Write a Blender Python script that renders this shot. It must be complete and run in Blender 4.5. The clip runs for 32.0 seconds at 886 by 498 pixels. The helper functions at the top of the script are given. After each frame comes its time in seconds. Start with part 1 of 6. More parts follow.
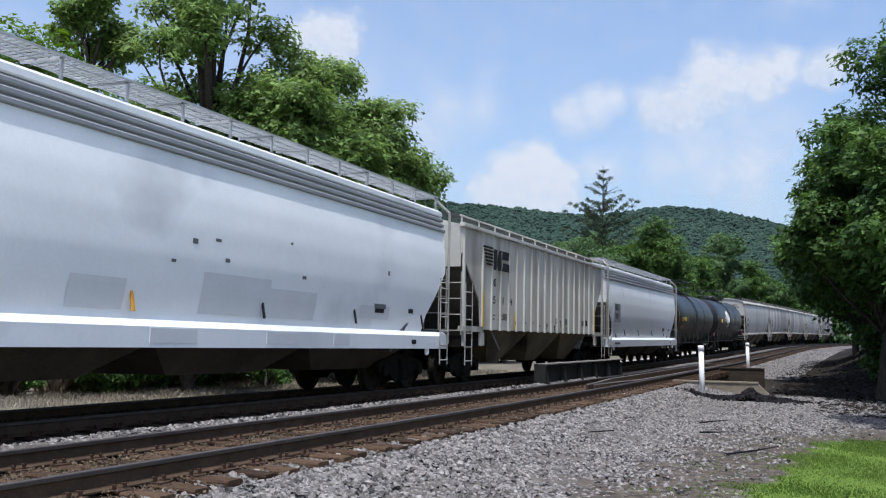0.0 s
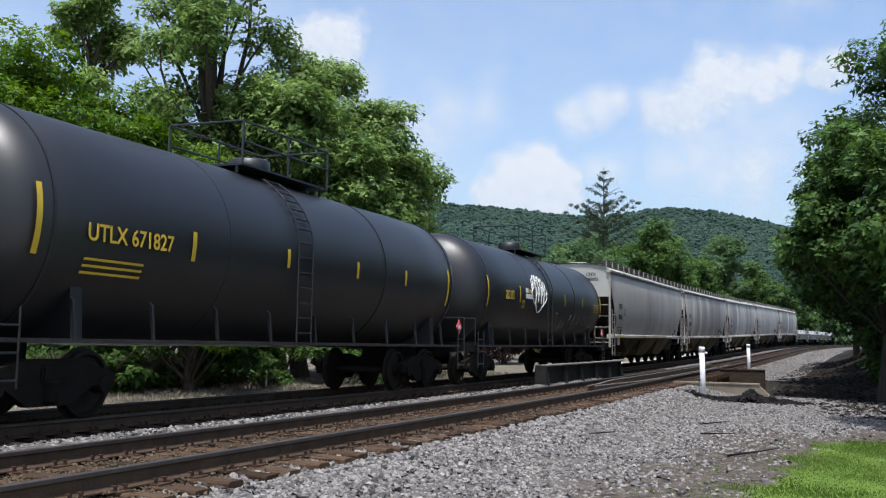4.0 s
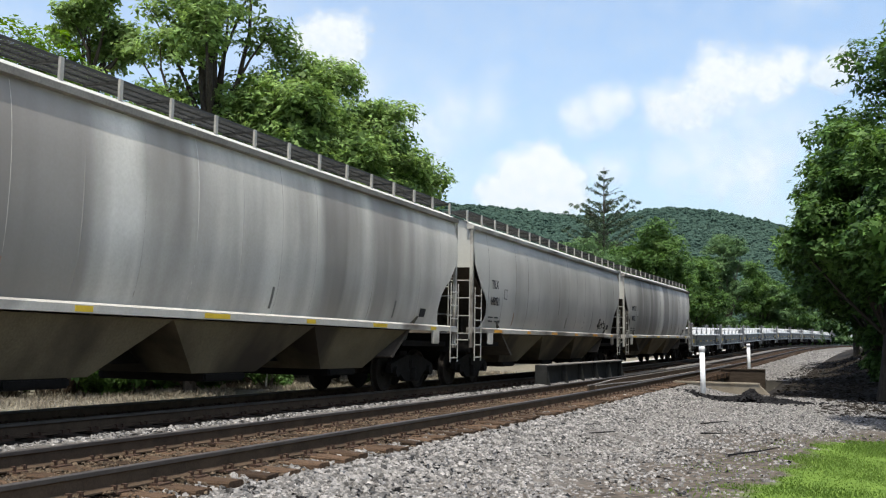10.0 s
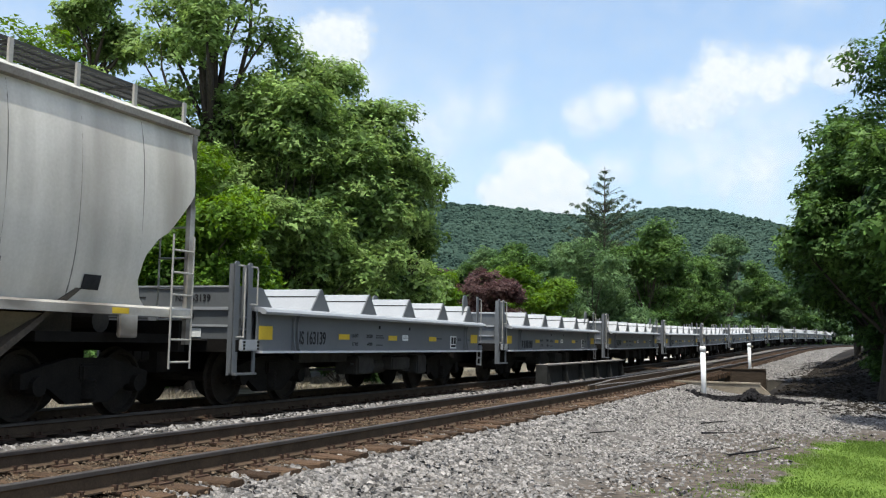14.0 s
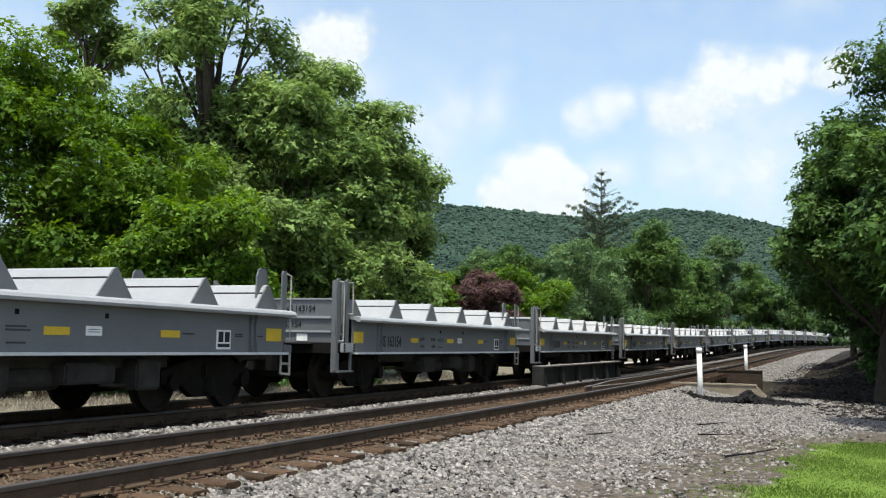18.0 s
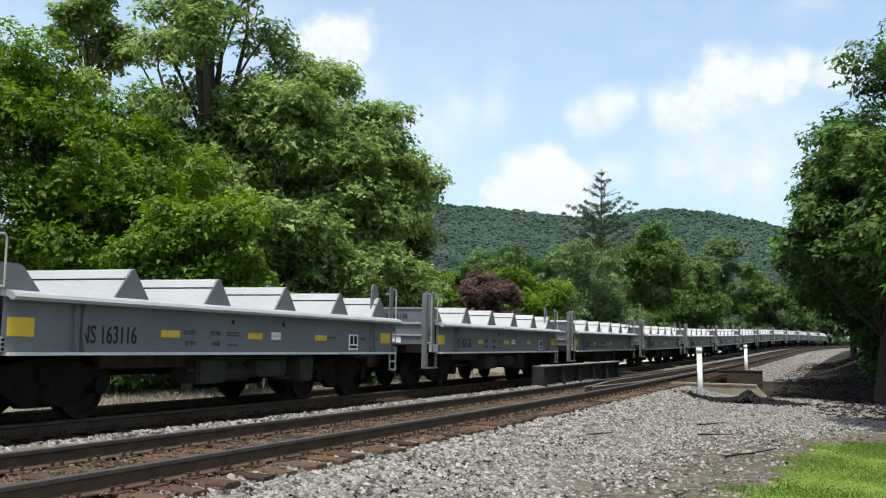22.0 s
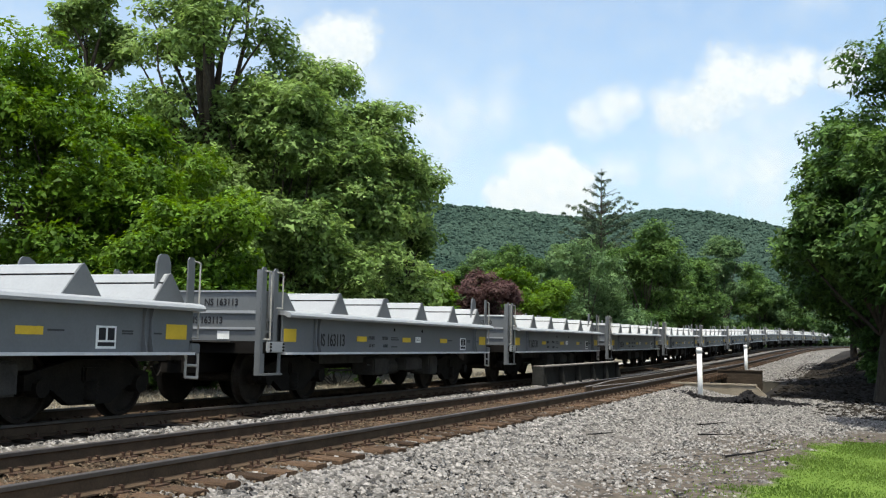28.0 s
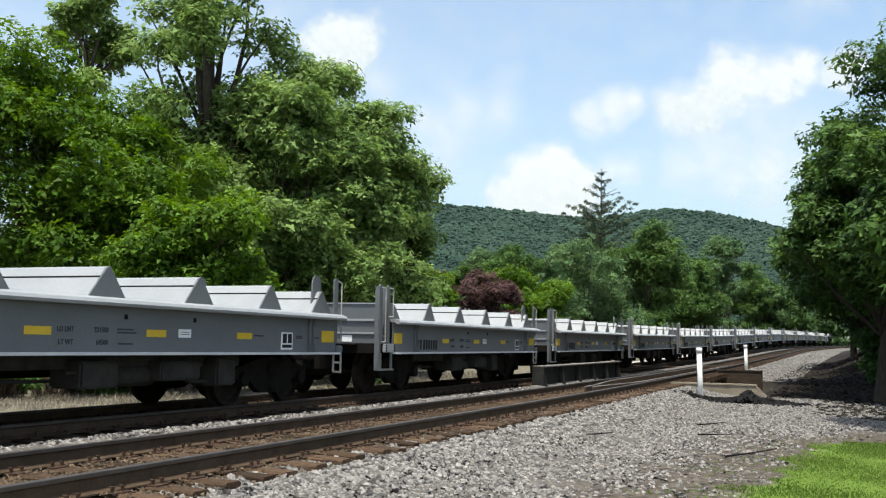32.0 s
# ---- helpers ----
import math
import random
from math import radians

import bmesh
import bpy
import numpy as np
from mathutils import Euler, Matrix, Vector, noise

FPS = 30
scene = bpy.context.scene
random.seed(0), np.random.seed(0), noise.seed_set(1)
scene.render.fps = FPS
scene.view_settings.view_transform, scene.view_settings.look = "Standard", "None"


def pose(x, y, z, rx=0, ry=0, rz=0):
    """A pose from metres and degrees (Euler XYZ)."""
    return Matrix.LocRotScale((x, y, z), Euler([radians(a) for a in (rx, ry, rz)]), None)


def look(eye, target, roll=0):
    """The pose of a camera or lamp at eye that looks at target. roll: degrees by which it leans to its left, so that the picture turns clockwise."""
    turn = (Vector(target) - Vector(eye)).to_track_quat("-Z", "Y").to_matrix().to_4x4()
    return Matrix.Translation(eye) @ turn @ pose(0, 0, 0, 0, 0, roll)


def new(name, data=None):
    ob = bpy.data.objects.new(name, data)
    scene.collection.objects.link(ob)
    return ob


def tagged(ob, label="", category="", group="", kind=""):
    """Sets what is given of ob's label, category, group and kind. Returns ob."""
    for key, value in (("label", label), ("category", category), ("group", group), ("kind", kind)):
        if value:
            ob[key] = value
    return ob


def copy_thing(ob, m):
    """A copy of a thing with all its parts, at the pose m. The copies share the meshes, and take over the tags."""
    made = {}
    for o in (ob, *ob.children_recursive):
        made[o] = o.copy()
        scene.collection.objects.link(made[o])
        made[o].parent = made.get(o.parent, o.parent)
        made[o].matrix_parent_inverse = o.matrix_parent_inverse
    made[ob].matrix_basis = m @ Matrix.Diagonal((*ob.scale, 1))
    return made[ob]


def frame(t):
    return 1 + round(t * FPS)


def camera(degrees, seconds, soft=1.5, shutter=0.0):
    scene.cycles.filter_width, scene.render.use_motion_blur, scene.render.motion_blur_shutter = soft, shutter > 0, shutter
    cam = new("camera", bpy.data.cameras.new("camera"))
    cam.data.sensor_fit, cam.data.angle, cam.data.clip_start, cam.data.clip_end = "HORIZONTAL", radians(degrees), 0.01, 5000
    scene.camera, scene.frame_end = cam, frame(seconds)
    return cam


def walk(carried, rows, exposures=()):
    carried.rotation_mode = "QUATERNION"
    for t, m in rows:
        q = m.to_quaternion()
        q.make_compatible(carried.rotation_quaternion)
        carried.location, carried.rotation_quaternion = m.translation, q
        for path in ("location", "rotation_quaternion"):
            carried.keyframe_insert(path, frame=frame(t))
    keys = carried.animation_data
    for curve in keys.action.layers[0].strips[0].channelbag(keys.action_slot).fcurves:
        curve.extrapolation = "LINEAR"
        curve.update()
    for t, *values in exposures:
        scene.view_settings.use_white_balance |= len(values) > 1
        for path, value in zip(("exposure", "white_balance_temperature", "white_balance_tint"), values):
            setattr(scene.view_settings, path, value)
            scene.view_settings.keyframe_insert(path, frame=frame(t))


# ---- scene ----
# ---- camera ----
HEIGHT, YAW, PITCH, ROLL, FOCAL = 1.021, 21.62, 5.50, 1.075, 1766.0
cam = camera(47.88, 32.0, soft=1.2)


def aim(right, up):
    """The still camera's pose, turned by a few hundredths of a degree right and up."""
    y, a = radians(YAW - right), radians(PITCH + up)
    eye = Vector((0, 0, HEIGHT))
    return look(eye, eye + Vector((-math.sin(y) * math.cos(a), math.cos(y) * math.cos(a), math.sin(a))), ROLL)


walk(cam, [(0, aim(-0.10, -0.13)), (0.4, aim(-0.10, -0.075)), (1.4, aim(-0.10, -0.07)), (2.4, aim(-0.145, -0.055)), (5.5, aim(-0.145, -0.055)),
           (9, aim(-0.15, -0.07)), (11.3, aim(-0.155, -0.08)), (12.2, aim(-0.19, -0.09)), (14.5, aim(-0.19, -0.09)), (16.5, aim(0, 0)), (32, aim(0, 0))],
     exposures=[(0, 0.44, 5850, 11), (3.5, 0.46, 5850, 11), (5.3, 0.94, 6700, 5), (7.5, 0.79, 6450, 6), (14.0, 0.78, 6380, 5), (16.5, 0.82, 6600, 4), (32, 0.82, 6600, 3)])

# ---- light: a high summer sun along the line, behind the camera, open sky ----
SUN_EL, SUN_AZ = 72.0, 166.0          # azimuth clockwise from +Y
world = bpy.data.worlds.new("sky")
scene.world = world
world.use_nodes = True
wn = world.node_tree.nodes
wn.clear()
sky = wn.new("ShaderNodeTexSky")
sky.sky_type, sky.sun_disc = "NISHITA", False
sky.sun_elevation, sky.sun_rotation = radians(SUN_EL), radians(SUN_AZ)
sky.air_density, sky.dust_density, sky.ozone_density = 1.0, 3.2, 1.2
bg = wn.new("ShaderNodeBackground")
bg.inputs["Strength"].default_value = 0.15
wout = wn.new("ShaderNodeOutputWorld")
world.node_tree.links.new(sky.outputs[0], bg.inputs[0])
world.node_tree.links.new(bg.outputs[0], wout.inputs[0])
sun = new("sun", bpy.data.lights.new("sun", "SUN"))
sun.data.energy, sun.data.angle, sun.data.color = 3.3, radians(0.6), (1.0, 0.95, 0.87)
sun_way = Vector((math.sin(radians(SUN_AZ)) * math.cos(radians(SUN_EL)), math.cos(radians(SUN_AZ)) * math.cos(radians(SUN_EL)), math.sin(radians(SUN_EL))))
sun.matrix_world = look(sun_way * 60, (0, 0, 0))

# ---- materials ----


def ramp(n, stops):
    r = n.new("ShaderNodeValToRGB")
    while len(r.color_ramp.elements) < len(stops):
        r.color_ramp.elements.new(0.5)
    for e, (pos, c) in zip(r.color_ramp.elements, stops):
        e.position, e.color = pos, (*c, 1)
    return r


def surface(name, dark, light, scale=3.0, rough=0.8, bump=0.2, grain=30.0, metal=0.0, stretch=(1, 1, 1), spread=0.0, island=False, contrast=(0.3, 0.7), seed=0.0, streak=None, bands=None):
    """A procedural surface: two scales of noise between two colours, fine relief, a spread of brightness from piece to piece."""
    m = bpy.data.materials.new(name)
    m.use_nodes = True
    n, l = m.node_tree.nodes, m.node_tree.links
    b = n["Principled BSDF"]
    tc, mp = n.new("ShaderNodeTexCoord"), n.new("ShaderNodeMapping")
    mp.inputs["Scale"].default_value = stretch
    mp.inputs["Location"].default_value = (seed, seed * 1.7, seed * 0.6)
    l.new(tc.outputs["Object"], mp.inputs[0])
    big, fine = n.new("ShaderNodeTexNoise"), n.new("ShaderNodeTexNoise")
    big.inputs["Scale"].default_value, big.inputs["Detail"].default_value, big.inputs["Roughness"].default_value = scale, 5, 0.62
    fine.inputs["Scale"].default_value, fine.inputs["Detail"].default_value = grain, 3
    l.new(mp.outputs[0], big.inputs["Vector"])
    l.new(tc.outputs["Object"], fine.inputs["Vector"])
    mix = n.new("ShaderNodeMath")
    mix.operation = "MULTIPLY_ADD"
    mix.inputs[1].default_value = 0.35
    l.new(fine.outputs[0], mix.inputs[0])
    sc = n.new("ShaderNodeMath")
    sc.operation, sc.inputs[1].default_value = "MULTIPLY", 0.65
    l.new(big.outputs[0], sc.inputs[0])
    l.new(sc.outputs[0], mix.inputs[2])
    r = ramp(n, [(contrast[0], dark), (contrast[1], light)])
    l.new(mix.outputs[0], r.inputs[0])
    col = r.outputs[0]
    if streak:
        # rain-washed grime that runs down the plates
        ms, ns = n.new("ShaderNodeMapping"), n.new("ShaderNodeTexNoise")
        ms.inputs["Scale"].default_value = streak[1]
        l.new(tc.outputs["Object"], ms.inputs[0])
        oi = n.new("ShaderNodeObjectInfo")
        add = n.new("ShaderNodeVectorMath")
        add.operation = "ADD"
        mul = n.new("ShaderNodeMath")
        mul.operation, mul.inputs[1].default_value = "MULTIPLY", 37.0
        l.new(oi.outputs["Random"], mul.inputs[0])
        l.new(ms.outputs[0], add.inputs[0])
        l.new(mul.outputs[0], add.inputs[1])
        l.new(add.outputs[0], ns.inputs["Vector"])
        ns.inputs["Scale"].default_value, ns.inputs["Detail"].default_value, ns.inputs["Roughness"].default_value = 1.0, 4, 0.52
        rs = ramp(n, [(streak[2], (0, 0, 0)), (streak[3], (1, 1, 1))])
        l.new(ns.outputs[0], rs.inputs[0])
        mx = n.new("ShaderNodeMix")
        mx.data_type = "RGBA"
        mx.inputs["B"].default_value = (0, 0, 0, 1)
        for s in mx.inputs:
            if s.type == "RGBA" and s.name == "B":
                s.default_value = (*streak[0], 1)
        ca = [s for s in mx.inputs if s.type == "RGBA" and s.name == "A"][0]
        l.new(rs.outputs[0], mx.inputs[0])
        l.new(col, ca)
        col = [s for s in mx.outputs if s.type == "RGBA"][0]
        if bands:
            # soot in broad bands down the middle of the car, with finer runs inside them
            def noise_at(vec, detail, lo, hi):
                mb, nb = n.new("ShaderNodeMapping"), n.new("ShaderNodeTexNoise")
                mb.inputs["Scale"].default_value = vec
                l.new(tc.outputs["Object"], mb.inputs[0])
                ad = n.new("ShaderNodeVectorMath")
                ad.operation = "ADD"
                l.new(mb.outputs[0], ad.inputs[0])
                l.new(mul.outputs[0], ad.inputs[1])
                l.new(ad.outputs[0], nb.inputs["Vector"])
                nb.inputs["Scale"].default_value, nb.inputs["Detail"].default_value, nb.inputs["Roughness"].default_value = 1.0, detail, 0.55
                rb = ramp(n, [(lo, (0, 0, 0)), (hi, (1, 1, 1))])
                l.new(nb.outputs[0], rb.inputs[0])
                return rb.outputs[0]
            broad = noise_at((0.1, 0.62, 0.05), 3, bands[1], bands[2])
            runs = noise_at((0.1, 1.3, 0.08), 3, 0.42, 0.74)
            blotch = noise_at((0.3, 0.7, 0.9), 5, 0.30, 0.62)
            sep, ends = n.new("ShaderNodeSeparateXYZ"), n.new("ShaderNodeMapRange")
            l.new(tc.outputs["Object"], sep.inputs[0])
            ab = n.new("ShaderNodeMath")
            ab.operation = "ABSOLUTE"
            l.new(sep.outputs[1], ab.inputs[0])
            l.new(ab.outputs[0], ends.inputs[0])
            ends.inputs["From Min"].default_value, ends.inputs["From Max"].default_value = bands[3], bands[3] + 2.6
            ends.inputs["To Min"].default_value, ends.inputs["To Max"].default_value = 1.0, 0.12

            def times(a, b2, k=1.0):
                q = n.new("ShaderNodeMath")
                q.operation = "MULTIPLY"
                l.new(a, q.inputs[0])
                if b2 is None:
                    q.inputs[1].default_value = k
                else:
                    l.new(b2, q.inputs[1])
                return q.outputs[0]
            for fac, tone in ((times(times(broad, ends.outputs[0]), None, bands[4]), bands[0]), (times(times(times(runs, blotch), ends.outputs[0]), None, bands[4] * 0.55), tuple(0.55 * v for v in bands[0]))):
                mb = n.new("ShaderNodeMix")
                mb.data_type = "RGBA"
                for q in mb.inputs:
                    if q.type == "RGBA" and q.name == "B":
                        q.default_value = (*tone, 1)
                l.new(fac, mb.inputs[0])
                l.new(col, [q for q in mb.inputs if q.type == "RGBA" and q.name == "A"][0])
                col = [q for q in mb.outputs if q.type == "RGBA"][0]
    if spread:
        src = n.new("ShaderNodeNewGeometry").outputs["Random Per Island"] if island else n.new("ShaderNodeObjectInfo").outputs["Random"]
        mr, hs = n.new("ShaderNodeMapRange"), n.new("ShaderNodeHueSaturation")
        mr.inputs["To Min"].default_value, mr.inputs["To Max"].default_value = 1 - spread, 1 + spread
        l.new(src, mr.inputs[0])
        l.new(mr.outputs[0], hs.inputs["Value"])
        l.new(col, hs.inputs["Color"])
        col = hs.outputs[0]
    l.new(col, b.inputs["Base Color"])
    b.inputs["Roughness"].default_value, b.inputs["Metallic"].default_value = rough, metal
    b.inputs["Specular IOR Level"].default_value = 0.5 if rough < 0.6 else 0.12
    if bump:
        bp = n.new("ShaderNodeBump")
        bp.inputs["Strength"].default_value, bp.inputs["Distance"].default_value = bump, 0.02
        l.new(mix.outputs[0], bp.inputs["Height"])
        l.new(bp.outputs[0], b.inputs["Normal"])
    return m


def foliage(name, dark, light, glow=0.35, spread=0.5):
    """Leaves: matt, lit through from behind, each leaf of its own green."""
    m = bpy.data.materials.new(name)
    m.use_nodes = True
    n, l = m.node_tree.nodes, m.node_tree.links
    n.clear()
    g = n.new("ShaderNodeNewGeometry")
    tc, nz = n.new("ShaderNodeTexCoord"), n.new("ShaderNodeTexNoise")
    nz.inputs["Scale"].default_value, nz.inputs["Detail"].default_value = 0.45, 3
    l.new(tc.outputs["Object"], nz.inputs["Vector"])
    r = ramp(n, [(0.32, dark), (0.68, light)])
    l.new(nz.outputs[0], r.inputs[0])
    mr, hs = n.new("ShaderNodeMapRange"), n.new("ShaderNodeHueSaturation")
    mr.inputs["To Min"].default_value, mr.inputs["To Max"].default_value = 1 - spread, 1 + spread
    l.new(g.outputs["Random Per Island"], mr.inputs[0])
    l.new(mr.outputs[0], hs.inputs["Value"])
    l.new(r.outputs[0], hs.inputs["Color"])
    d, t, x, o = n.new("ShaderNodeBsdfPrincipled"), n.new("ShaderNodeBsdfTranslucent"), n.new("ShaderNodeMixShader"), n.new("ShaderNodeOutputMaterial")
    d.inputs["Roughness"].default_value, d.inputs["Specular IOR Level"].default_value = 0.6, 0.2
    l.new(hs.outputs[0], d.inputs["Base Color"])
    h2 = n.new("ShaderNodeHueSaturation")
    h2.inputs["Hue"].default_value, h2.inputs["Saturation"].default_value, h2.inputs["Value"].default_value = 0.487, 1.08, 1.5
    l.new(hs.outputs[0], h2.inputs["Color"])
    l.new(h2.outputs[0], t.inputs[0])
    x.inputs[0].default_value = glow
    l.new(d.outputs[0], x.inputs[1])
    l.new(t.outputs[0], x.inputs[2])
    l.new(x.outputs[0], o.inputs[0])
    return m


M = {}
M["ballast"] = surface("ballast_gravel", (0.056, 0.050, 0.0445), (0.175, 0.162, 0.147), 1.2, 0.95, 1.0, 22, contrast=(0.3, 0.72))
M["stone"] = surface("crushed_stone", (0.043, 0.040, 0.0372), (0.268, 0.252, 0.238), 14.0, 0.9, 0.4, 60, spread=0.62, island=True, contrast=(0.3, 0.7))
M["rusty_stone"] = surface("rust_stained_stone", (0.030, 0.022, 0.015), (0.125, 0.092, 0.062), 14.0, 0.95, 0.4, 60, spread=0.5, island=True)
M["steel"] = surface("rail_steel", (0.032, 0.022, 0.014), (0.092, 0.063, 0.041), 4, 0.75, 0.3, 60)
M["head"] = surface("worn_rail_head", (0.040, 0.033, 0.029), (0.095, 0.082, 0.074), 3, 0.5, 0.1, 60, metal=0.5)
M["guard"] = surface("guard_rail_steel", (0.12, 0.105, 0.092), (0.24, 0.222, 0.205), 3, 0.6, 0.1, 60)
M["tie"] = surface("weathered_tie_wood", (0.018, 0.012, 0.008), (0.105, 0.066, 0.041), 6, 0.9, 1.0, 60, stretch=(1, 12, 4), spread=0.45)
# Darker copy of the tie wood: the train's shade is in the colour.
M["train_shade_tie"] = surface("train_shade_tie_wood", (0.012, 0.010, 0.008), (0.05, 0.038, 0.029), 6, 0.85, 0.8, 60, stretch=(1, 12, 4), spread=0.3)
M["plate"] = surface("tie_plate_iron", (0.0297, 0.0178, 0.0131), (0.0777, 0.0476, 0.0327), 9, 0.8, 0.4, 70)
M["grass"] = surface("lawn", (0.0425, 0.0935, 0.0102), (0.119, 0.196, 0.0255), 5, 0.9, 0.8, 80)
# Dirty ballast, darkened further for the shadow under the train.
M["dark_ballast"] = surface("dirt_and_shade_ballast", (0.0135, 0.0117, 0.0099), (0.0585, 0.0518, 0.045), 3, 0.95, 1.0, 30)
M["blade"] = foliage("grass_blade", (0.084, 0.138, 0.022), (0.130, 0.194, 0.038), 0.3, 0.16)
M["hay"] = foliage("dry_grass_blade", (0.13, 0.112, 0.080), (0.33, 0.29, 0.225), 0.2, 0.4)
M["reed"] = foliage("brown_dead_stalks", (0.05, 0.036, 0.024), (0.15, 0.115, 0.08), 0.2, 0.5)
M["concrete"] = surface("old_concrete", (0.15, 0.124, 0.09), (0.3, 0.259, 0.203), 2.2, 0.9, 0.5, 40)
M["girder"] = surface("girder_paint", (0.0112, 0.0112, 0.0104), (0.036, 0.036, 0.0336), 3, 0.7, 0.3, 40)
M["pvc"] = surface("white_post_plastic", (0.684, 0.684, 0.674), (0.798, 0.798, 0.788), 4, 0.45, 0.05, 30)
M["black"] = surface("black_debris", (0.004, 0.0038, 0.0042), (0.016, 0.015, 0.016), 9, 0.9, 1.0, 60)
M["bark"] = surface("bark", (0.027, 0.021, 0.0162), (0.09, 0.075, 0.06), 4, 0.95, 0.9, 40, stretch=(4, 4, 1))
M["leaf_a"] = foliage("leaf_mid_green", (0.086, 0.150, 0.036), (0.220, 0.315, 0.098), 0.38)
M["leaf_b"] = foliage("leaf_fresh_green", (0.044, 0.100, 0.009), (0.112, 0.200, 0.018), 0.38)
M["leaf_c"] = foliage("leaf_dark_green", (0.032, 0.074, 0.016), (0.090, 0.160, 0.036), 0.3)
M["leaf_d"] = foliage("leaf_soft_green", (0.046, 0.094, 0.036), (0.125, 0.200, 0.076), 0.3, 0.4)
M["leaf_red"] = foliage("leaf_purple_red", (0.050, 0.028, 0.026), (0.115, 0.066, 0.060))
M["needle"] = foliage("conifer_needles", (0.032, 0.056, 0.028), (0.08, 0.112, 0.06), 0.15)
# Ridge greens shifted to blue: distance haze put into the base colour.
M["forest"] = surface("hazy_hill_forest", (0.019, 0.038, 0.030), (0.045, 0.074, 0.055), 0.02, 0.95, 0.2, 0.5, spread=0.13, island=True)
# Grimy running gear, its colours lowered for the shade below the cars.
M["truck"] = surface("steel_grime_and_shade", (0.00476, 0.00416, 0.00357), (0.0167, 0.0143, 0.0119), 5, 0.9, 0.4, 40)
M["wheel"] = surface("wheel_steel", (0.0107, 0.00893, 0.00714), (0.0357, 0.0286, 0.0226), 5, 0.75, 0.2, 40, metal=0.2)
M["under"] = surface("underframe_grime_and_shade", (0.0035, 0.00315, 0.0028), (0.0133, 0.0112, 0.0098), 4, 0.85, 0.3, 40)
M["under_grey"] = surface("grey_underframe_paint", (0.018, 0.017, 0.016), (0.055, 0.052, 0.048), 4, 0.8, 0.3, 40)
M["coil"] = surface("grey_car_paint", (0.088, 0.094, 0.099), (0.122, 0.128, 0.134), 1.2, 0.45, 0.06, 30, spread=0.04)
# Bottom flange paint, pale to hold the sunlight on its ledge.
M["flange"] = surface("sunlit_flange_paint", (0.40, 0.41, 0.42), (0.55, 0.56, 0.57), 2, 0.5, 0.06, 30)
M["faint"] = surface("faded_stencil_grey", (0.035, 0.037, 0.04), (0.06, 0.063, 0.066), 6, 0.6, 0.0, 40)
# Lighter than the coil grey: sunlight on saddles and rims put into colour.
M["coil_top"] = surface("light_grey_paint", (0.225, 0.234, 0.245), (0.29, 0.30, 0.312), 1.5, 0.5, 0.06, 30)
M["white_car"] = surface("white_car_paint", (0.76, 0.78, 0.79), (0.87, 0.88, 0.88), 0.8, 0.32, 0.05, 25, streak=((0.50, 0.52, 0.54), (0.25, 0.4, 0.5), 0.58, 0.80))
M["repaint_and_shade"] = surface("greyed_white_paint", (0.60, 0.615, 0.625), (0.70, 0.71, 0.715), 1.5, 0.4, 0.05, 30)
M["hopper"] = surface("hopper_grey_paint", (0.50, 0.462, 0.40), (0.68, 0.645, 0.585), 0.7, 0.55, 0.08, 25, streak=((0.25, 0.225, 0.19), (0.3, 0.55, 0.13), 0.45, 0.7), bands=((0.15, 0.128, 0.112), 0.36, 0.53, 5.2, 0.74))
M["hopper_mild"] = surface("hopper_smudged_paint", (0.52, 0.485, 0.42), (0.70, 0.665, 0.605), 0.7, 0.55, 0.08, 25, streak=((0.25, 0.22, 0.18), (0.3, 0.8, 0.14), 0.46, 0.7), bands=((0.14, 0.122, 0.105), 0.40, 0.60, 5.2, 0.80))
M["hopper_clean"] = surface("hopper_light_paint", (0.39, 0.366, 0.322), (0.50, 0.476, 0.435), 0.7, 0.5, 0.08, 25, streak=((0.22, 0.20, 0.17), (0.4, 0.30, 0.22), 0.46, 0.78), bands=((0.20, 0.185, 0.16), 0.44, 0.74, 5.5, 0.4))
M["hopper_end"] = surface("hopper_end_paint", (0.40, 0.39, 0.35), (0.50, 0.49, 0.44), 1.0, 0.55, 0.08, 30)
M["hopper_sill"] = surface("sill_paint", (0.328, 0.303, 0.262), (0.492, 0.467, 0.418), 1.5, 0.5, 0.08, 30, streak=((0.10, 0.085, 0.07), (0.5, 0.45, 1.0), 0.47, 0.64))
M["chord"] = surface("sooty_chord_paint", (0.15, 0.13, 0.112), (0.33, 0.30, 0.265), 1.5, 0.6, 0.08, 30)
# Brown bay grime; its dark streaks also stand for shaded slopes between bays.
M["hopper_low"] = surface("bay_grime_and_shade", (0.085, 0.068, 0.043), (0.175, 0.144, 0.092), 0.9, 0.8, 0.2, 30, streak=((0.045, 0.036, 0.027), (0.5, 0.5, 0.2), 0.46, 0.62))
M["slope"] = surface("dark_slope_sheet", (0.036, 0.03, 0.024), (0.102, 0.084, 0.066), 1.2, 0.8, 0.2, 30)
# Ribbed car's end sheet: olive grey, with its shade in the colour.
M["dull_slope"] = surface("shaded_slope_olive", (0.075, 0.072, 0.06), (0.16, 0.152, 0.13), 1.2, 0.7, 0.1, 30)
M["grating"] = surface("walkway_galvanised", (0.035, 0.035, 0.034), (0.075, 0.075, 0.072), 3, 0.7, 0.2, 60, metal=0.1)
M["light_grating"] = surface("light_galvanised_grating", (0.30, 0.31, 0.315), (0.44, 0.45, 0.455), 3, 0.6, 0.1, 60)
M["bars"] = surface("ladder_paint", (0.238, 0.225, 0.2), (0.374, 0.357, 0.323), 4, 0.5, 0.05, 40)
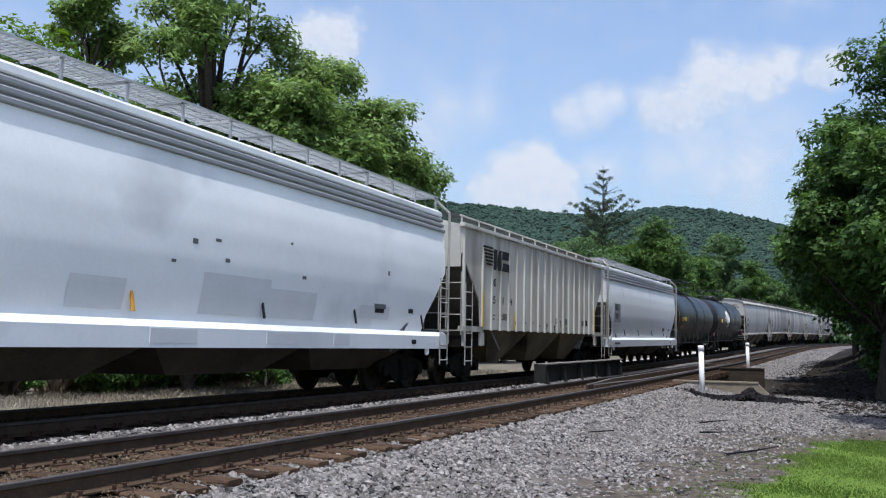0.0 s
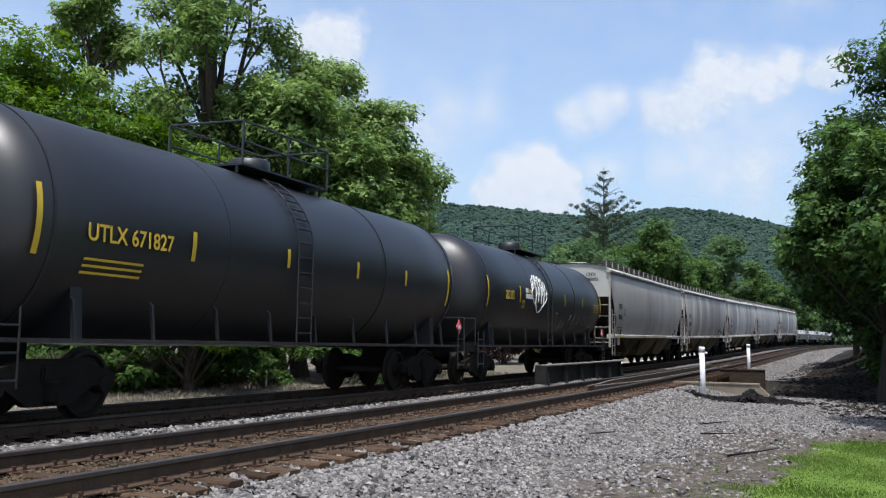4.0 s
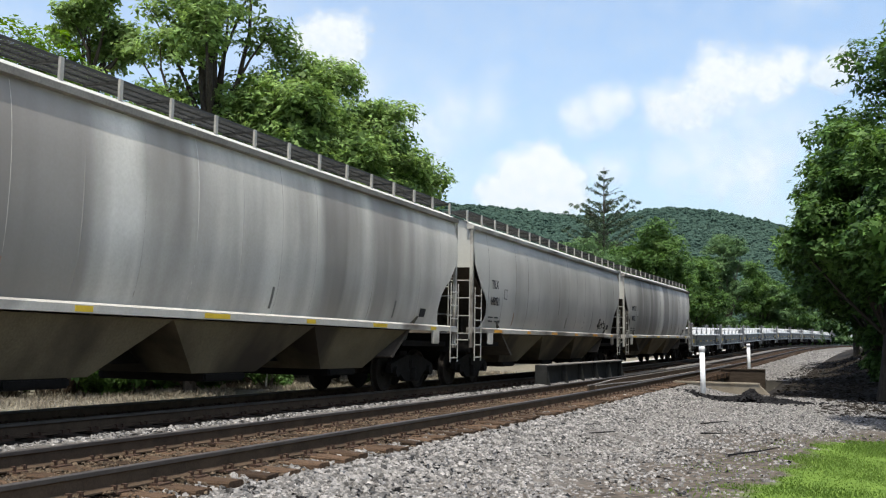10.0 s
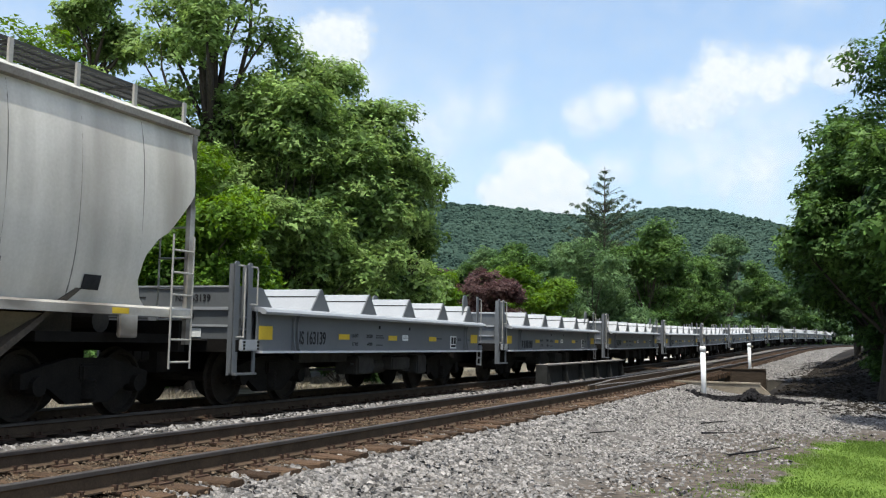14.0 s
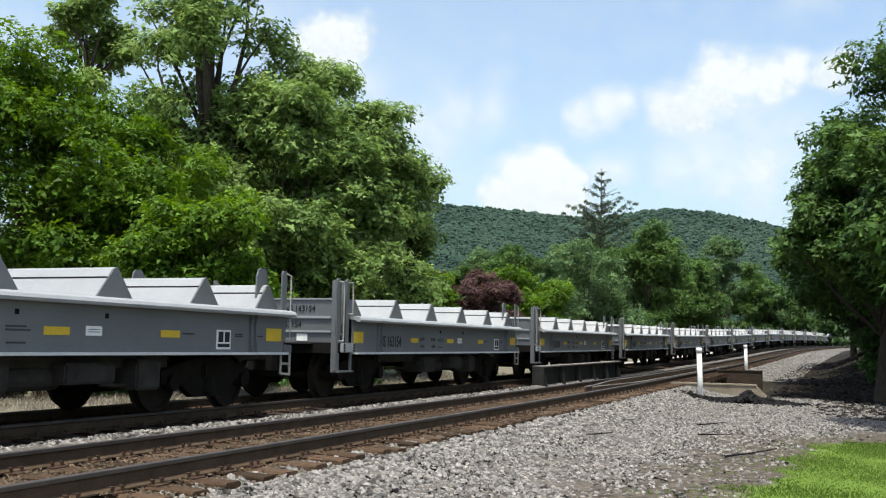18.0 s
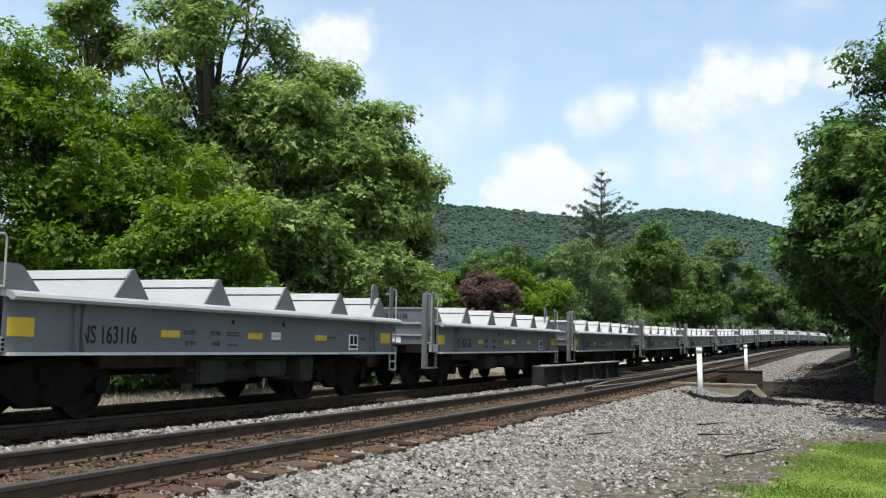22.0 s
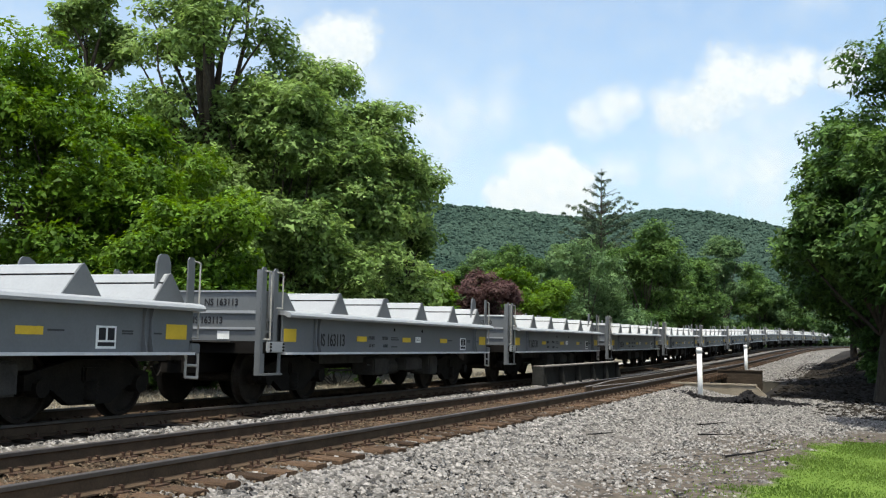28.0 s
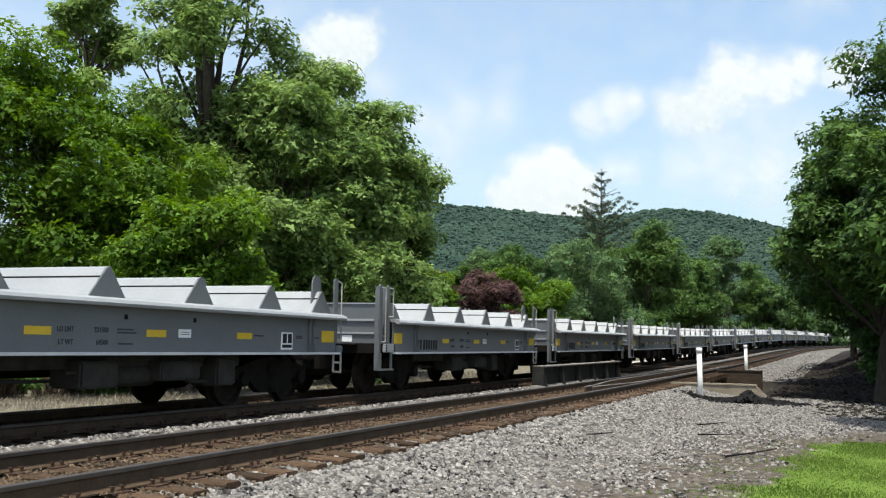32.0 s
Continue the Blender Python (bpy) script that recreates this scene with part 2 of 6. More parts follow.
M["ns_grey"] = surface("ribbed_hopper_paint", (0.47, 0.452, 0.40), (0.60, 0.582, 0.53), 0.8, 0.6, 0.1, 30, streak=((0.36, 0.32, 0.26), (0.4, 1.5, 0.14), 0.52, 0.8))
M["ns_sheet"] = surface("ribbed_hopper_sheet", (0.45, 0.43, 0.37), (0.60, 0.578, 0.515), 0.8, 0.6, 0.1, 30, streak=((0.26, 0.22, 0.175), (0.4, 1.6, 0.2), 0.46, 0.76))
M["tank"] = surface("black_tank_paint", (0.008, 0.0084, 0.0095), (0.015, 0.0155, 0.0168), 0.8, 0.42, 0.05, 30, streak=((0.035, 0.034, 0.032), (0.3, 0.3, 0.1), 0.55, 0.9))
M["yellow"] = surface("yellow_mark", (0.468, 0.306, 0.017), (0.612, 0.425, 0.0255), 4, 0.5, 0.05, 40)
M["ink"] = surface("black_lettering", (0.012, 0.012, 0.014), (0.03, 0.03, 0.032), 6, 0.6, 0.0, 40)
M["pale"] = surface("pale_lettering", (0.6, 0.6, 0.58), (0.75, 0.75, 0.73), 6, 0.6, 0.0, 40)
M["orange"] = surface("amber_mark", (0.5, 0.22, 0.02), (0.66, 0.32, 0.03), 4, 0.5, 0.05, 40)
M["rust"] = surface("rust_stain", (0.22, 0.13, 0.09), (0.36, 0.25, 0.19), 6, 0.8, 0.1, 40)
M["red_plate"] = surface("red_placard", (0.55, 0.05, 0.08), (0.7, 0.09, 0.12), 4, 0.5, 0.05, 40)
M["road_and_bounce"] = surface("pale_road_and_bounce", (0.288, 0.276, 0.256), (0.416, 0.4, 0.368), 1.5, 0.9, 0.4, 30)
M["dry"] = surface("dry_grass_bank", (0.07, 0.064, 0.045), (0.20, 0.178, 0.135), 2, 0.95, 0.8, 40)
M["seam"] = surface("weld_line", (0.11, 0.102, 0.0908), (0.176, 0.165, 0.149), 2, 0.7, 0.1, 30)
# Creek gap soil, near black: the shade in the gap is its colour.
M["creek_shade"] = surface("shaded_creek_soil", (0.0096, 0.0088, 0.0072), (0.04, 0.0344, 0.028), 2, 0.7, 0.6, 30)
# Far abutment darkened: the shade on its face is put into the colour.
M["abutment_shade"] = surface("abutment_in_shade", (0.022, 0.017, 0.013), (0.075, 0.056, 0.04), 3, 0.9, 0.6, 40, stretch=(1, 1, 6))
# Dark bank soil, taken darker still to hold the shade of the trees.
M["shaded_soil"] = surface("soil_and_shade", (0.00896, 0.00756, 0.00616), (0.028, 0.023, 0.0179), 2, 0.95, 0.8, 30)

# ---- mesh tools ----


def mesh_of(name, verts, faces, material, smooth=False):
    me = bpy.data.meshes.new(name)
    me.from_pydata(verts, [], faces)
    for m in material if isinstance(material, (list, tuple)) else [material]:
        me.materials.append(m)
    if smooth:
        me.polygons.foreach_set("use_smooth", [True] * len(me.polygons))
    me.update()
    return me


def part(name, bm, material, parent=None, label="", smooth=False):
    """One mesh object out of a bmesh (or a ready mesh), under a thing or a part."""
    if isinstance(bm, bpy.types.Mesh):
        me = bm
    else:
        bm.normal_update()
        me = bpy.data.meshes.new(name)
        bm.to_mesh(me)
        bm.free()
        me.materials.append(material)
        if smooth:
            me.polygons.foreach_set("use_smooth", [True] * len(me.polygons))
    ob = new(name, me)
    if parent is not None:
        ob.parent = parent
    if label:
        tagged(ob, label)
    return ob


def box(bm, c, size, rot=None, bevel=0.0):
    m = Matrix.LocRotScale(Vector(c), Euler(rot) if rot else None, Vector(size))
    g = bmesh.ops.create_cube(bm, size=1, matrix=m)
    if bevel:
        es = {e for v in g["verts"] for e in v.link_edges}
        bmesh.ops.bevel(bm, geom=list(es), offset=bevel, segments=2, affect="EDGES")


def rod(bm, a, b, r, n=8):
    a, b = Vector(a), Vector(b)
    d = b - a
    m = Matrix.Translation((a + b) / 2) @ d.to_track_quat("Z", "Y").to_matrix().to_4x4()
    bmesh.ops.create_cone(bm, cap_ends=True, segments=n, radius1=r, radius2=r, depth=d.length, matrix=m)


def slab(bm, pts, x0, x1, axis="x"):
    """A plate: an outline in two axes, thick along the third (x: outline in y, z; y: outline in x, z)."""
    def at(p, e):
        return (e, p[0], p[1]) if axis == "x" else (p[0], e, p[1])
    a, b = [bm.verts.new(at(q, x0)) for q in pts], [bm.verts.new(at(q, x1)) for q in pts]
    n = len(pts)
    bm.faces.new(a)
    bm.faces.new(b[::-1])
    for i in range(n):
        j = (i + 1) % n
        bm.faces.new((a[j], a[i], b[i], b[j]))
    bmesh.ops.recalc_face_normals(bm, faces=bm.faces[:])


def turned(bm, profile, origin=(0, 0, 0), axis="x", n=24):
    """A solid of revolution: profile of (along, radius)."""
    rings = []
    for u, r in profile:
        ring = []
        for i in range(n):
            a = 2 * math.pi * i / n
            c, s = r * math.cos(a), r * math.sin(a)
            q = (u, c, s) if axis == "x" else (c, u, s)
            ring.append(bm.verts.new(Vector(origin) + Vector(q)))
        rings.append(ring)
    for a, b in zip(rings, rings[1:]):
        for i in range(n):
            bm.faces.new((a[i], a[(i + 1) % n], b[(i + 1) % n], b[i]))
    bm.faces.new(rings[0])
    bm.faces.new(rings[-1])
    bmesh.ops.recalc_face_normals(bm, faces=bm.faces[:])


def thing(name, label, category, group="", kind=""):
    return tagged(new(name), label, category, group, kind)


def words(name, text, size, material, parent, m, stretch=1.0, label=""):
    """Painted lettering: the built-in font, turned into a thin mesh; m stands it on its plate."""
    cu = bpy.data.curves.new(name, "FONT")
    cu.offset = 0.012 * size
    cu.body, cu.size, cu.extrude, cu.align_x, cu.align_y = text, size, 0.002, "LEFT", "BOTTOM"
    cu.resolution_u = 3
    ob = bpy.data.objects.new(name, cu)
    me = bpy.data.meshes.new_from_object(ob)
    bpy.data.objects.remove(ob)
    me.materials.clear()
    me.materials.append(material)
    me.transform(m @ Matrix.Diagonal((stretch, 1, 1, 1)))
    o = new(name, me)
    o.parent = parent
    if label:
        tagged(o, label)
    return o


# stands lettering on a car's flank (x up the page is along the car, towards its tail) or on its leading end
def on_flank(x, y, z):
    return Matrix.Translation((x, y, z)) @ Matrix(((0, 0, 1, 0), (1, 0, 0, 0), (0, 1, 0, 0), (0, 0, 0, 1)))


def on_end(x, y, z):
    return Matrix.Translation((x, y, z)) @ Matrix(((1, 0, 0, 0), (0, 0, -1, 0), (0, 1, 0, 0), (0, 0, 0, 1)))


# ---- the line: two tracks, straight, then a wide bend and a gentle rise ----
BEND, BEND_FROM, RISE, RISE_FROM = 0.00066, 26.0, 0.000314, 13.4
NEAR_TRACK, TRAIN_TRACK, HALF_GAUGE = -6.107, -9.788, 0.7525


def line(c, e, s, z=0.0):
    """The place e metres right of a track's centre, s metres along it, z over its rail heads."""
    d = max(s - BEND_FROM, 0.0)
    th = BEND * d
    x = c + (1 - math.cos(th)) / BEND
    y = min(s, BEND_FROM) + math.sin(th) / BEND
    return Vector((x + e * math.cos(th), y - e * math.sin(th), z + rise(s)))


def rise(s):
    d = max(s - RISE_FROM, 0.0)
    if d < 75:
        return RISE * d * d / 2
    return RISE * 75 * 75 / 2 + RISE * 75 * 70 * (1 - math.exp(-(d - 75) / 70))


def shift(y):
    """How far the line has bent aside at that distance."""
    d = max(y - BEND_FROM, 0.0)
    return BEND * d * d / 2 if d < 400 else BEND * 400 * 400 / 2 + BEND * 400 * (d - 400)


def along(m_c, s):
    """A car's pose on the track."""
    a, b = line(m_c, 0, s - 4.0), line(m_c, 0, s + 4.0)
    d = b - a
    return Matrix.Translation((a + b) / 2) @ d.to_track_quat("Y", "Z").to_matrix().to_4x4()


S0, S1 = 34.3, 46.8       # the creek gap under the near track


def smooth(a, b, x):
    t = min(max((x - a) / (b - a), 0.0), 1.0)
    return t * t * (3 - 2 * t)


def ground_z(u, y):
    """Height of the ground, u metres right of the near track's centre line, y along it."""
    base = rise(max(y, 0)) if y < 200 else rise(200)
    if u > -1.6:
        z = -0.208 - 0.047 * smooth(0.85, 1.3, abs(u)) - 0.26 * smooth(1.35, 3.0, u) - 0.12 * smooth(3.0, 9.0, u)
        z += 0.15 * (1 - smooth(-1.65, -1.35, u))
    elif u > -6.0:
        z = -0.255 + 0.15 * smooth(-2.35, -1.8, u)
    else:
        z = -0.255 - 0.20 * smooth(5.6, 7.6, -u - 0.0)
    z += 0.5 * smooth(30, 90, y) * smooth(2.2, 5.0, u) * 0.6
    z += 1.7 * smooth(4.6, 9.0, u) * smooth(36, 62, y) * (1 - smooth(150, 260, y))
    z -= 2.2 * smooth(S0 - 0.15, S0, y) * (1 - smooth(S1, S1 + 0.15, y)) * smooth(-1.9, -1.6, u) * (1 - smooth(3.2, 3.6, u))
    far = abs(u + 2) - 30
    if far > 0:
        z += 0.01 * far if far < 800 else 8
    return z + base


def ground_material():
    """Gravel that gives way to soil and then lawn on the open side of the line."""
    m = M["ballast"].copy()
    m.name = "gravel_soil_and_lawn"
    n, l = m.node_tree.nodes, m.node_tree.links
    b = n["Principled BSDF"]
    stone = b.inputs["Base Color"].links[0].from_socket
    tc, sp = n.new("ShaderNodeTexCoord"), n.new("ShaderNodeSeparateXYZ")
    l.new(tc.outputs["Object"], sp.inputs[0])

    def math_node(op, a, b2=None, c=None):
        q = n.new("ShaderNodeMath")
        q.operation = op
        for k, v in enumerate((a, b2, c)):
            if v is None:
                continue
            if isinstance(v, (int, float)):
                q.inputs[k].default_value = v
            else:
                l.new(v, q.inputs[k])
        return q.outputs[0]
    x, y = sp.outputs[0], sp.outputs[1]
    d1 = math_node("ADD", math_node("MULTIPLY_ADD", y, -0.1, 2.2), x)
    d2 = math_node("ADD", math_node("MULTIPLY_ADD", y, -0.7, 13.4), math_node("MULTIPLY", x, 0.7))
    d = math_node("MINIMUM", d1, d2)
    nz = n.new("ShaderNodeTexNoise")
    nz.inputs["Scale"].default_value, nz.inputs["Detail"].default_value = 1.6, 7
    l.new(tc.outputs["Object"], nz.inputs["Vector"])
    d = math_node("ADD", d, math_node("MULTIPLY_ADD", nz.outputs[0], 1.4, -0.7))

    def blend(fac, a, col, hi):
        mr = n.new("ShaderNodeMapRange")
        mr.interpolation_type = "SMOOTHSTEP"
        mr.inputs["From Min"].default_value, mr.inputs["From Max"].default_value = fac
        mr.inputs["To Max"].default_value = hi
        l.new(d, mr.inputs[0])
        mx = n.new("ShaderNodeMix")
        mx.data_type = "RGBA"
        A = [s for s in mx.inputs if s.type == "RGBA" and s.name == "A"][0]
        B = [s for s in mx.inputs if s.type == "RGBA" and s.name == "B"][0]
        l.new(mr.outputs[0], mx.inputs[0])
        l.new(a, A)
        l.new(col, B)
        return [s for s in mx.outputs if s.type == "RGBA"][0]
    g2 = n.new("ShaderNodeTexNoise")
    g2.inputs["Scale"].default_value, g2.inputs["Detail"].default_value = 9.0, 6
    l.new(tc.outputs["Object"], g2.inputs["Vector"])
    soil = ramp(n, [(0.35, (0.032, 0.026, 0.021)), (0.7, (0.125, 0.100, 0.078))])
    lawn = ramp(n, [(0.3, (0.062, 0.108, 0.014)), (0.72, (0.122, 0.18, 0.03))])
    l.new(g2.outputs[0], soil.inputs[0])
    l.new(g2.outputs[0], lawn.inputs[0])
    col = blend((-3.4, -0.8), stone, soil.outputs[0], 0.88)
    col = blend((-0.1, 0.25), col, lawn.outputs[0], 1.0)
    l.new(col, b.inputs["Base Color"])
    return m


def lawn_depth(x, y):
    """How far inside the lawn a place lies (negative: on gravel)."""
    return min(x - 0.1 * y + 2.2, 0.7 * x - 0.7 * y + 13.4)


def ground():
    us = [-1500, -700, -350, -180, -100, -60, -40, -30, -24, -20, -17, -15, -13, -11.5, -10.2] + [-9.6 + 0.4 * i for i in range(19)] + [-1.9, -1.6] + [-1.3 + 0.25 * i for i in range(32)] + [6.7 + 0.7 * i for i in range(8)] + [13.5, 16, 20, 26, 35, 50, 80, 150, 300, 600, 1400]
    ys = [-1500, -500, -200, -100, -60, -40, -25, -15, -8] + [-4 + 0.5 * i for i in range(76)] + [S0 - 0.15, S0, 36, 38, 40, 42, 44, 45.5, S1, S1 + 0.15] + [47.5 + 1.0 * i for i in range(30)] + [80, 86, 92, 100, 110, 120, 135, 150, 170, 200, 240, 300, 380, 500, 700, 1000, 1500, 3000]
    ys = sorted(set(ys))
    verts = []
    for y in ys:
        for u in us:
            n = noise.noise(Vector((u * 0.8, y * 0.8, 3))) * 0.03 + noise.noise(Vector((u * 3, y * 3, 9))) * 0.012
            verts.append((NEAR_TRACK + u + shift(y), y, ground_z(u, y) + (n if abs(u) < 60 else 0)))
    w = len(us)
    faces, kinds = [], []
    for j in range(len(ys) - 1):
        for i in range(w - 1):
            faces.append((j * w + i, j * w + i + 1, (j + 1) * w + i + 1, (j + 1) * w + i))
    me = mesh_of("ground", verts, faces, [ground_material(), M["grass"], M["road_and_bounce"], M["shaded_soil"], M["dark_ballast"], M["dry"], M["creek_shade"]], True)
    for f in me.polygons:
        c = f.center
        u = c.x - NEAR_TRACK - shift(c.y)
        k = 0
        if u > 13 or c.y > 320:
            k = 1
        # the bank under the trees: soil with their shade in its colour
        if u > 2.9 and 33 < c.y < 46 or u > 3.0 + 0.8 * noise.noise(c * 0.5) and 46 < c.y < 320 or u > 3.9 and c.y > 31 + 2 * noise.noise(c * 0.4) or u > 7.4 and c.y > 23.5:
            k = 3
        # unseen ground behind the camera, made pale to bounce light onto the cars
        if c.y < 6:
            k = 2
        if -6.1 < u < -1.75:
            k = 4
        if -8.2 < u <= -6.1:
            k = 2
        if u <= -8.2 and c.y < 320:
            k = 5
        # faces in the creek gap take the colour darkened for shade
        if S0 - 0.2 < c.y < S1 + 0.2 and -1.9 < u < 3.7:
            k = 6
        f.material_index = k
    ob = new("ground", me)
    tagged(ob, "grey crushed-stone ballast, lawn and soil beside the line", "ground", kind="structure")


ground()


def sweep(name, material, c, e, profile, s0, s1, kind_label, parent=None, step=1.5):
    """A bar of constant section along a track."""
    n = max(2, int((s1 - s0) / step))
    verts, faces, k = [], [], len(profile)
    for i in range(n + 1):
        s = s0 + (s1 - s0) * i / n
        for (dx, dz) in profile:
            verts.append(line(c, e + dx, s, dz))
    for i in range(n):
        for j in range(k):
            a, b = i * k + j, i * k + (j + 1) % k
            faces.append((a, b, b + k, a + k))
    faces.append(tuple(range(k))[::-1])
    faces.append(tuple(range(n * k, n * k + k)))
    return part(name, mesh_of(name, verts, faces, material), None, parent, kind_label)


HEAD = [(-0.036, -0.004), (-0.03, 0), (0.03, 0), (0.036, -0.004), (0.036, -0.034), (-0.036, -0.034)]
WEB = [(-0.030, -0.034), (0.030, -0.034), (0.010, -0.050), (0.010, -0.135), (0.070, -0.158), (0.070, -0.17), (-0.070, -0.17), (-0.070, -0.158), (-0.010, -0.135), (-0.010, -0.050)]


def track(name, c, label):
    t = thing(name, label, "railway track", kind="structure")
    for e in (HALF_GAUGE, -HALF_GAUGE):
        r = sweep("rail", M["steel"], c, e, WEB, -30, 330, "rusty brown steel rail", t)
        sweep("rail_head", M["head"], c, e, HEAD, -30, 330, "worn bright running surface", r)
    return t


near_track = track("near_track", NEAR_TRACK, "main track with rusty rails on brown wooden ties")
train_track = track("train_track", TRAIN_TRACK, "second main track under the train, ties darkened for its shade")

# ---- bridge, posts, walls ----


def bridge():
    g = thing("bridge_girder", "dark painted steel plate girder between the tracks", "girder")
    a, b, c = 27.3, 37.8, NEAR_TRACK - 1.75
    sweep("web_plate", M["girder"], c, 0, [(-0.012, -0.24), (0.012, -0.24), (0.012, 0.42), (-0.012, 0.42)], a, b, "", g)
    # paler than the web: sunlight on the flange is put into its colour
    sweep("top_flange", M["guard"], c, 0, [(-0.17, 0.42), (0.17, 0.42), (0.17, 0.455), (-0.17, 0.455)], a - 0.03, b, "", g)
    for i in range(6):
        s = a + 0.15 + i * 2.0
        bm = bmesh.new()
        o = line(c, 0, s)
        slab(bm, [(o.x + 0.014, o.z - 0.22), (o.x + 0.26, o.z - 0.22), (o.x + 0.12, o.z + 0.415), (o.x + 0.014, o.z + 0.415)], o.y - 0.01, o.y + 0.01, "y")
        part("stiffener", bm, M["girder"], g)
    bm = bmesh.new()
    o = line(c, 0, a)
    box(bm, (o.x, o.y - 0.04, o.z + 0.10), (0.34, 0.02, 0.69))
    part("end_plate", bm, M["girder"], g)
    # guard rails between the running rails, their noses drawn together
    gr = thing("guard_rails", "two inner guard rails with bent nose ends on the bridge", "guard rail")
    for sgn in (1, -1):
        for name, material, section in (("guard_rail", M["steel"], ((-0.03, -0.17), (0.03, -0.17), (0.022, -0.035), (-0.022, -0.035))), ("guard_rail_head", M["guard"], ((-0.026, -0.034), (0.026, -0.034), (0.022, -0.012), (-0.022, -0.012)))):
            n, verts, faces = 34, [], []
            for i in range(n + 1):
                s = 26.0 + 28.0 * i / n
                e = sgn * (0.10 + 0.38 * smooth(26.0, 31.5, s))
                for dx, dz in section:
                    verts.append(line(NEAR_TRACK, e + dx, s, dz))
            for i in range(n):
                for j in range(4):
                    p, q = i * 4 + j, i * 4 + (j + 1) % 4
                    faces.append((p, q, q + 4, p + 4))
            faces += [(0, 1, 2, 3), (n * 4, n * 4 + 1, n * 4 + 2, n * 4 + 3)]
            part(name, mesh_of(name, verts, faces, material), None, gr)
    # abutments and their wing walls
    for name, y, x0, x1, zt, zb, lab in (("wing_wall", S0, -5.2, -2.5, -0.12, -1.6, "low weathered concrete wing wall at the creek"),
                                          ("far_abutment", S1, -5.05, -3.15, 0.10, -1.9, "concrete abutment wall beyond the creek, its shade in the colour")):
        w = thing(name, lab, "concrete wall", kind="structure")
        bm = bmesh.new()
        k = 0.45 if name == "wing_wall" else 0.0
        slab(bm, [(x0, zb), (x1 + k + 0.001, zb), (x1 + k, zt - 0.42), (x1, zt), (x0, zt)], y - 0.32, y + 0.02, "y")
        part("wall_body", bm, M["concrete"] if name == "wing_wall" else M["abutment_shade"], w)
        bm = bmesh.new()
        box(bm, ((x0 + x1) / 2, y - 0.15, zt + 0.03), (x1 - x0 + 0.04, 0.40, 0.06), bevel=0.012)
        part("coping", bm, M["concrete"] if name == "wing_wall" else M["abutment_shade"], w)
    # bridge deck: stringer under the near track's rail, seen across the gap
    d = thing("bridge_deck", "dark steel beam and ties carrying the track over the creek", "bridge")
    for e in (0.9, -0.9):
        sweep("beam", M["girder"], NEAR_TRACK, e, [(-0.15, -0.95), (0.15, -0.95), (0.15, -0.36), (-0.15, -0.36)], S0 - 0.2, S1 + 0.2, "", d)


bridge()


def marker_post(x, y, z, h, lean, r=0.1):
    p = thing("marker_post", "white plastic pipe marker post with a cap, standing in gravel", "post", "marker posts")
    p.matrix_world = pose(x, y, z, 0, lean, 0)
    bm = bmesh.new()
    turned3(bm, [(-0.35, r), (h - 0.13, r)], 24)
    part("pipe", bm, M["pvc"], p, smooth=False)
    bm = bmesh.new()
    turned3(bm, [(h - 0.16, r + 0.012), (h - 0.02, r + 0.012), (h, r - 0.01)], 24)
    part("cap", bm, M["pvc"], p)


def turned3(bm, profile, n=24):
    rings = []
    for z, r in profile:
        rings.append([bm.verts.new((r * math.cos(2 * math.pi * i / n), r * math.sin(2 * math.pi * i / n), z)) for i in range(n)])
    for a, b in zip(rings, rings[1:]):
        for i in range(n):
            bm.faces.new((a[i], a[(i + 1) % n], b[(i + 1) % n], b[i]))
    bm.faces.new(rings[0][::-1])
    bm.faces.new(rings[-1])
    for f in bm.faces:
        f.smooth = len(f.verts) == 4


marker_post(-3.91, 31.28, -0.38, 1.47, -1.4, 0.079)
marker_post(-4.15, 50.5, 0.08, 1.22, -1.4, 0.079)

# ---- trees ----


def leaf_mesh(name, centres, radii, count, size, material, rng, droop=0.18, flat=1.0, star=7):
    """A crown's leaves: sprays of leaflets that radiate from twig ends on the shells of the crown's lobes."""
    k = len(centres)
    n = count // star
    wts = radii ** 2
    which = rng.choice(k, n, p=wts / wts.sum())
    d = rng.normal(size=(n, 3))
    d[:, 2] = d[:, 2] * 0.8 + 0.25
    d /= np.linalg.norm(d, axis=1)[:, None]
    rr = radii[which] * (0.35 + 0.8 * rng.random(n) ** 0.8)
    pos = centres[which] + d * rr[:, None] * np.array([1, 1, flat])
    nrm = d * 0.5 + np.array([0, 0, 0.75]) + rng.normal(size=(n, 3)) * 0.42
    nrm /= np.linalg.norm(nrm, axis=1)[:, None]
    u = np.cross(nrm, rng.normal(size=(n, 3)))
    u /= np.linalg.norm(u, axis=1)[:, None]
    w = np.cross(nrm, u)
    big = size * (0.65 + 0.7 * rng.random(n))
    v = np.empty((n, star, 3, 3))
    for q in range(star):
        a = 2 * math.pi * (q + rng.random(n) * 0.7) / star
        out = u * np.cos(a)[:, None] + w * np.sin(a)[:, None]
        side = np.cross(nrm, out)
        L = (big * (0.6 + 0.6 * rng.random(n)))[:, None]
        at = pos + (u * rng.normal(size=n)[:, None] + w * rng.normal(size=n)[:, None]) * big[:, None] * 0.28 + nrm * (big * rng.normal(size=n) * 0.22)[:, None]
        sag = nrm * L * (droop * (0.4 + rng.random(n)))[:, None]
        v[:, q, 0] = at + out * L * 0.22 + side * L * 0.27
        v[:, q, 1] = at + out * L * 0.30 - side * L * 0.27
        v[:, q, 2] = at + out * L - sag
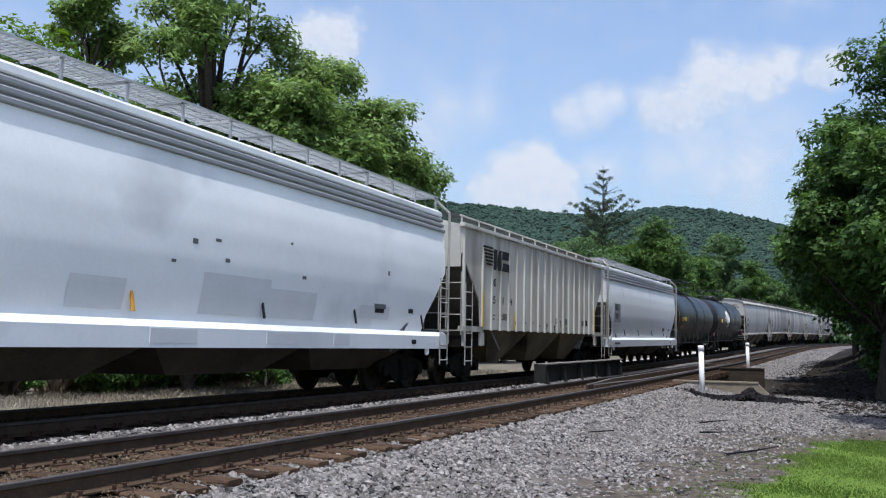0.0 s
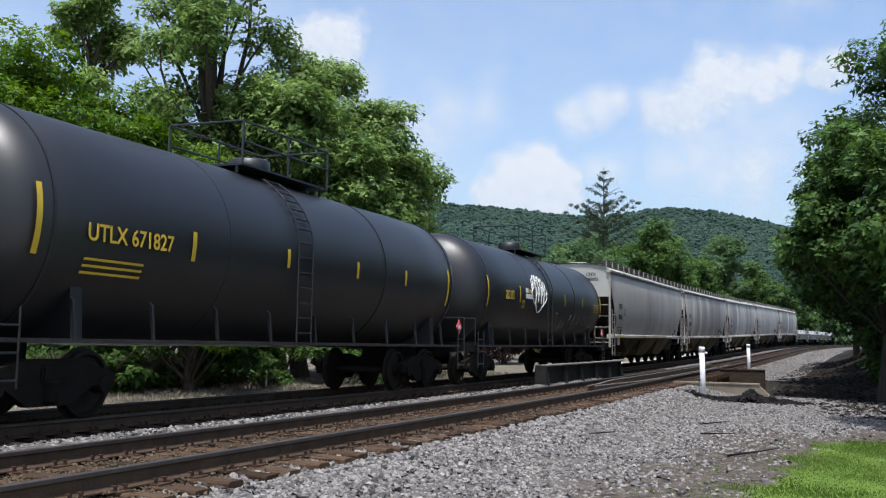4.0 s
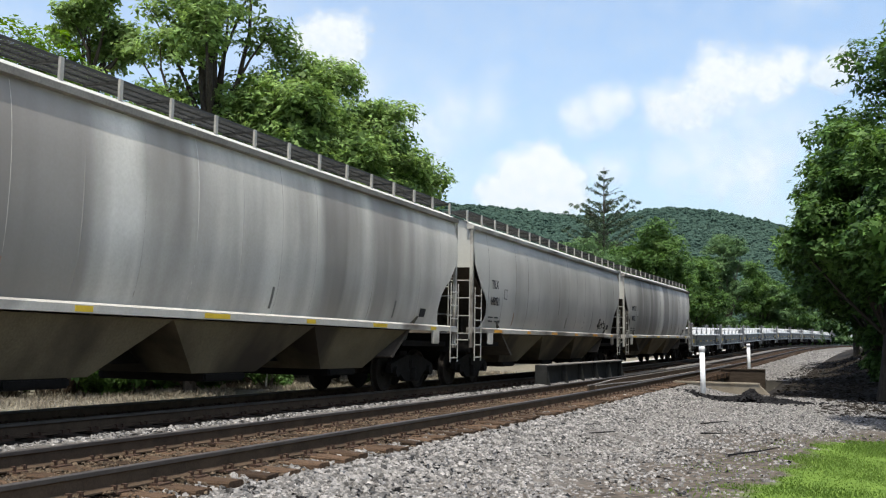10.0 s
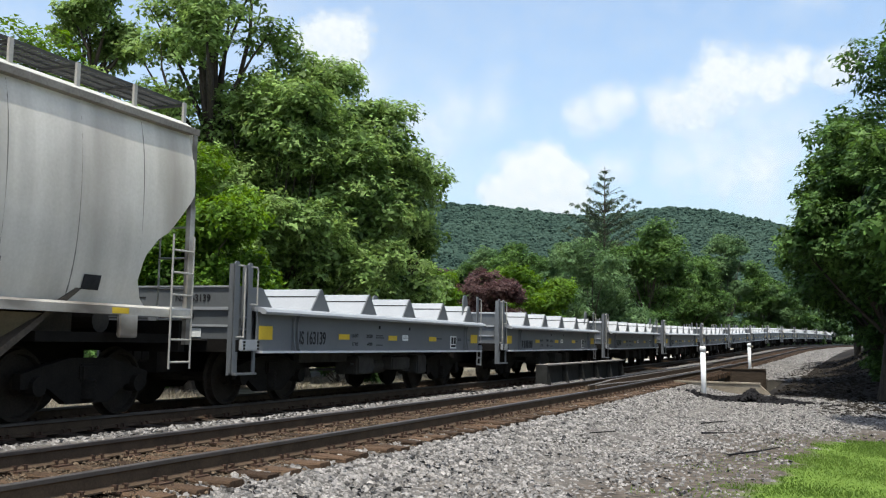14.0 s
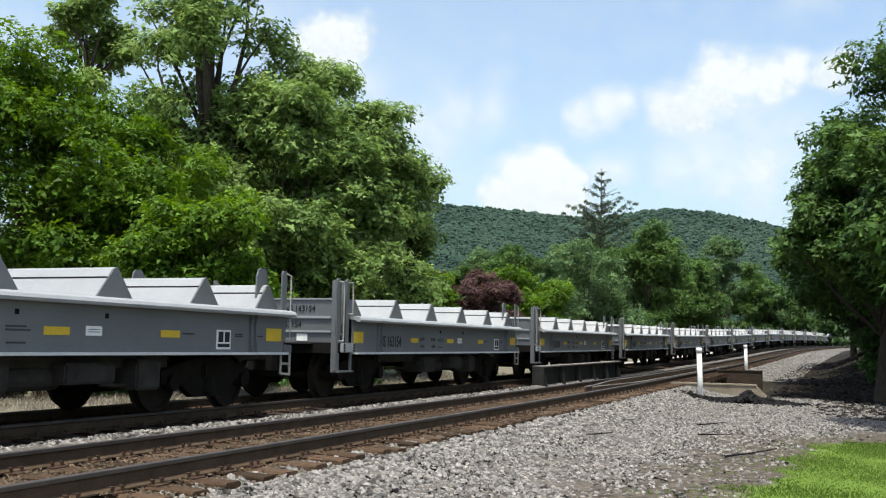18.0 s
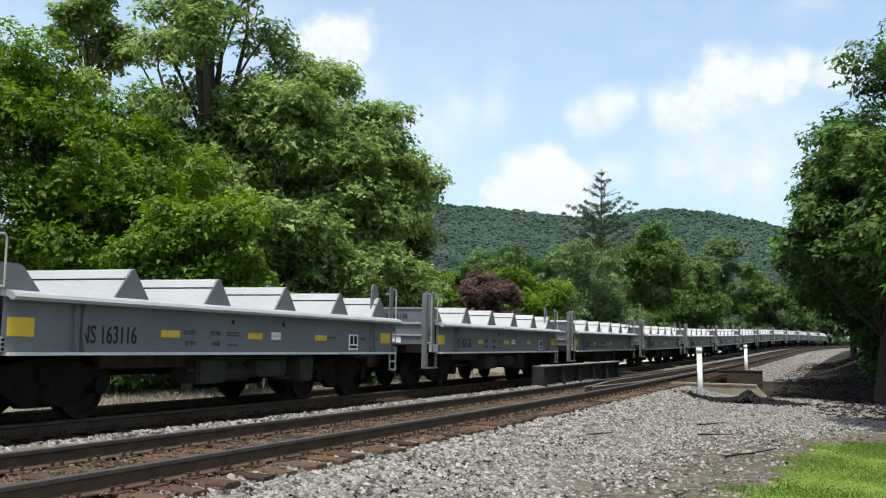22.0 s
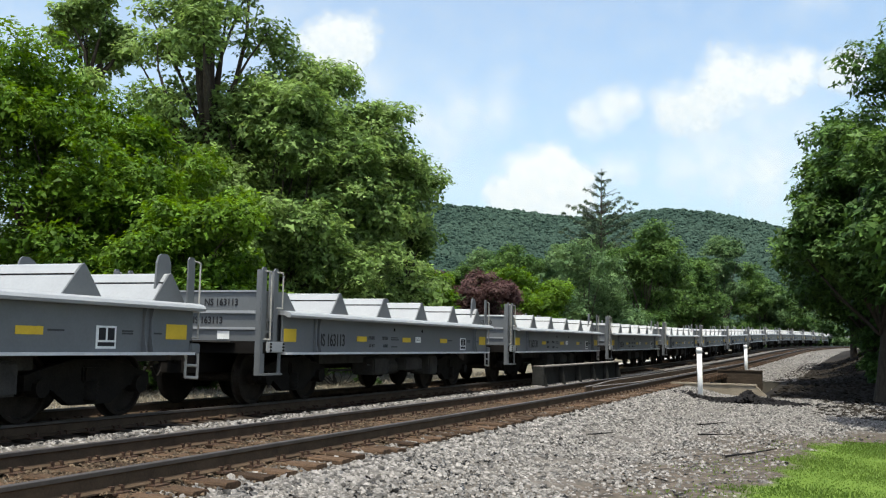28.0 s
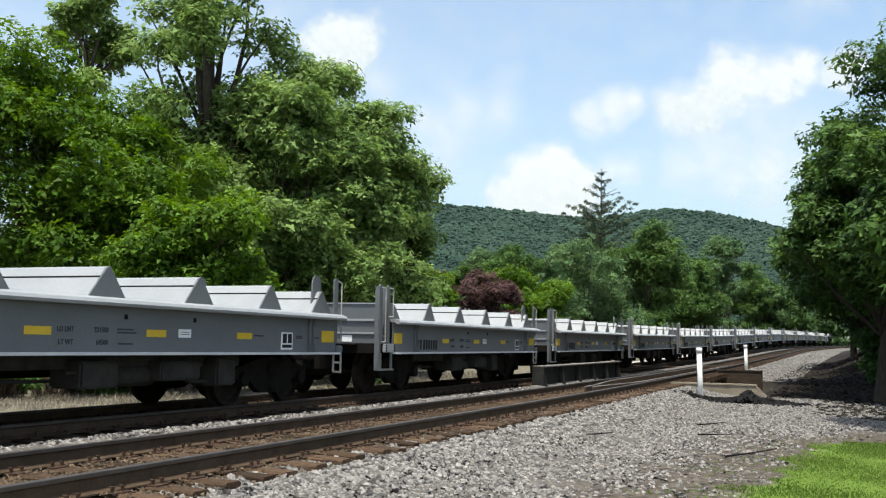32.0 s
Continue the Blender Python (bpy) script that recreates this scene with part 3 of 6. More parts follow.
    count = n * star
    me = bpy.data.meshes.new(name)
    me.vertices.add(count * 3)
    me.vertices.foreach_set("co", v.reshape(-1))
    me.loops.add(count * 3)
    me.loops.foreach_set("vertex_index", np.arange(count * 3, dtype=np.int32))
    me.polygons.add(count)
    me.polygons.foreach_set("loop_start", np.arange(0, count * 3, 3, dtype=np.int32))
    me.polygons.foreach_set("loop_total", np.full(count, 3, dtype=np.int32))
    me.materials.append(material)
    me.update(calc_edges=True)
    return me


def limb(bm, a, b, r0, r1, n=7, bend=0.0, rng=None):
    a, b = Vector(a), Vector(b)
    prev = None
    steps = 4
    off = Vector((rng.normal(), rng.normal(), 0)) * bend if rng is not None else Vector()
    for i in range(steps + 1):
        t = i / steps
        c = a.lerp(b, t) + off * math.sin(math.pi * t)
        d = (b - a).normalized()
        q = d.to_track_quat("Z", "Y")
        r = r0 + (r1 - r0) * t
        ring = [bm.verts.new(c + q @ Vector((r * math.cos(2 * math.pi * j / n), r * math.sin(2 * math.pi * j / n), 0))) for j in range(n)]
        if prev:
            for j in range(n):
                bm.faces.new((prev[j], prev[(j + 1) % n], ring[(j + 1) % n], ring[j]))
        prev = ring
    bm.faces.new(prev)


def broadleaf(seed, height, width, crown_from, leaves, leaf, size, lobes=46, name="tree", label="", open_top=0.0, depth=None, shape=0.0):
    """A tree at the origin: trunk, limbs out to the lobes, a crown of leaves."""
    rng = np.random.default_rng(seed)
    t = thing(name, label or "leafy green broadleaf tree in full summer leaf", "tree")
    depth = depth or width
    cz, hz = (height + crown_from) / 2, (height - crown_from) / 2
    cs, rad, mains = [], [], []
    while len(mains) < max(14, lobes // 3):
        p = rng.uniform(-1, 1, 3)
        if 0.25 < np.linalg.norm(p) < 1.0:
            taper = 1 - shape * max(p[2], 0)
            mains.append((p[0] * width / 2 * 0.78 * taper, p[1] * depth / 2 * 0.78 * taper, cz + p[2] * hz * 0.84))
    unit = min(width, 2 * hz)
    for c in mains:
        for i in range(5 if lobes < 50 else 6):
            q = rng.normal(size=3)
            q /= np.linalg.norm(q)
            r = unit * rng.uniform(0.075, 0.15)
            cs.append(np.array(c) + q * unit * 0.13 * rng.random() ** 0.4 * np.array([1.25, 1.25, 0.9]))
            rad.append(r)
    cs, rad = np.array(cs), np.array(rad)
    lobes = len(cs)
    bm = bmesh.new()
    limb(bm, (0, 0, -0.3), (rng.normal() * 0.2, rng.normal() * 0.2, crown_from + hz * 0.5), height * 0.026 + 0.05, height * 0.014, 9, 0.12, rng)
    for i in range(0, lobes, 5):
        c = Vector(cs[i])
        st = Vector((0, 0, max(crown_from * 0.85, min(c.z - 0.4 - 1.2 * math.hypot(c.x, c.y), crown_from + 0.5 * hz))))
        limb(bm, st, c, height * 0.006, 0.015, 6, 0.25, rng)
    part("trunk", bm, M["bark"], t, smooth=True)
    part("crown", leaf_mesh("crown", cs, rad, int(leaves * 3.0), size * 0.68, leaf, rng, 0.18, 0.62), None, t)
    return t


def at_depth(px, py, depth):
    """The place that far ahead of the camera in the direction of a spot of the view."""
    y, a, r = radians(YAW), radians(PITCH), radians(ROLL)
    f = Vector((-math.sin(y) * math.cos(a), math.cos(y) * math.cos(a), math.sin(a)))
    rt = Vector((math.cos(y), math.sin(y), 0))
    up = rt.cross(f)
    rt, up = rt * math.cos(r) + up * math.sin(r), up * math.cos(r) - rt * math.sin(r)
    return Vector((0, 0, HEIGHT)) + (f + rt * ((px - 784) / FOCAL) - up * ((py - 441) / FOCAL)) * depth


def plant(tree, px, depth, z=-0.5, turn=0.0, scale=1.0):
    o = at_depth(px, 640, depth)
    tree.matrix_world = Matrix.Translation((o.x, o.y, z)) @ pose(0, 0, 0, 0, 0, turn)
    tree.scale = (scale,) * 3
    return tree


plant(broadleaf(11, 22, 7.4, 4.0, 9500, M["leaf_a"], 0.4, 72, label="tall leafy tree with gaps of sky in its crown", shape=0), 355, 37)
plant(broadleaf(12, 13.8, 9.4, 1.0, 32000, M["leaf_a"], 0.36, 80, label="broad leafy tree with a rounded crown behind the line", shape=0.2), 532, 39)
plant(broadleaf(33, 11.0, 7.4, 0.6, 24000, M["leaf_a"], 0.36, 60, label="broad leafy tree with a rounded crown behind the line", shape=0.1), 645, 40)
plant(broadleaf(13, 10.6, 8.5, 0.5, 30000, M["leaf_b"], 0.3, 80, label="bright green leafy tree with dense low crown", shape=0), 60, 30)
plant(broadleaf(34, 10.2, 6.5, 0.5, 22000, M["leaf_b"], 0.3, 60, label="bright green leafy tree with dense low crown", shape=0), 195, 32)
plant(broadleaf(14, 19.0, 4.6, 10.0, 4500, M["leaf_a"], 0.42, 36, label="tall thin-crowned tree with sky showing through", shape=0), 125, 42)
plant(broadleaf(15, 6.3, 5.0, 0.3, 18000, M["leaf_b"], 0.26, 60, label="low fresh-green tree close behind the train", shape=0.2), 335, 27)
plant(broadleaf(27, 12.2, 7.5, 0.5, 18000, M["leaf_a"], 0.36, 60, label="leafy tree filling the row behind the line", shape=0), 285, 41)
plant(broadleaf(35, 11.5, 8.0, 0.5, 16000, M["leaf_a"], 0.38, 50, label="dark leafy tree filling the row behind the line", shape=0), 450, 44)
plant(broadleaf(16, 9.0, 3.6, 0.5, 12000, M["leaf_c"], 0.34, 40, label="leafy tree at the end of the tree row", shape=0.1), 712, 43)
plant(broadleaf(17, 7.0, 4.0, 0.2, 11000, M["leaf_b"], 0.32, 40, label="small light-green tree at the wood's edge", shape=0), 752, 52)
plant(broadleaf(18, 7.5, 5.4, 0.0, 14000, M["leaf_red"], 0.3, 40, label="purple-red leaved ornamental tree", shape=0.2), 818, 60)
plant(broadleaf(36, 6.2, 5.6, 0.0, 12000, M["leaf_red"], 0.3, 36, label="low purple-red leaved ornamental shrub", shape=0.2), 888, 62)
plant(broadleaf(19, 7.6, 6.5, 0.2, 12000, M["leaf_b"], 0.36, 40, label="yellow-green leafy tree behind the line", shape=0.2), 930, 70)
plant(broadleaf(28, 13.0, 7.0, 0.2, 10000, M["leaf_c"], 0.45, 40, label="dark green leafy tree standing farther back", shape=0.2), 895, 100)
plant(broadleaf(20, 10.2, 10.5, 0.2, 18000, M["leaf_d"], 0.42, 60, label="broad rounded leafy tree behind the line", shape=0.2), 1045, 82)
plant(broadleaf(29, 13.2, 7.0, 0.2, 12000, M["leaf_d"], 0.45, 40, label="pale green leafy tree in the tree row", shape=0.2), 980, 108)
plant(broadleaf(21, 15.6, 11.0, 0.2, 20000, M["leaf_c"], 0.5, 60, label="leafy tree in the tree row", shape=0.2), 1140, 105)
plant(broadleaf(22, 18.6, 7.0, 0.5, 14000, M["leaf_d"], 0.5, 46, label="tall leafy tree rising over the row", shape=0.2), 1285, 135)
plant(broadleaf(30, 14.5, 10.0, 0.2, 14000, M["leaf_c"], 0.5, 44, label="leafy tree in the tree row", shape=0.2), 1220, 125)
plant(broadleaf(23, 12.5, 13.0, 0.2, 14000, M["leaf_c"], 0.55, 46, label="leafy tree at the bend of the line", shape=0.2), 1370, 150)
plant(broadleaf(37, 10.0, 12.0, 0.2, 10000, M["leaf_d"], 0.55, 40, label="leafy tree at the bend of the line", shape=0.2), 1460, 165)
plant(broadleaf(24, 18.0, 9.4, 1.0, 32000, M["leaf_c"], 0.34, 80, label="large dark leafy tree overhanging the gravel", shape=0.7), 1694, 34)
plant(broadleaf(25, 9.8, 7.4, 2.2, 26000, M["leaf_c"], 0.34, 64, label="dark leafy tree beside the line in deep shade", shape=0.35), 1552, 41)
plant(broadleaf(26, 9.6, 8.4, 3.0, 20000, M["leaf_c"], 0.36, 50, label="dark leafy tree beside the line in deep shade", shape=0.2), 1552, 56)
plant(broadleaf(32, 9.0, 8.0, 3.2, 14000, M["leaf_c"], 0.42, 46, label="dark leafy shrubby tree at the shaded bank", shape=0), 1560, 78)
plant(broadleaf(39, 3.4, 4.4, 0.0, 12000, M["leaf_c"], 0.30, 40, label="dense dark shrub on the shaded bank"), 1604, 40)
plant(broadleaf(40, 4.0, 4.0, 0.0, 12000, M["leaf_c"], 0.34, 40, label="dense dark shrub on the shaded bank"), 1580, 62)
plant(broadleaf(41, 5.0, 4.6, 0.0, 12000, M["leaf_c"], 0.40, 40, label="dense dark shrub on the shaded bank"), 1562, 90)
plant(broadleaf(44, 9.5, 7.0, 2.5, 34000, M["leaf_c"], 0.34, 50, label="dark leafy tree beside the line in deep shade", shape=0.6), 1558, 32)
plant(broadleaf(45, 12.0, 7.0, 3.0, 16000, M["leaf_c"], 0.34, 50, label="leafy tree shading the gravel beside the lawn", shape=0.3), 1850, 20)
plant(broadleaf(46, 9.6, 6.4, 0.5, 15000, M["leaf_a"], 0.34, 50, label="leafy tree filling the row behind the line"), 500, 36)
plant(broadleaf(42, 12.0, 8.5, 0.5, 22000, M["leaf_a"], 0.36, 60, label="leafy tree filling the row behind the line"), 470, 37)
plant(broadleaf(43, 9.0, 7.0, 0.2, 14000, M["leaf_a"], 0.36, 50, label="leafy tree filling the row behind the line"), 650, 46)
plant(broadleaf(38, 8.0, 7.0, 0.2, 14000, M["leaf_c"], 0.4, 46, label="dark leafy shrubby tree at the shaded bank", shape=0), 1600, 48)

for seed, px, d, h in ((61, 815, 150, 16), (62, 880, 165, 20), (63, 950, 150, 17.5), (64, 1010, 170, 20.5), (65, 1095, 150, 20), (66, 1165, 160, 20), (67, 1225, 175, 18), (68, 1330, 175, 16.5), (69, 1405, 190, 14.5)):
    plant(broadleaf(seed, h, 11.5, 0.0, 7500, M["leaf_c"], 0.62, 40, label="leafy tree in the dark wood behind the line", shape=0.1), px, d)

for seed, px, d, h in ((71, 1380, 150, 12.5), (72, 1440, 170, 11.5), (73, 850, 110, 12.5), (74, 985, 130, 15.5), (83, 1065, 122, 18.0), (84, 1205, 130, 16.0), (85, 1283, 140, 21.0), (86, 1345, 150, 15.0)):
    plant(broadleaf(seed, h, 9.5, 0.0, 10000, M["leaf_d"] if seed % 2 else M["leaf_c"], 0.5, 40, label="leafy tree in the dark wood behind the line", shape=0.1), px, d)
# Trees mostly out of view at the right, added to shade the bank.
for seed, px, d, h in ((75, 1655, 38, 10.5), (76, 1625, 47, 9.5), (77, 1720, 46, 11.0), (78, 1515, 62, 8.6), (79, 1640, 58, 10.0), (80, 1700, 28, 9.0), (81, 1745, 21.5, 7.6), (82, 1640, 35, 9.0)):
    plant(broadleaf(seed, h, 8.5 if seed < 80 else 6.0, 2.6, 13000, M["leaf_c"], 0.42 if seed < 80 else 0.32, 46, label="dark leafy tree beside the line in deep shade", shape=0.2), px, d)

for seed, px, d in ((51, 20, 24.5), (52, 190, 26), (53, 330, 29), (54, 470, 31), (55, 600, 34)):
    plant(broadleaf(seed, 2.0, 4.6, 0.0, 5000, M["leaf_c"], 0.26, 30, name="bush", label="low dark bush at the foot of the tree row"), px, d)


for seed, px, d, h in ((92, 1560, 56, 1.5), (93, 1580, 46, 1.5), (94, 1610, 40, 1.6), (96, 1625, 33, 1.2)):
    plant(broadleaf(seed, h, 5.0, 0.0, 6500, M["leaf_c"], 0.24, 30, name="bush", label="low dark undergrowth on the shaded bank"), px, d, 0.1 if d > 42 else -0.3)


def conifer(seed, height, name="conifer"):
    rng = np.random.default_rng(seed)
    t = thing(name, "tall spruce with a bare, ragged upper crown", "conifer")
    bm = bmesh.new()
    limb(bm, (0, 0, -0.3), (0, 0, height), 0.26, 0.03, 8)
    cs, rad = [], []
    z = height - 0.5
    while z > 3:
        R = min(0.25 + 0.56 * (height - z), 4.6)
        for i in range(8):
            a = rng.uniform(0, 2 * math.pi)
            r = R * rng.uniform(0.45, 1.0)
            e = Vector((r * math.cos(a), r * math.sin(a), z + r * rng.uniform(0.4, 0.75) - 0.2))
            limb(bm, (0, 0, z), e, 0.045, 0.012, 5)
            for k in range(6):
                q = (k + 1) / 6
                cs.append((e.x * q, e.y * q, z + (e.z - z) * q - 0.08))
                rad.append((0.06 + 0.13 * q * min(1, r / 3)) * (0.85 if z > height - 5 else 1.6))
        z -= 0.75 + 0.35 * rng.random()
    part("trunk", bm, M["bark"], t, smooth=True)
    part("crown", leaf_mesh("crown", np.array(cs), np.array(rad), 34000, 0.20, M["needle"], rng, 0.5, 0.5, 5), None, t)
    return t


plant(conifer(31, 21.6), 1063, 110)


def hill():
    """The wooded ridge in the distance: a slope and the crowns of its wood."""
    rng = np.random.default_rng(5)
    ridge = [(600, 350), (780, 362), (850, 366), (930, 374), (1000, 383), (1060, 386), (1110, 378), (1180, 369), (1250, 374), (1320, 388), (1390, 404), (1480, 424), (1600, 440)]
    xs = [a for a, b in ridge]
    cols = 60
    verts, faces = [], []
    for i in range(cols + 1):
        px = 600 + 1000 * i / cols
        py = float(np.interp(px, xs, [b for a, b in ridge]))
        for j in range(13):
            d = 480 + 420 * j / 12
            top = at_depth(px, py + 1, 900)
            o = at_depth(px, py, d)
            t = j / 12
            verts.append((o.x, o.y, 2 + (top.z - 2) * (t ** 1.15)))
    for i in range(cols):
        for j in range(12):
            a = i * 13 + j
            faces.append((a, a + 13, a + 14, a + 1))
    part("hill", mesh_of("hill", verts, faces, M["forest"], True), None)
    tagged(bpy.data.objects["hill"], "wooded ridge on the horizon", "hill", kind="structure")
    # crowns: rounded, lumpy heads of leaves
    n = 20000
    C = np.empty((n, 3))
    V = np.array(verts).reshape(cols + 1, 13, 3)
    i, j = rng.integers(0, cols, n), np.minimum(rng.random(n) ** 0.7 * 12, 11.999)
    j0 = j.astype(int)
    f, g = (j - j0)[:, None], rng.random(n)[:, None]
    C = (V[i, j0] * (1 - f) + V[i, j0 + 1] * f) * (1 - g) + (V[i + 1, j0] * (1 - f) + V[i + 1, j0 + 1] * f) * g
    bm = bmesh.new()
    bmesh.ops.create_icosphere(bm, subdivisions=1, radius=1)
    base = np.array([v.co[:] for v in bm.verts])
    tri = np.array([[v.index for v in f.verts] for f in bm.faces])
    bm.free()
    k = len(base)
    R = rng.uniform(0.9, 2.6, n)
    lump = 1 + rng.normal(size=(n, k, 1)) * 0.22
    P = base[None] * lump * np.stack([R, R, R * rng.uniform(0.7, 1.0, n)], -1)[:, None, :] + (C + np.array([0, 0, 1.0]) * (R * 0.1)[:, None])[:, None, :]
    me = bpy.data.meshes.new("hill_wood")
    me.from_pydata(P.reshape(-1, 3).tolist(), [], (tri[None] + (np.arange(n) * k)[:, None, None]).reshape(-1, 3).tolist())
    me.materials.append(M["forest"])
    tagged(new("hill_wood", me), "crowns of the wood that covers the ridge", "wood", kind="stuff")


hill()

# ---- clouds: far backdrop that drifts ----


def cloud_material(seed, lobes, soft, dense, w, h):
    """Cumulus: heaped round lobes, frayed by noise, white above and a little greyer below."""
    m = bpy.data.materials.new("cloud")
    m.use_nodes = True
    n, l = m.node_tree.nodes, m.node_tree.links
    n.clear()
    tc = n.new("ShaderNodeTexCoord")

    def calc(op, a, b=None, c=None):
        q = n.new("ShaderNodeMath")
        q.operation = op
        for k, v in enumerate((a, b, c)):
            if isinstance(v, (int, float)):
                q.inputs[k].default_value = v
            elif v is not None:
                l.new(v, q.inputs[k])
        return q.outputs[0]
    mp, nz, nf = n.new("ShaderNodeMapping"), n.new("ShaderNodeTexNoise"), n.new("ShaderNodeTexNoise")
    mp.inputs["Location"].default_value = (seed * 31.0, seed * 17.0, 0)
    l.new(tc.outputs["UV"], mp.inputs[0])
    for q, sc in ((nz, 0.020), (nf, 0.06)):
        l.new(mp.outputs[0], q.inputs["Vector"])
        q.inputs["Scale"].default_value, q.inputs["Detail"].default_value, q.inputs["Roughness"].default_value = sc, 5, 0.55
    field = None
    for x, y, r in lobes:
        d = n.new("ShaderNodeVectorMath")
        d.operation = "DISTANCE"
        d.inputs[1].default_value = (x, y, 0)
        l.new(tc.outputs["UV"], d.inputs[0])
        one = calc("MULTIPLY_ADD", d.outputs["Value"], -0.8 / r, 1.0)
        field = one if field is None else calc("SMOOTH_MAX", field, one, 0.5)
    field = calc("ADD", field, calc("MULTIPLY_ADD", nz.outputs[0], 1.3, -0.65))
    field = calc("ADD", field, calc("MULTIPLY_ADD", nf.outputs[0], 0.16, -0.08))
    mr = n.new("ShaderNodeMapRange")
    mr.interpolation_type = "SMOOTHSTEP"
    mr.inputs["From Min"].default_value, mr.inputs["From Max"].default_value, mr.inputs["To Max"].default_value = -0.05, soft * 1.7, dense
    l.new(field, mr.inputs[0])
    sp = n.new("ShaderNodeSeparateXYZ")
    l.new(tc.outputs["UV"], sp.inputs[0])
    low = calc("ADD", calc("MULTIPLY_ADD", sp.outputs[1], 0.5 / h, 0.45), calc("MULTIPLY_ADD", nf.outputs[0], 0.9, -0.45))
    tone = ramp(n, [(0.15, (0.80, 0.86, 0.95)), (0.62, (0.98, 0.985, 1.0))])
    l.new(low, tone.inputs[0])
    e, tr, mx, o = n.new("ShaderNodeEmission"), n.new("ShaderNodeBsdfTransparent"), n.new("ShaderNodeMixShader"), n.new("ShaderNodeOutputMaterial")
    l.new(tone.outputs[0], e.inputs[0])
    e.inputs[1].default_value = 0.60
    l.new(mr.outputs[0], mx.inputs[0])
    l.new(tr.outputs[0], mx.inputs[1])
    l.new(e.outputs[0], mx.inputs[2])
    l.new(mx.outputs[0], o.inputs[0])
    return m


CLOUDS = []


def cloud(seed, px, py, lobes, soft=0.35, dense=0.9, stretch=1.0):
    """A cloud far off in that direction; its lobes are (right, up, radius) about its middle."""
    D = 3200
    o = at_depth(px, py, D)
    w = max(abs(x) + r for x, y, r in lobes) * 1.6
    h = max(abs(y) + r for x, y, r in lobes) * 1.6
    k = D / FOCAL
    me = mesh_of("cloud", [(-w * k * stretch, 0, -h * k), (w * k * stretch, 0, -h * k), (w * k * stretch, 0, h * k), (-w * k * stretch, 0, h * k)], [(0, 1, 2, 3)], cloud_material(seed, lobes, soft, dense, w, h))
    uv = me.uv_layers.new(name="UVMap")
    for i, c in enumerate(((-w, -h), (w, -h), (w, h), (-w, h))):
        uv.data[i].uv = c
    ob = tagged(new("cloud", me), "white backdrop of cumulus and haze veil in the blue sky", "cloud", "clouds", "structure")
    CLOUDS.append((ob, o))


cloud(1, 572, 78, [(-25, 5, 45), (22, 12, 50), (0, -22, 40)])
cloud(2, 640, 150, [(0, 0, 45), (-20, 20, 40)], 0.9, 0.55)
cloud(3, 785, 212, [(-60, -8, 55), (0, 8, 70), (62, 18, 50), (-30, -30, 70)], 0.9, 0.72)
cloud(4, 930, 325, [(12, 28, 44), (-20, 2, 52), (50, -6, 48), (-58, -20, 42), (10, -30, 70)], 0.28, 0.95)
cloud(5, 1045, 200, [(-28, -10, 42), (8, 8, 42), (42, 26, 30)], 0.5, 0.8)
cloud(6, 1065, 302, [(10, 2, 42), (-18, -2, 32)], 0.7, 0.7)
cloud(7, 1280, 165, [(112, 52, 36), (62, 30, 52), (-16, 22, 62), (-78, -30, 54), (-118, -36, 46)], 0.4, 0.92)
cloud(8, 1310, 215, [(0, 0, 90), (60, -14, 80), (-50, -10, 60)], 1.2, 0.7)
cloud(9, 1468, 122, [(0, 4, 40), (-18, -12, 32), (14, 12, 26)], 0.4, 0.85)
cloud(10, 1215, 292, [(-36, -4, 50), (16, 10, 52), (110, -20, 80), (60, -14, 60)], 0.7, 0.8)
cloud(11, 1395, 6, [(0, 0, 50), (40, 10, 40)], 1.0, 0.5)
cloud(12, 860, 135, [(0, 0, 34), (20, 10, 24)], 1.2, 0.4)
# Four wide, faint glowing veils, added as haze to pale the sky.
cloud(16, 784, 120, [(0, 0, 1500)], 1.0, 0.26)
cloud(13, 1330, 230, [(-120, -20, 130), (0, 0, 150), (90, 10, 120), (-40, 60, 110)], 1.6, 0.55)
cloud(14, 700, 250, [(-60, 0, 130), (60, -40, 130), (-40, 110, 120)], 1.6, 0.45)
cloud(15, 330, 90, [(-200, 0, 160), (0, 0, 180), (120, 40, 150), (-330, 20, 150)], 1.4, 0.55)

# ---- rolling stock ----
SPEED = 11.549
LAG_AT = (0, 1, 2, 3, 6, 7, 8, 9, 10, 11, 12, 13, 14, 17, 18, 19, 22, 23, 24, 25, 28, 29, 30, 31, 32)
LAG = (0.0, 0.16, 0.0, -0.24, 0.26, 0.26, 0.0, 0.0, -0.1, 0.0, 0.12, 0.06, 0.0, 0.04, -0.2, -0.2, 0.08, 0.0, -0.05, -0.1, 0.0, 0.02, 0.1, 0.25, 0.4)


def gone(t):
    """How far the train has rolled at that time."""
    return SPEED * t - float(np.interp(t, LAG_AT, LAG))


TRAIN = []        # (car, its centre's place along the track at the start)


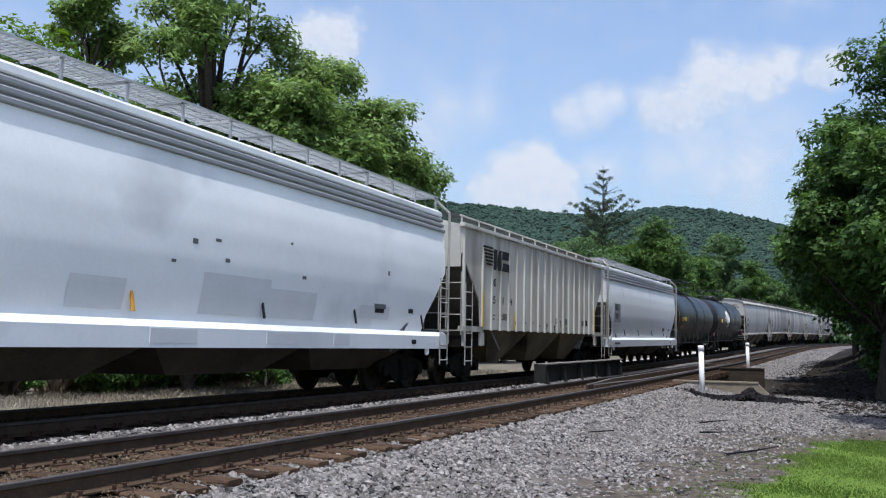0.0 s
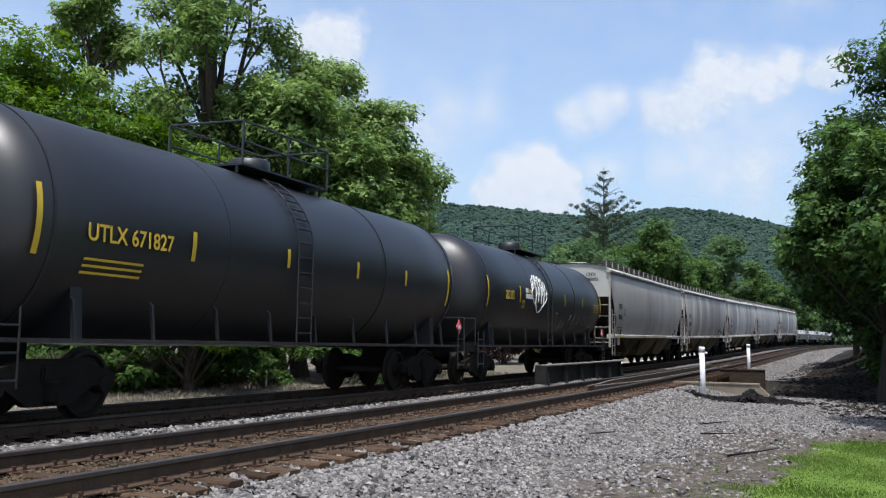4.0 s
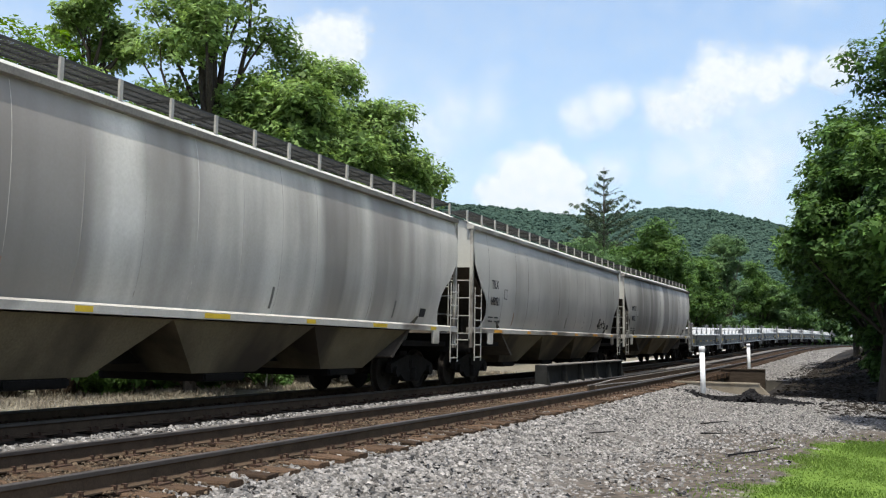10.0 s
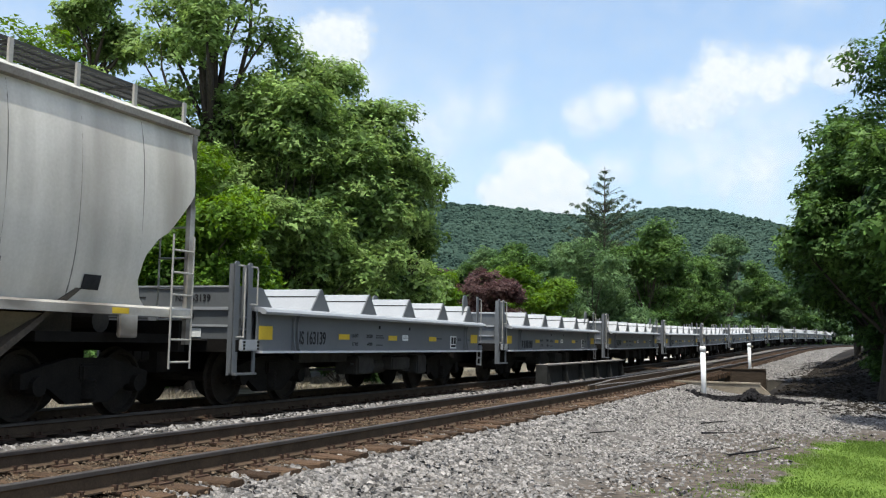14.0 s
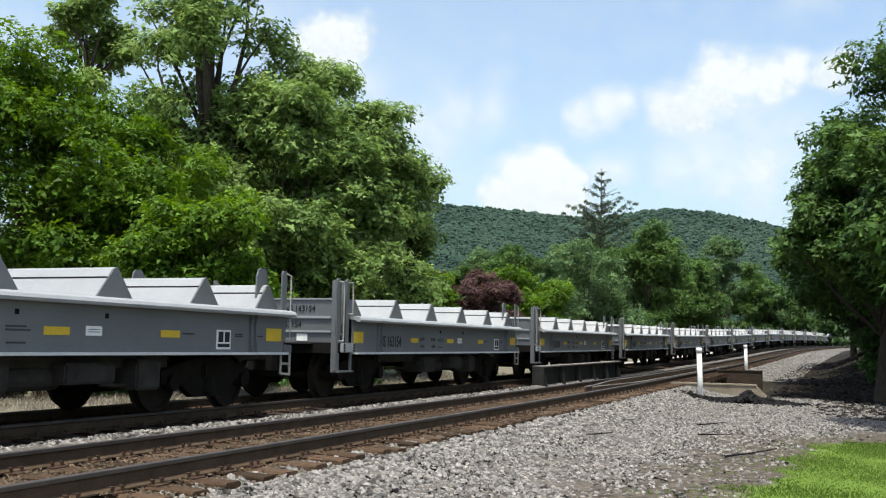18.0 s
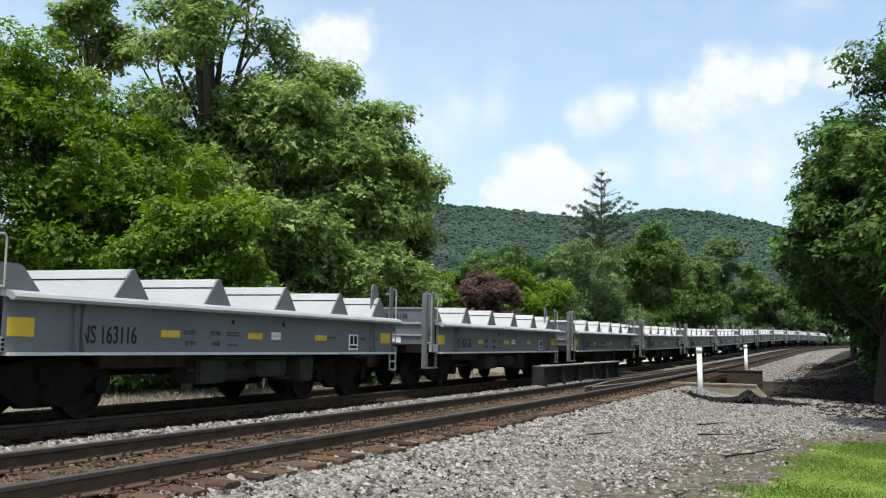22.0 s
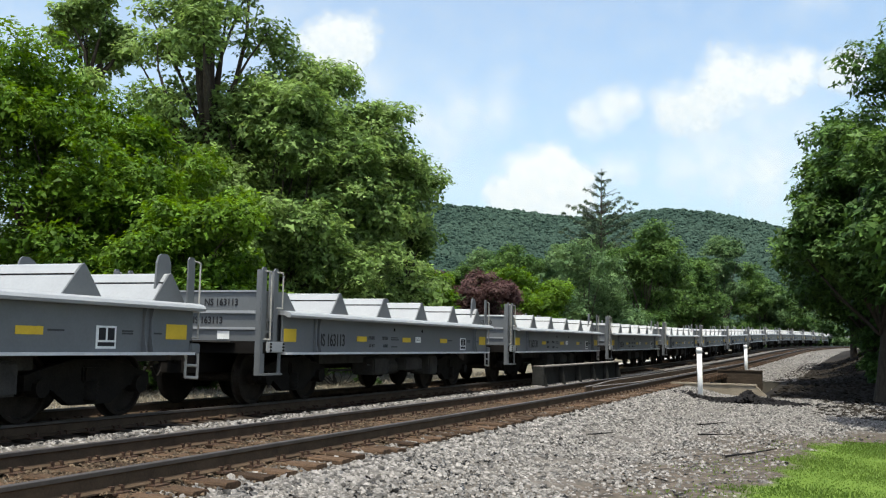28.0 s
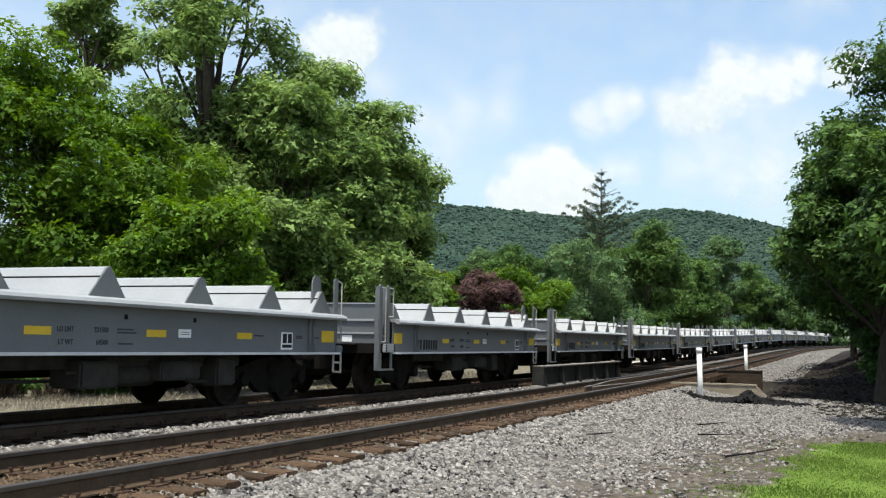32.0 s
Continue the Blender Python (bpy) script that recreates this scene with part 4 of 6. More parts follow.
def truck(car, y, fancy=True):
    """A two-axle truck: side frames, bolster, springs and two wheelsets."""
    t = new("truck")
    t.parent = car
    t.location = (0, y, 0)
    for ax in (0.89, -0.89):
        bm = bmesh.new()
        rod(bm, (-0.95, 0, 0), (0.95, 0, 0), 0.075, 10)
        for sx in (1, -1):
            turned(bm, [(sx * 0.665, 0.455), (sx * 0.695, 0.475), (sx * 0.70, 0.44), (sx * 0.72, 0.425), (sx * 0.80, 0.425), (sx * 0.81, 0.38), (sx * 0.75, 0.36), (sx * 0.76, 0.12), (sx * 0.84, 0.1)], (0, 0, 0), "x", 28)
        w = part("wheelset", bm, M["wheel"], t)
        w.location = (0, ax, 0.43)
    for sx in (1, -1):
        bm = bmesh.new()
        out = [(-1.12, 0.40), (-1.12, 0.58), (-0.80, 0.66), (-0.34, 0.76), (0.34, 0.76), (0.80, 0.66), (1.12, 0.58), (1.12, 0.40), (0.72, 0.42), (0.36, 0.20), (-0.36, 0.20), (-0.72, 0.42)]
        slab(bm, out, sx * 0.93, sx * 1.05)
        for ax in (0.89, -0.89):
            rod(bm, (sx * 0.93, ax, 0.43), (sx * 1.12, ax, 0.43), 0.115, 12)
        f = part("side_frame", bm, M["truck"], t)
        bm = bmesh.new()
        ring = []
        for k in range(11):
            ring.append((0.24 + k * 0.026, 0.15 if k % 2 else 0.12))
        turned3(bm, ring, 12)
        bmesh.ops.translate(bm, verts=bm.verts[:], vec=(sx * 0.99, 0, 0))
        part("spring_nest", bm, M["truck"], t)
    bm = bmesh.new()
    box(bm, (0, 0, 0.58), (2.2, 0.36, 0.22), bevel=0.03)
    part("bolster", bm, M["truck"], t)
    return t


def coupler(car, y, way):
    bm = bmesh.new()
    box(bm, (0, y - way * 0.25, 0.80), (0.14, 0.6, 0.16), bevel=0.02)
    box(bm, (0.02, y + way * 0.0, 0.80), (0.26, 0.24, 0.26), bevel=0.04)
    part("coupler", bm, M["truck"], car)
    bm = bmesh.new()
    prev = None
    for i in range(7):
        a = Vector((-0.35, y - way * (0.35 - 0.055 * i), 0.72 - 0.28 * math.sin(math.pi * i / 7)))
        if prev:
            rod(bm, prev, a, 0.022, 6)
        prev = a
    part("air_hose", bm, M["under"], car)


def bars(name, segs, r, material, car, label=""):
    bm = bmesh.new()
    for a, b in segs:
        rod(bm, a, b, r, 6)
    return part(name, bm, material, car, label)


def ladder(car, x, y0, y1, z0, z1, n, material, r=0.014):
    segs = [((x, y0, z0), (x, y0, z1)), ((x, y1, z0), (x, y1, z1))]
    for i in range(n):
        z = z0 + (z1 - z0) * (i + 0.3) / n
        segs.append(((x, y0, z), (x, y1, z)))
    return bars("ladder", segs, r, material, car)


def end_ladder(car, y, x0, x1, z0, z1, n, material, r=0.014):
    segs = [((x0, y, z0), (x0, y, z1)), ((x1, y, z0), (x1, y, z1))]
    for i in range(n):
        z = z0 + (z1 - z0) * (i + 0.3) / n
        segs.append(((x0, y, z), (x1, y, z)))
    return bars("ladder", segs, r, material, car)


# --- coil car ---
COIL_L = 12.53


def coil_car():
    """A coil wagon: a trough with five transverse saddles, a bulkhead at its leading end, posts at its corners."""
    car = thing("coil_car", "grey coil-steel flat wagon with five bright transverse saddles", "railway car", "coil wagons")
    a, z = -5.25, 4.80            # the side sheets' ends
    for sx in (1, -1):
        bm = bmesh.new()
        box(bm, (sx * 1.44, (a + z) / 2, 1.17), (0.03, z - a, 0.66))
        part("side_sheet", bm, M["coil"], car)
        # rim lighter than the sheet: light on its upturned face is painted in
        bm = bmesh.new()
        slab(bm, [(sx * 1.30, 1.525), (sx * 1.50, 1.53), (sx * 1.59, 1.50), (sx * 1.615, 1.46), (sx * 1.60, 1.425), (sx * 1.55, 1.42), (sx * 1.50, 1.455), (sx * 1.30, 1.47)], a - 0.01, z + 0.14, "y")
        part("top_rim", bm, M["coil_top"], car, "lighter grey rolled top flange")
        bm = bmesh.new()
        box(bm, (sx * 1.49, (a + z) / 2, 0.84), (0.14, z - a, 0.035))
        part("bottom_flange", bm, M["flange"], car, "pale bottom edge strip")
        for y in (-4.12, 3.87):
            for o in (-0.08, 0.06):
                bm = bmesh.new()
                slab(bm, [(sx * 1.455, 0.86), (sx * 1.54, 0.86), (sx * 1.50, 1.05), (sx * 1.49, 1.28), (sx * 1.53, 1.46), (sx * 1.455, 1.46)], y + o - 0.012, y + o + 0.012, "y")
                part("rib", bm, M["coil"], car)
        bm = bmesh.new()
        box(bm, (sx * 1.00, -0.45, 0.74), (0.10, 5.6, 0.20))
        part("side_girder", bm, M["under_grey"], car)
    bm = bmesh.new()
    box(bm, (0, (a + z) / 2, 0.98), (2.86, z - a, 0.10))
    part("floor", bm, M["coil"], car)
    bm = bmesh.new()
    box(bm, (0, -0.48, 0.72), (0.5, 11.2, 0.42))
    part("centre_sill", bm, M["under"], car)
    for y, w, h in ((-1.1, 0.7, 0.34), (0.55, 0.9, 0.26), (1.65, 0.5, 0.40)):
        bm = bmesh.new()
        box(bm, (1.05, y, 0.66 - h / 4), (0.5, w, h), bevel=0.03)
        part("underframe_box", bm, M["under_grey"], car)
    bm = bmesh.new()
    rod(bm, (0.95, -0.6, 0.55), (0.95, 0.25, 0.55), 0.16, 14)
    part("air_reservoir", bm, M["under_grey"], car)
    bars("brake_rigging", [((0.8, -2.4, 0.50), (0.8, 2.1, 0.46)), ((1.1, 0.9, 0.44), (1.1, 1.9, 0.40)), ((1.15, 0.2, 0.72), (1.15, 0.9, 0.44)), ((1.2, -1.6, 0.60), (1.2, -0.6, 0.58))], 0.022, M["under_grey"], car)
    # saddles: ridged beams across the car
    for y in (-3.00, -1.07, 0.87, 2.80, 4.50):
        # slopes pale, gable plates dark: sun and shade set by two paints
        bm = bmesh.new()
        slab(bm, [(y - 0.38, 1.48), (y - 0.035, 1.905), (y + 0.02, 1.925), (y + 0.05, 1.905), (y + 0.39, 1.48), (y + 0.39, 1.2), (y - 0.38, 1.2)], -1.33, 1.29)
        s = part("saddle", bm, M["coil_top"], car, "sloping coil saddle, sunlight in its bright colour")
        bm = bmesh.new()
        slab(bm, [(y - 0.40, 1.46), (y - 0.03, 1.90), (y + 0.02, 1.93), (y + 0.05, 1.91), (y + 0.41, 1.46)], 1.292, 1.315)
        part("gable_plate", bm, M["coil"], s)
        bm = bmesh.new()
        box(bm, (0.0, y - 0.135, 1.79), (2.60, 0.012, 0.016), rot=(radians(-39), 0, 0))
        part("wear_strip", bm, M["under"], s)
        bm = bmesh.new()
        slab(bm, [(y - 0.40, 1.465), (y - 0.36, 1.515), (y - 0.352, 1.51), (y - 0.392, 1.46)], 0.72, 1.25)
        part("drain_slot", bm, M["under"], s)
    # bulkhead at the leading end, its face stepped by two ledges
    bm = bmesh.new()
    slab(bm, [(-5.76, 0.98), (-5.76, 1.80), (-5.72, 1.83), (-4.93, 1.84), (-4.86, 1.82), (-4.52, 1.48), (-4.52, 0.98)], -1.33, 1.30)
    q = part("bulkhead", bm, M["coil"], car)
    for lz, h, out in ((1.815, 0.03, 0.02), (1.485, 0.05, 0.03), (1.225, 0.04, 0.025)):
        bm = bmesh.new()
        box(bm, (-0.02, -5.765 - out / 2, lz), (2.60, out, h), bevel=0.006)
        part("ledge", bm, M["coil_top"], q)
    bm = bmesh.new()
    box(bm, (0.68, -5.764, 1.12), (0.22, 0.008, 0.13))
    part("notice_plate", bm, M["pale"], q)
    for x0, x1, lz in ((-1.05, -0.5, 1.70), (-1.05, -0.25, 1.65), (-1.05, -0.4, 1.60), (-1.0, -0.3, 1.38), (-1.0, -0.2, 1.33)):
        bm = bmesh.new()
        box(bm, ((x0 + x1) / 2, -5.764, lz), (x1 - x0, 0.006, 0.022))
        part("text_bar", bm, M["ink"], q)
    for e, w in ((-5.80, -1), (4.86, 1)):
        bm = bmesh.new()
        box(bm, (0, e - w * 0.03, 0.93), (2.9, 0.10, 0.20), bevel=0.01)
        part("end_sill", bm, M["under"], car)
        bm = bmesh.new()
        box(bm, (0, e + w * 0.06, 1.015), (1.9, 0.22, 0.02))
        part("step_plate", bm, M["under_grey"], car)
        coupler(car, -6.265 + 0.05 if w < 0 else 6.265 - 0.05, w)
        bm = bmesh.new()
        box(bm, (0, (e + w * 0.55), 0.80), (0.2, 1.1, 0.2))
        part("draft_gear", bm, M["under"], car)
    for sx in (1, -1):
        x = sx * 1.43
        # leading corner: two posts, the outer one running down into the step
        for y, zb, w in ((-5.815, 0.50, 0.13), (-5.46, 0.98, 0.13)):
            bm = bmesh.new()
            slab(bm, [(y - w / 2, zb), (y + w / 2, zb), (y + w / 2, 2.15), (y + w / 4, 2.19), (y - w / 4, 2.19), (y - w / 2, 2.15)], x - 0.012, x + 0.012)
            box(bm, (x - sx * 0.045, y - w / 2 + 0.01, (2.15 + zb) / 2), (0.09, 0.02, 2.15 - zb))
            part("corner_post", bm, M["coil"], car)
            g = y + 0.18
            zl = 1.06 if zb < 0.6 else 1.56
            bars("grab_iron", [((x + sx * 0.03, g, zl), (x + sx * 0.03, g, 2.09)), ((x + sx * 0.03, g, 2.09), (x + sx * 0.03, g - 0.03, 2.13)), ((x + sx * 0.03, g - 0.03, 2.13), (x, y, 2.13)), ((x, y, zl), (x + sx * 0.03, g, zl))], 0.013, M["bars"], car)
        bm = bmesh.new()
        for lz in (1.18, 1.36):
            box(bm, (x, -5.64, lz), (0.02, 0.36, 0.03))
        part("tread", bm, M["coil"], car)
        bm = bmesh.new()
        box(bm, (sx * 1.475, -5.50, 0.94), (0.07, 0.46, 0.17), bevel=0.015)
        c = part("corner_bracket", bm, M["coil_top"], car)
        bm = bmesh.new()
        for y in (-5.69, -5.31):
            for lz in (0.89, 0.94, 0.99):
                rod(bm, (sx * 1.505, y, lz), (sx * 1.53, y, lz), 0.018, 6)
        part("bolts", bm, M["under"], c)
        bm = bmesh.new()
        box(bm, (sx * 1.46, -5.345, 0.69), (0.03, 0.06, 0.36))
        box(bm, (sx * 1.45, -5.60, 0.515), (0.13, 0.56, 0.03))
        part("stirrup_step", bm, M["coil"], car)
        # trailing corner: a broad round-headed gusset and one post
        bm = bmesh.new()
        slab(bm, [(4.29, 1.48), (4.64, 1.48), (4.62, 2.06), (4.58, 2.16), (4.52, 2.19), (4.42, 2.19), (4.36, 2.16), (4.32, 2.06)], sx * 1.20, sx * 1.23)
        part("gusset", bm, M["coil"], car, "broad round-headed end plate")
        bm = bmesh.new()
        slab(bm, [(4.73, 0.98), (4.88, 0.98), (4.88, 2.13), (4.85, 2.17), (4.76, 2.17), (4.73, 2.13)], x - 0.012, x + 0.012)
        part("corner_post", bm, M["coil"], car)
        bars("grab_iron", [((x + sx * 0.03, 4.98, 1.06), (x + sx * 0.03, 4.98, 2.10)), ((x + sx * 0.03, 4.98, 2.10), (x, 4.86, 2.13)), ((x, 4.86, 1.06), (x + sx * 0.03, 4.98, 1.06)), ((x, 4.86, 1.42), (x + sx * 0.03, 4.98, 1.42))], 0.013, M["bars"], car)
        bm = bmesh.new()
        box(bm, (sx * 1.46, 4.90, 0.91), (0.07, 0.22, 0.14), bevel=0.015)
        part("corner_bracket", bm, M["coil"], car)
        bars("stirrup_step", [((sx * 1.46, 4.72, 0.84), (sx * 1.46, 4.72, 0.52)), ((sx * 1.46, 5.00, 0.84), (sx * 1.46, 5.00, 0.50)), ((sx * 1.46, 4.72, 0.52), (sx * 1.46, 5.00, 0.50)), ((sx * 1.46, 4.72, 0.68), (sx * 1.46, 5.00, 0.67))], 0.02, M["bars"], car)
    segs = []
    for x in (0.2, 0.45, 0.75):
        pts = [(x + 0.06 * math.sin(2.6 * k), 4.92 + 0.05 * math.sin(3.1 * k + x * 7), 1.85 - 0.11 * k) for k in range(9)]
        segs += list(zip(pts, pts[1:]))
    bars("brake_hoses", segs, 0.02, M["under"], car, "black hanging brake hoses")
    # marks
    def mark(name, y0, y1, z0, z1, mat, lab="", x=1.458):
        bm = bmesh.new()
        box(bm, (x, (y0 + y1) / 2, (z0 + z1) / 2), (0.006, y1 - y0, z1 - z0))
        return part(name, bm, mat, car, lab)
    mark("reflector", -5.20, -4.81, 1.03, 1.24, M["yellow"], "yellow reflector patch")
    mark("reflector", 4.27, 4.72, 1.03, 1.23, M["yellow"], "yellow reflector patch")
    for y in (-2.56, -0.46, 1.64):
        mark("reflector", y, y + 0.41, 1.055, 1.15, M["yellow"], "yellow reflector strip")
    q = mark("label_plate", 0.22, 0.50, 1.055, 1.17, M["pale"])
    for lz in (1.10, 1.13):
        bm = bmesh.new()
        box(bm, (1.463, 0.36, lz), (0.004, 0.20, 0.008))
        part("text_bar", bm, M["ink"], q)
    q = mark("stencil_frame", 2.92, 3.28, 0.90, 1.18, M["pale"], "black and white stencilled box")
    for y, w, lz, h in ((3.025, 0.12, 1.08, 0.15), (3.185, 0.12, 1.08, 0.15), (3.10, 0.30, 0.955, 0.05)):
        bm = bmesh.new()
        box(bm, (1.463, y, lz), (0.004, w, h))
        part("stencil", bm, M["ink"], q)
    words("capacity_mark", "LD LMT", 0.09, M["faint"], car, on_flank(1.459, -2.06, 1.08), 0.9)
    words("capacity_mark", "LT WT", 0.09, M["faint"], car, on_flank(1.459, -2.03, 0.93), 0.9)
    words("capacity_mark", "221500", 0.09, M["faint"], car, on_flank(1.459, -1.44, 1.08), 0.95)
    words("capacity_mark", "64500", 0.09, M["faint"], car, on_flank(1.459, -1.40, 0.93), 0.95)
    for y0, y1, lz in ((-1.02, -0.72, 1.13), (-1.02, -0.66, 1.09), (-1.0, -0.72, 0.95), (2.12, 2.38, 1.10), (3.40, 3.60, 1.08), (3.40, 3.60, 1.11), (4.02, 4.18, 1.09)):
        mark("text_bar", y0, y1, lz, lz + 0.022, M["faint"])
    for y in (-0.9, 0.55):
        mark("fitting", y, y + 0.06, 1.27, 1.33, M["under"])
    truck(car, -4.15)
    truck(car, 3.35)
    return car


# --- covered hopper with smooth rounded flanks ---
HOP_L = 17.96


def lerp_list(v, xs, ys):
    return float(np.interp(v, xs, ys))


def flank_mesh(name, b, z0, z1, cut, bulge, material, x0=1.50, cols=44, rows=22, sign=1):
    """A car's side sheet: cut back at its ends, bulging outwards, with a little waviness in the plate."""
    verts, faces = [], []
    for j in range(rows + 1):
        z = z0 + (z1 - z0) * j / rows
        c = cut(z)
        for i in range(cols + 1):
            y = (-b + c) + (2 * b - 2 * c) * i / cols
            x = bulge(z) + 0.006 * noise.noise(Vector((y * 0.9, z * 0.9, 2.0)))
            verts.append((sign * x, y, z))
    w = cols + 1
    for j in range(rows):
        for i in range(cols):
            q = (j * w + i, j * w + i + 1, (j + 1) * w + i + 1, (j + 1) * w + i)
            faces.append(q if sign > 0 else q[::-1])
    return mesh_of(name, verts, faces, material, True)


def patch(name, bul, y0, y1, z0, z1, material, parent, label="", lift=0.006):
    """A painted or stencilled field that lies on a bulging flank."""
    n = 6
    V, F = [], []
    for i in range(n + 1):
        z = z0 + (z1 - z0) * i / n
        V += [(bul(z) + lift, y0, z), (bul(z) + lift, y1, z)]
    F = [(2 * i, 2 * i + 1, 2 * i + 3, 2 * i + 2) for i in range(n)]
    return part(name, mesh_of(name, V, F, material), None, parent, label)


def scrawl(name, bul, y, z, n, rng, material, parent, label):
    """Thin sprayed strokes on a flank."""
    for g in range(n):
        bm = bmesh.new()
        yy, zz, prev = y + g * 0.16, z + 0.1 * rng.random(), None
        for i in range(7):
            q = (bul(zz) + 0.008, yy, zz)
            if prev:
                rod(bm, prev, q, 0.008, 4)
            prev = q
            yy += rng.normal() * 0.06
            zz = min(max(zz + rng.normal() * 0.07, z - 0.1), z + 0.25)
        part(name, bm, material, parent, label)


def hopper_car(paint, mark, number, label, bays=3, seed=0):
    car = thing("hopper_car", label, "railway car", "covered hopper wagons")
    b = HOP_L / 2 - 0.55
    ZS, ZT = 1.41, 3.86
    cut = lambda z: lerp_list(z, [1.42, 1.52, 1.75, 2.05, 2.30, 2.42, 2.88, 2.92], [0.78, 0.95, 1.08, 1.02, 0.78, 0.56, 0.12, 0.06])
    bul = lambda z: 1.585 - 0.075 * ((z - 2.72) / 1.14) ** 2 - 0.05 * ((z - 2.72) / 1.14) ** 4
    for sg in (1, -1):
        part("side_sheet", flank_mesh("side_sheet", b, ZS, ZT, cut, bul, paint, sign=sg), None, car)
        bm = bmesh.new()
        slab(bm, [(sg * 1.40, 1.30), (sg * 1.58, 1.30), (sg * 1.58, 1.40), (sg * 1.54, 1.43), (sg * 1.40, 1.43)], -b, b, "y")
        part("side_sill", bm, M["hopper_sill"], car, "pale side sill")
        bm = bmesh.new()
        slab(bm, [(sg * 1.40, 3.80), (sg * 1.56, 3.82), (sg * 1.57, 3.90), (sg * 1.44, 3.95), (sg * 1.38, 3.93)], -b - 0.02, b + 0.02, "y")
        part("top_chord", bm, M["hopper_sill"] if paint is M["hopper_clean"] else M["chord"], car, "pale top chord" if paint is M["hopper_clean"] else "soot-darkened top chord")
        # weld seams, each a thin bead that follows the plate
        for k in range(1, 15):
            y = -b + k * 2 * b / 15
            zs = [z for z in np.linspace(1.38, 3.78, 13) if abs(y) < b - cut(z) - 0.03]
            V = [(sg * (bul(z) + dx), y + dy, z) for z in zs for dx, dy in ((-0.004, -0.013), (0.0025, 0), (-0.004, 0.013))]
            F = [(3 * q + c, 3 * q + c + 1, 3 * q + c + 4, 3 * q + c + 3) for q in range(len(zs) - 1) for c in (0, 1)]
            part("weld_seam", mesh_of("weld_seam", V, F, M["seam"] if seed in (3, 4) else paint), None, car)
    # roof
    V, F = [], []
    for i, y in enumerate((-b, b)):
        for k in range(15):
            a = math.pi * k / 14
            V.append((1.46 * math.cos(a), y, 3.90 + 0.30 * math.sin(a)))
    F = [(k, k + 1, k + 16, k + 15) for k in range(14)]
    part("roof", mesh_of("roof", V, F, M["hopper_end"], True), None, car)
    # hatches and running boards
    bm = bmesh.new()
    box(bm, (0, 0, 4.24), (0.62, 2 * b - 1.6, 0.10), bevel=0.03)
    part("hatch_trough", bm, M["hopper_end"], car)
    for sg in (1, -1):
        bm = bmesh.new()
        for k in range(4):
            box(bm, (sg * (0.78 + 0.185 * k), 0, 4.27), (0.02, 2 * b - 0.1, 0.035))
        for k in range(240):
            y = -b + 0.1 + k * (2 * b - 0.2) / 239
            box(bm, (sg * 1.06, y, 4.275), (0.56, 0.022, 0.015))
        for k in range(17):
            box(bm, (sg * 1.06, -b + 0.08 + k * (2 * b - 0.16) / 16, 4.245), (0.58, 0.035, 0.03))
        part("running_board", bm, M["grating"], car, "open steel grating walkway")
        for k in range(17):
            y = -b + 0.08 + k * (2 * b - 0.16) / 16
            bm = bmesh.new()
            box(bm, (sg * 1.36, y, 4.10), (0.035, 0.06, 0.36))
            part("walkway_bracket", bm, M["bars"], car)
    for w in (-1, 1):
        e = w * b
        # end: top panel, slope sheet, bolster web
        bm = bmesh.new()
        pts = [(1.47 * math.cos(math.pi * k / 10), 3.90 + 0.28 * math.sin(math.pi * k / 10)) for k in range(11)]
        slab(bm, [(-1.50, 2.88), (1.50, 2.88), (1.53, 3.86)] + pts[1:-1] + [(-1.53, 3.86)], e - w * 0.10, e - w * 0.06, "y")
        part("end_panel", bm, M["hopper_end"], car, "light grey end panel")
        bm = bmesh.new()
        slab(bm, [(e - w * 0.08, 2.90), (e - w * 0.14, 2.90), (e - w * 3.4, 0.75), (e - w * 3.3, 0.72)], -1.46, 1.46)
        part("slope_sheet", bm, M["slope"], car, "dark brown sloping end sheet")
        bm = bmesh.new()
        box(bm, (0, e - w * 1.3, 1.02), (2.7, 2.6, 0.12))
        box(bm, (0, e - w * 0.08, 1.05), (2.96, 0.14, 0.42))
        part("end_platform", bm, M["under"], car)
        for x, d, l, z, h in ((0, 1.6, 1.6, 1.55, 1.1), (0.75, 1.9, 1.0, 1.35, 0.7), (-0.75, 1.9, 1.0, 1.35, 0.7)):
            bm = bmesh.new()
            box(bm, (x, e - w * d, z), (0.05, l, h))
            part("shear_plate", bm, M["slope"], car)
        bm = bmesh.new()
        rod(bm, (-0.5, e - w * 0.55, 1.25), (0.5, e - w * 0.55, 1.25), 0.17, 14)
        part("brake_reservoir", bm, M["slope"], car)
        for sg in (1, -1):
            bm = bmesh.new()
            box(bm, (sg * 1.51, e - w * 0.04, 2.42), (0.07, 0.09, 2.96))
            part("corner_post", bm, M["hopper_sill"], car)
            ladder(car, sg * 1.60, e - w * 0.05, e - w * 0.50, 0.62, 2.40, 6, M["bars"])
            end_ladder(car, e + w * 0.06, sg * 1.50, sg * 0.95, 1.15, 2.85, 4, M["bars"])
            bm = bmesh.new()
            box(bm, (sg * 1.56, e - w * 1.30, 1.17), (0.06, 0.34, 0.30), bevel=0.015)
            part("jacking_pad", bm, M["hopper_sill"], car)
        bars("end_grab", [((1.48, e + w * 0.07, 1.12), (-1.48, e + w * 0.07, 1.12)), ((-0.3, e + w * 0.07, 2.40), (0.95, e + w * 0.07, 2.40))], 0.016, M["bars"], car)
        coupler(car, w * (HOP_L / 2 - 0.05) + 0.19, w)
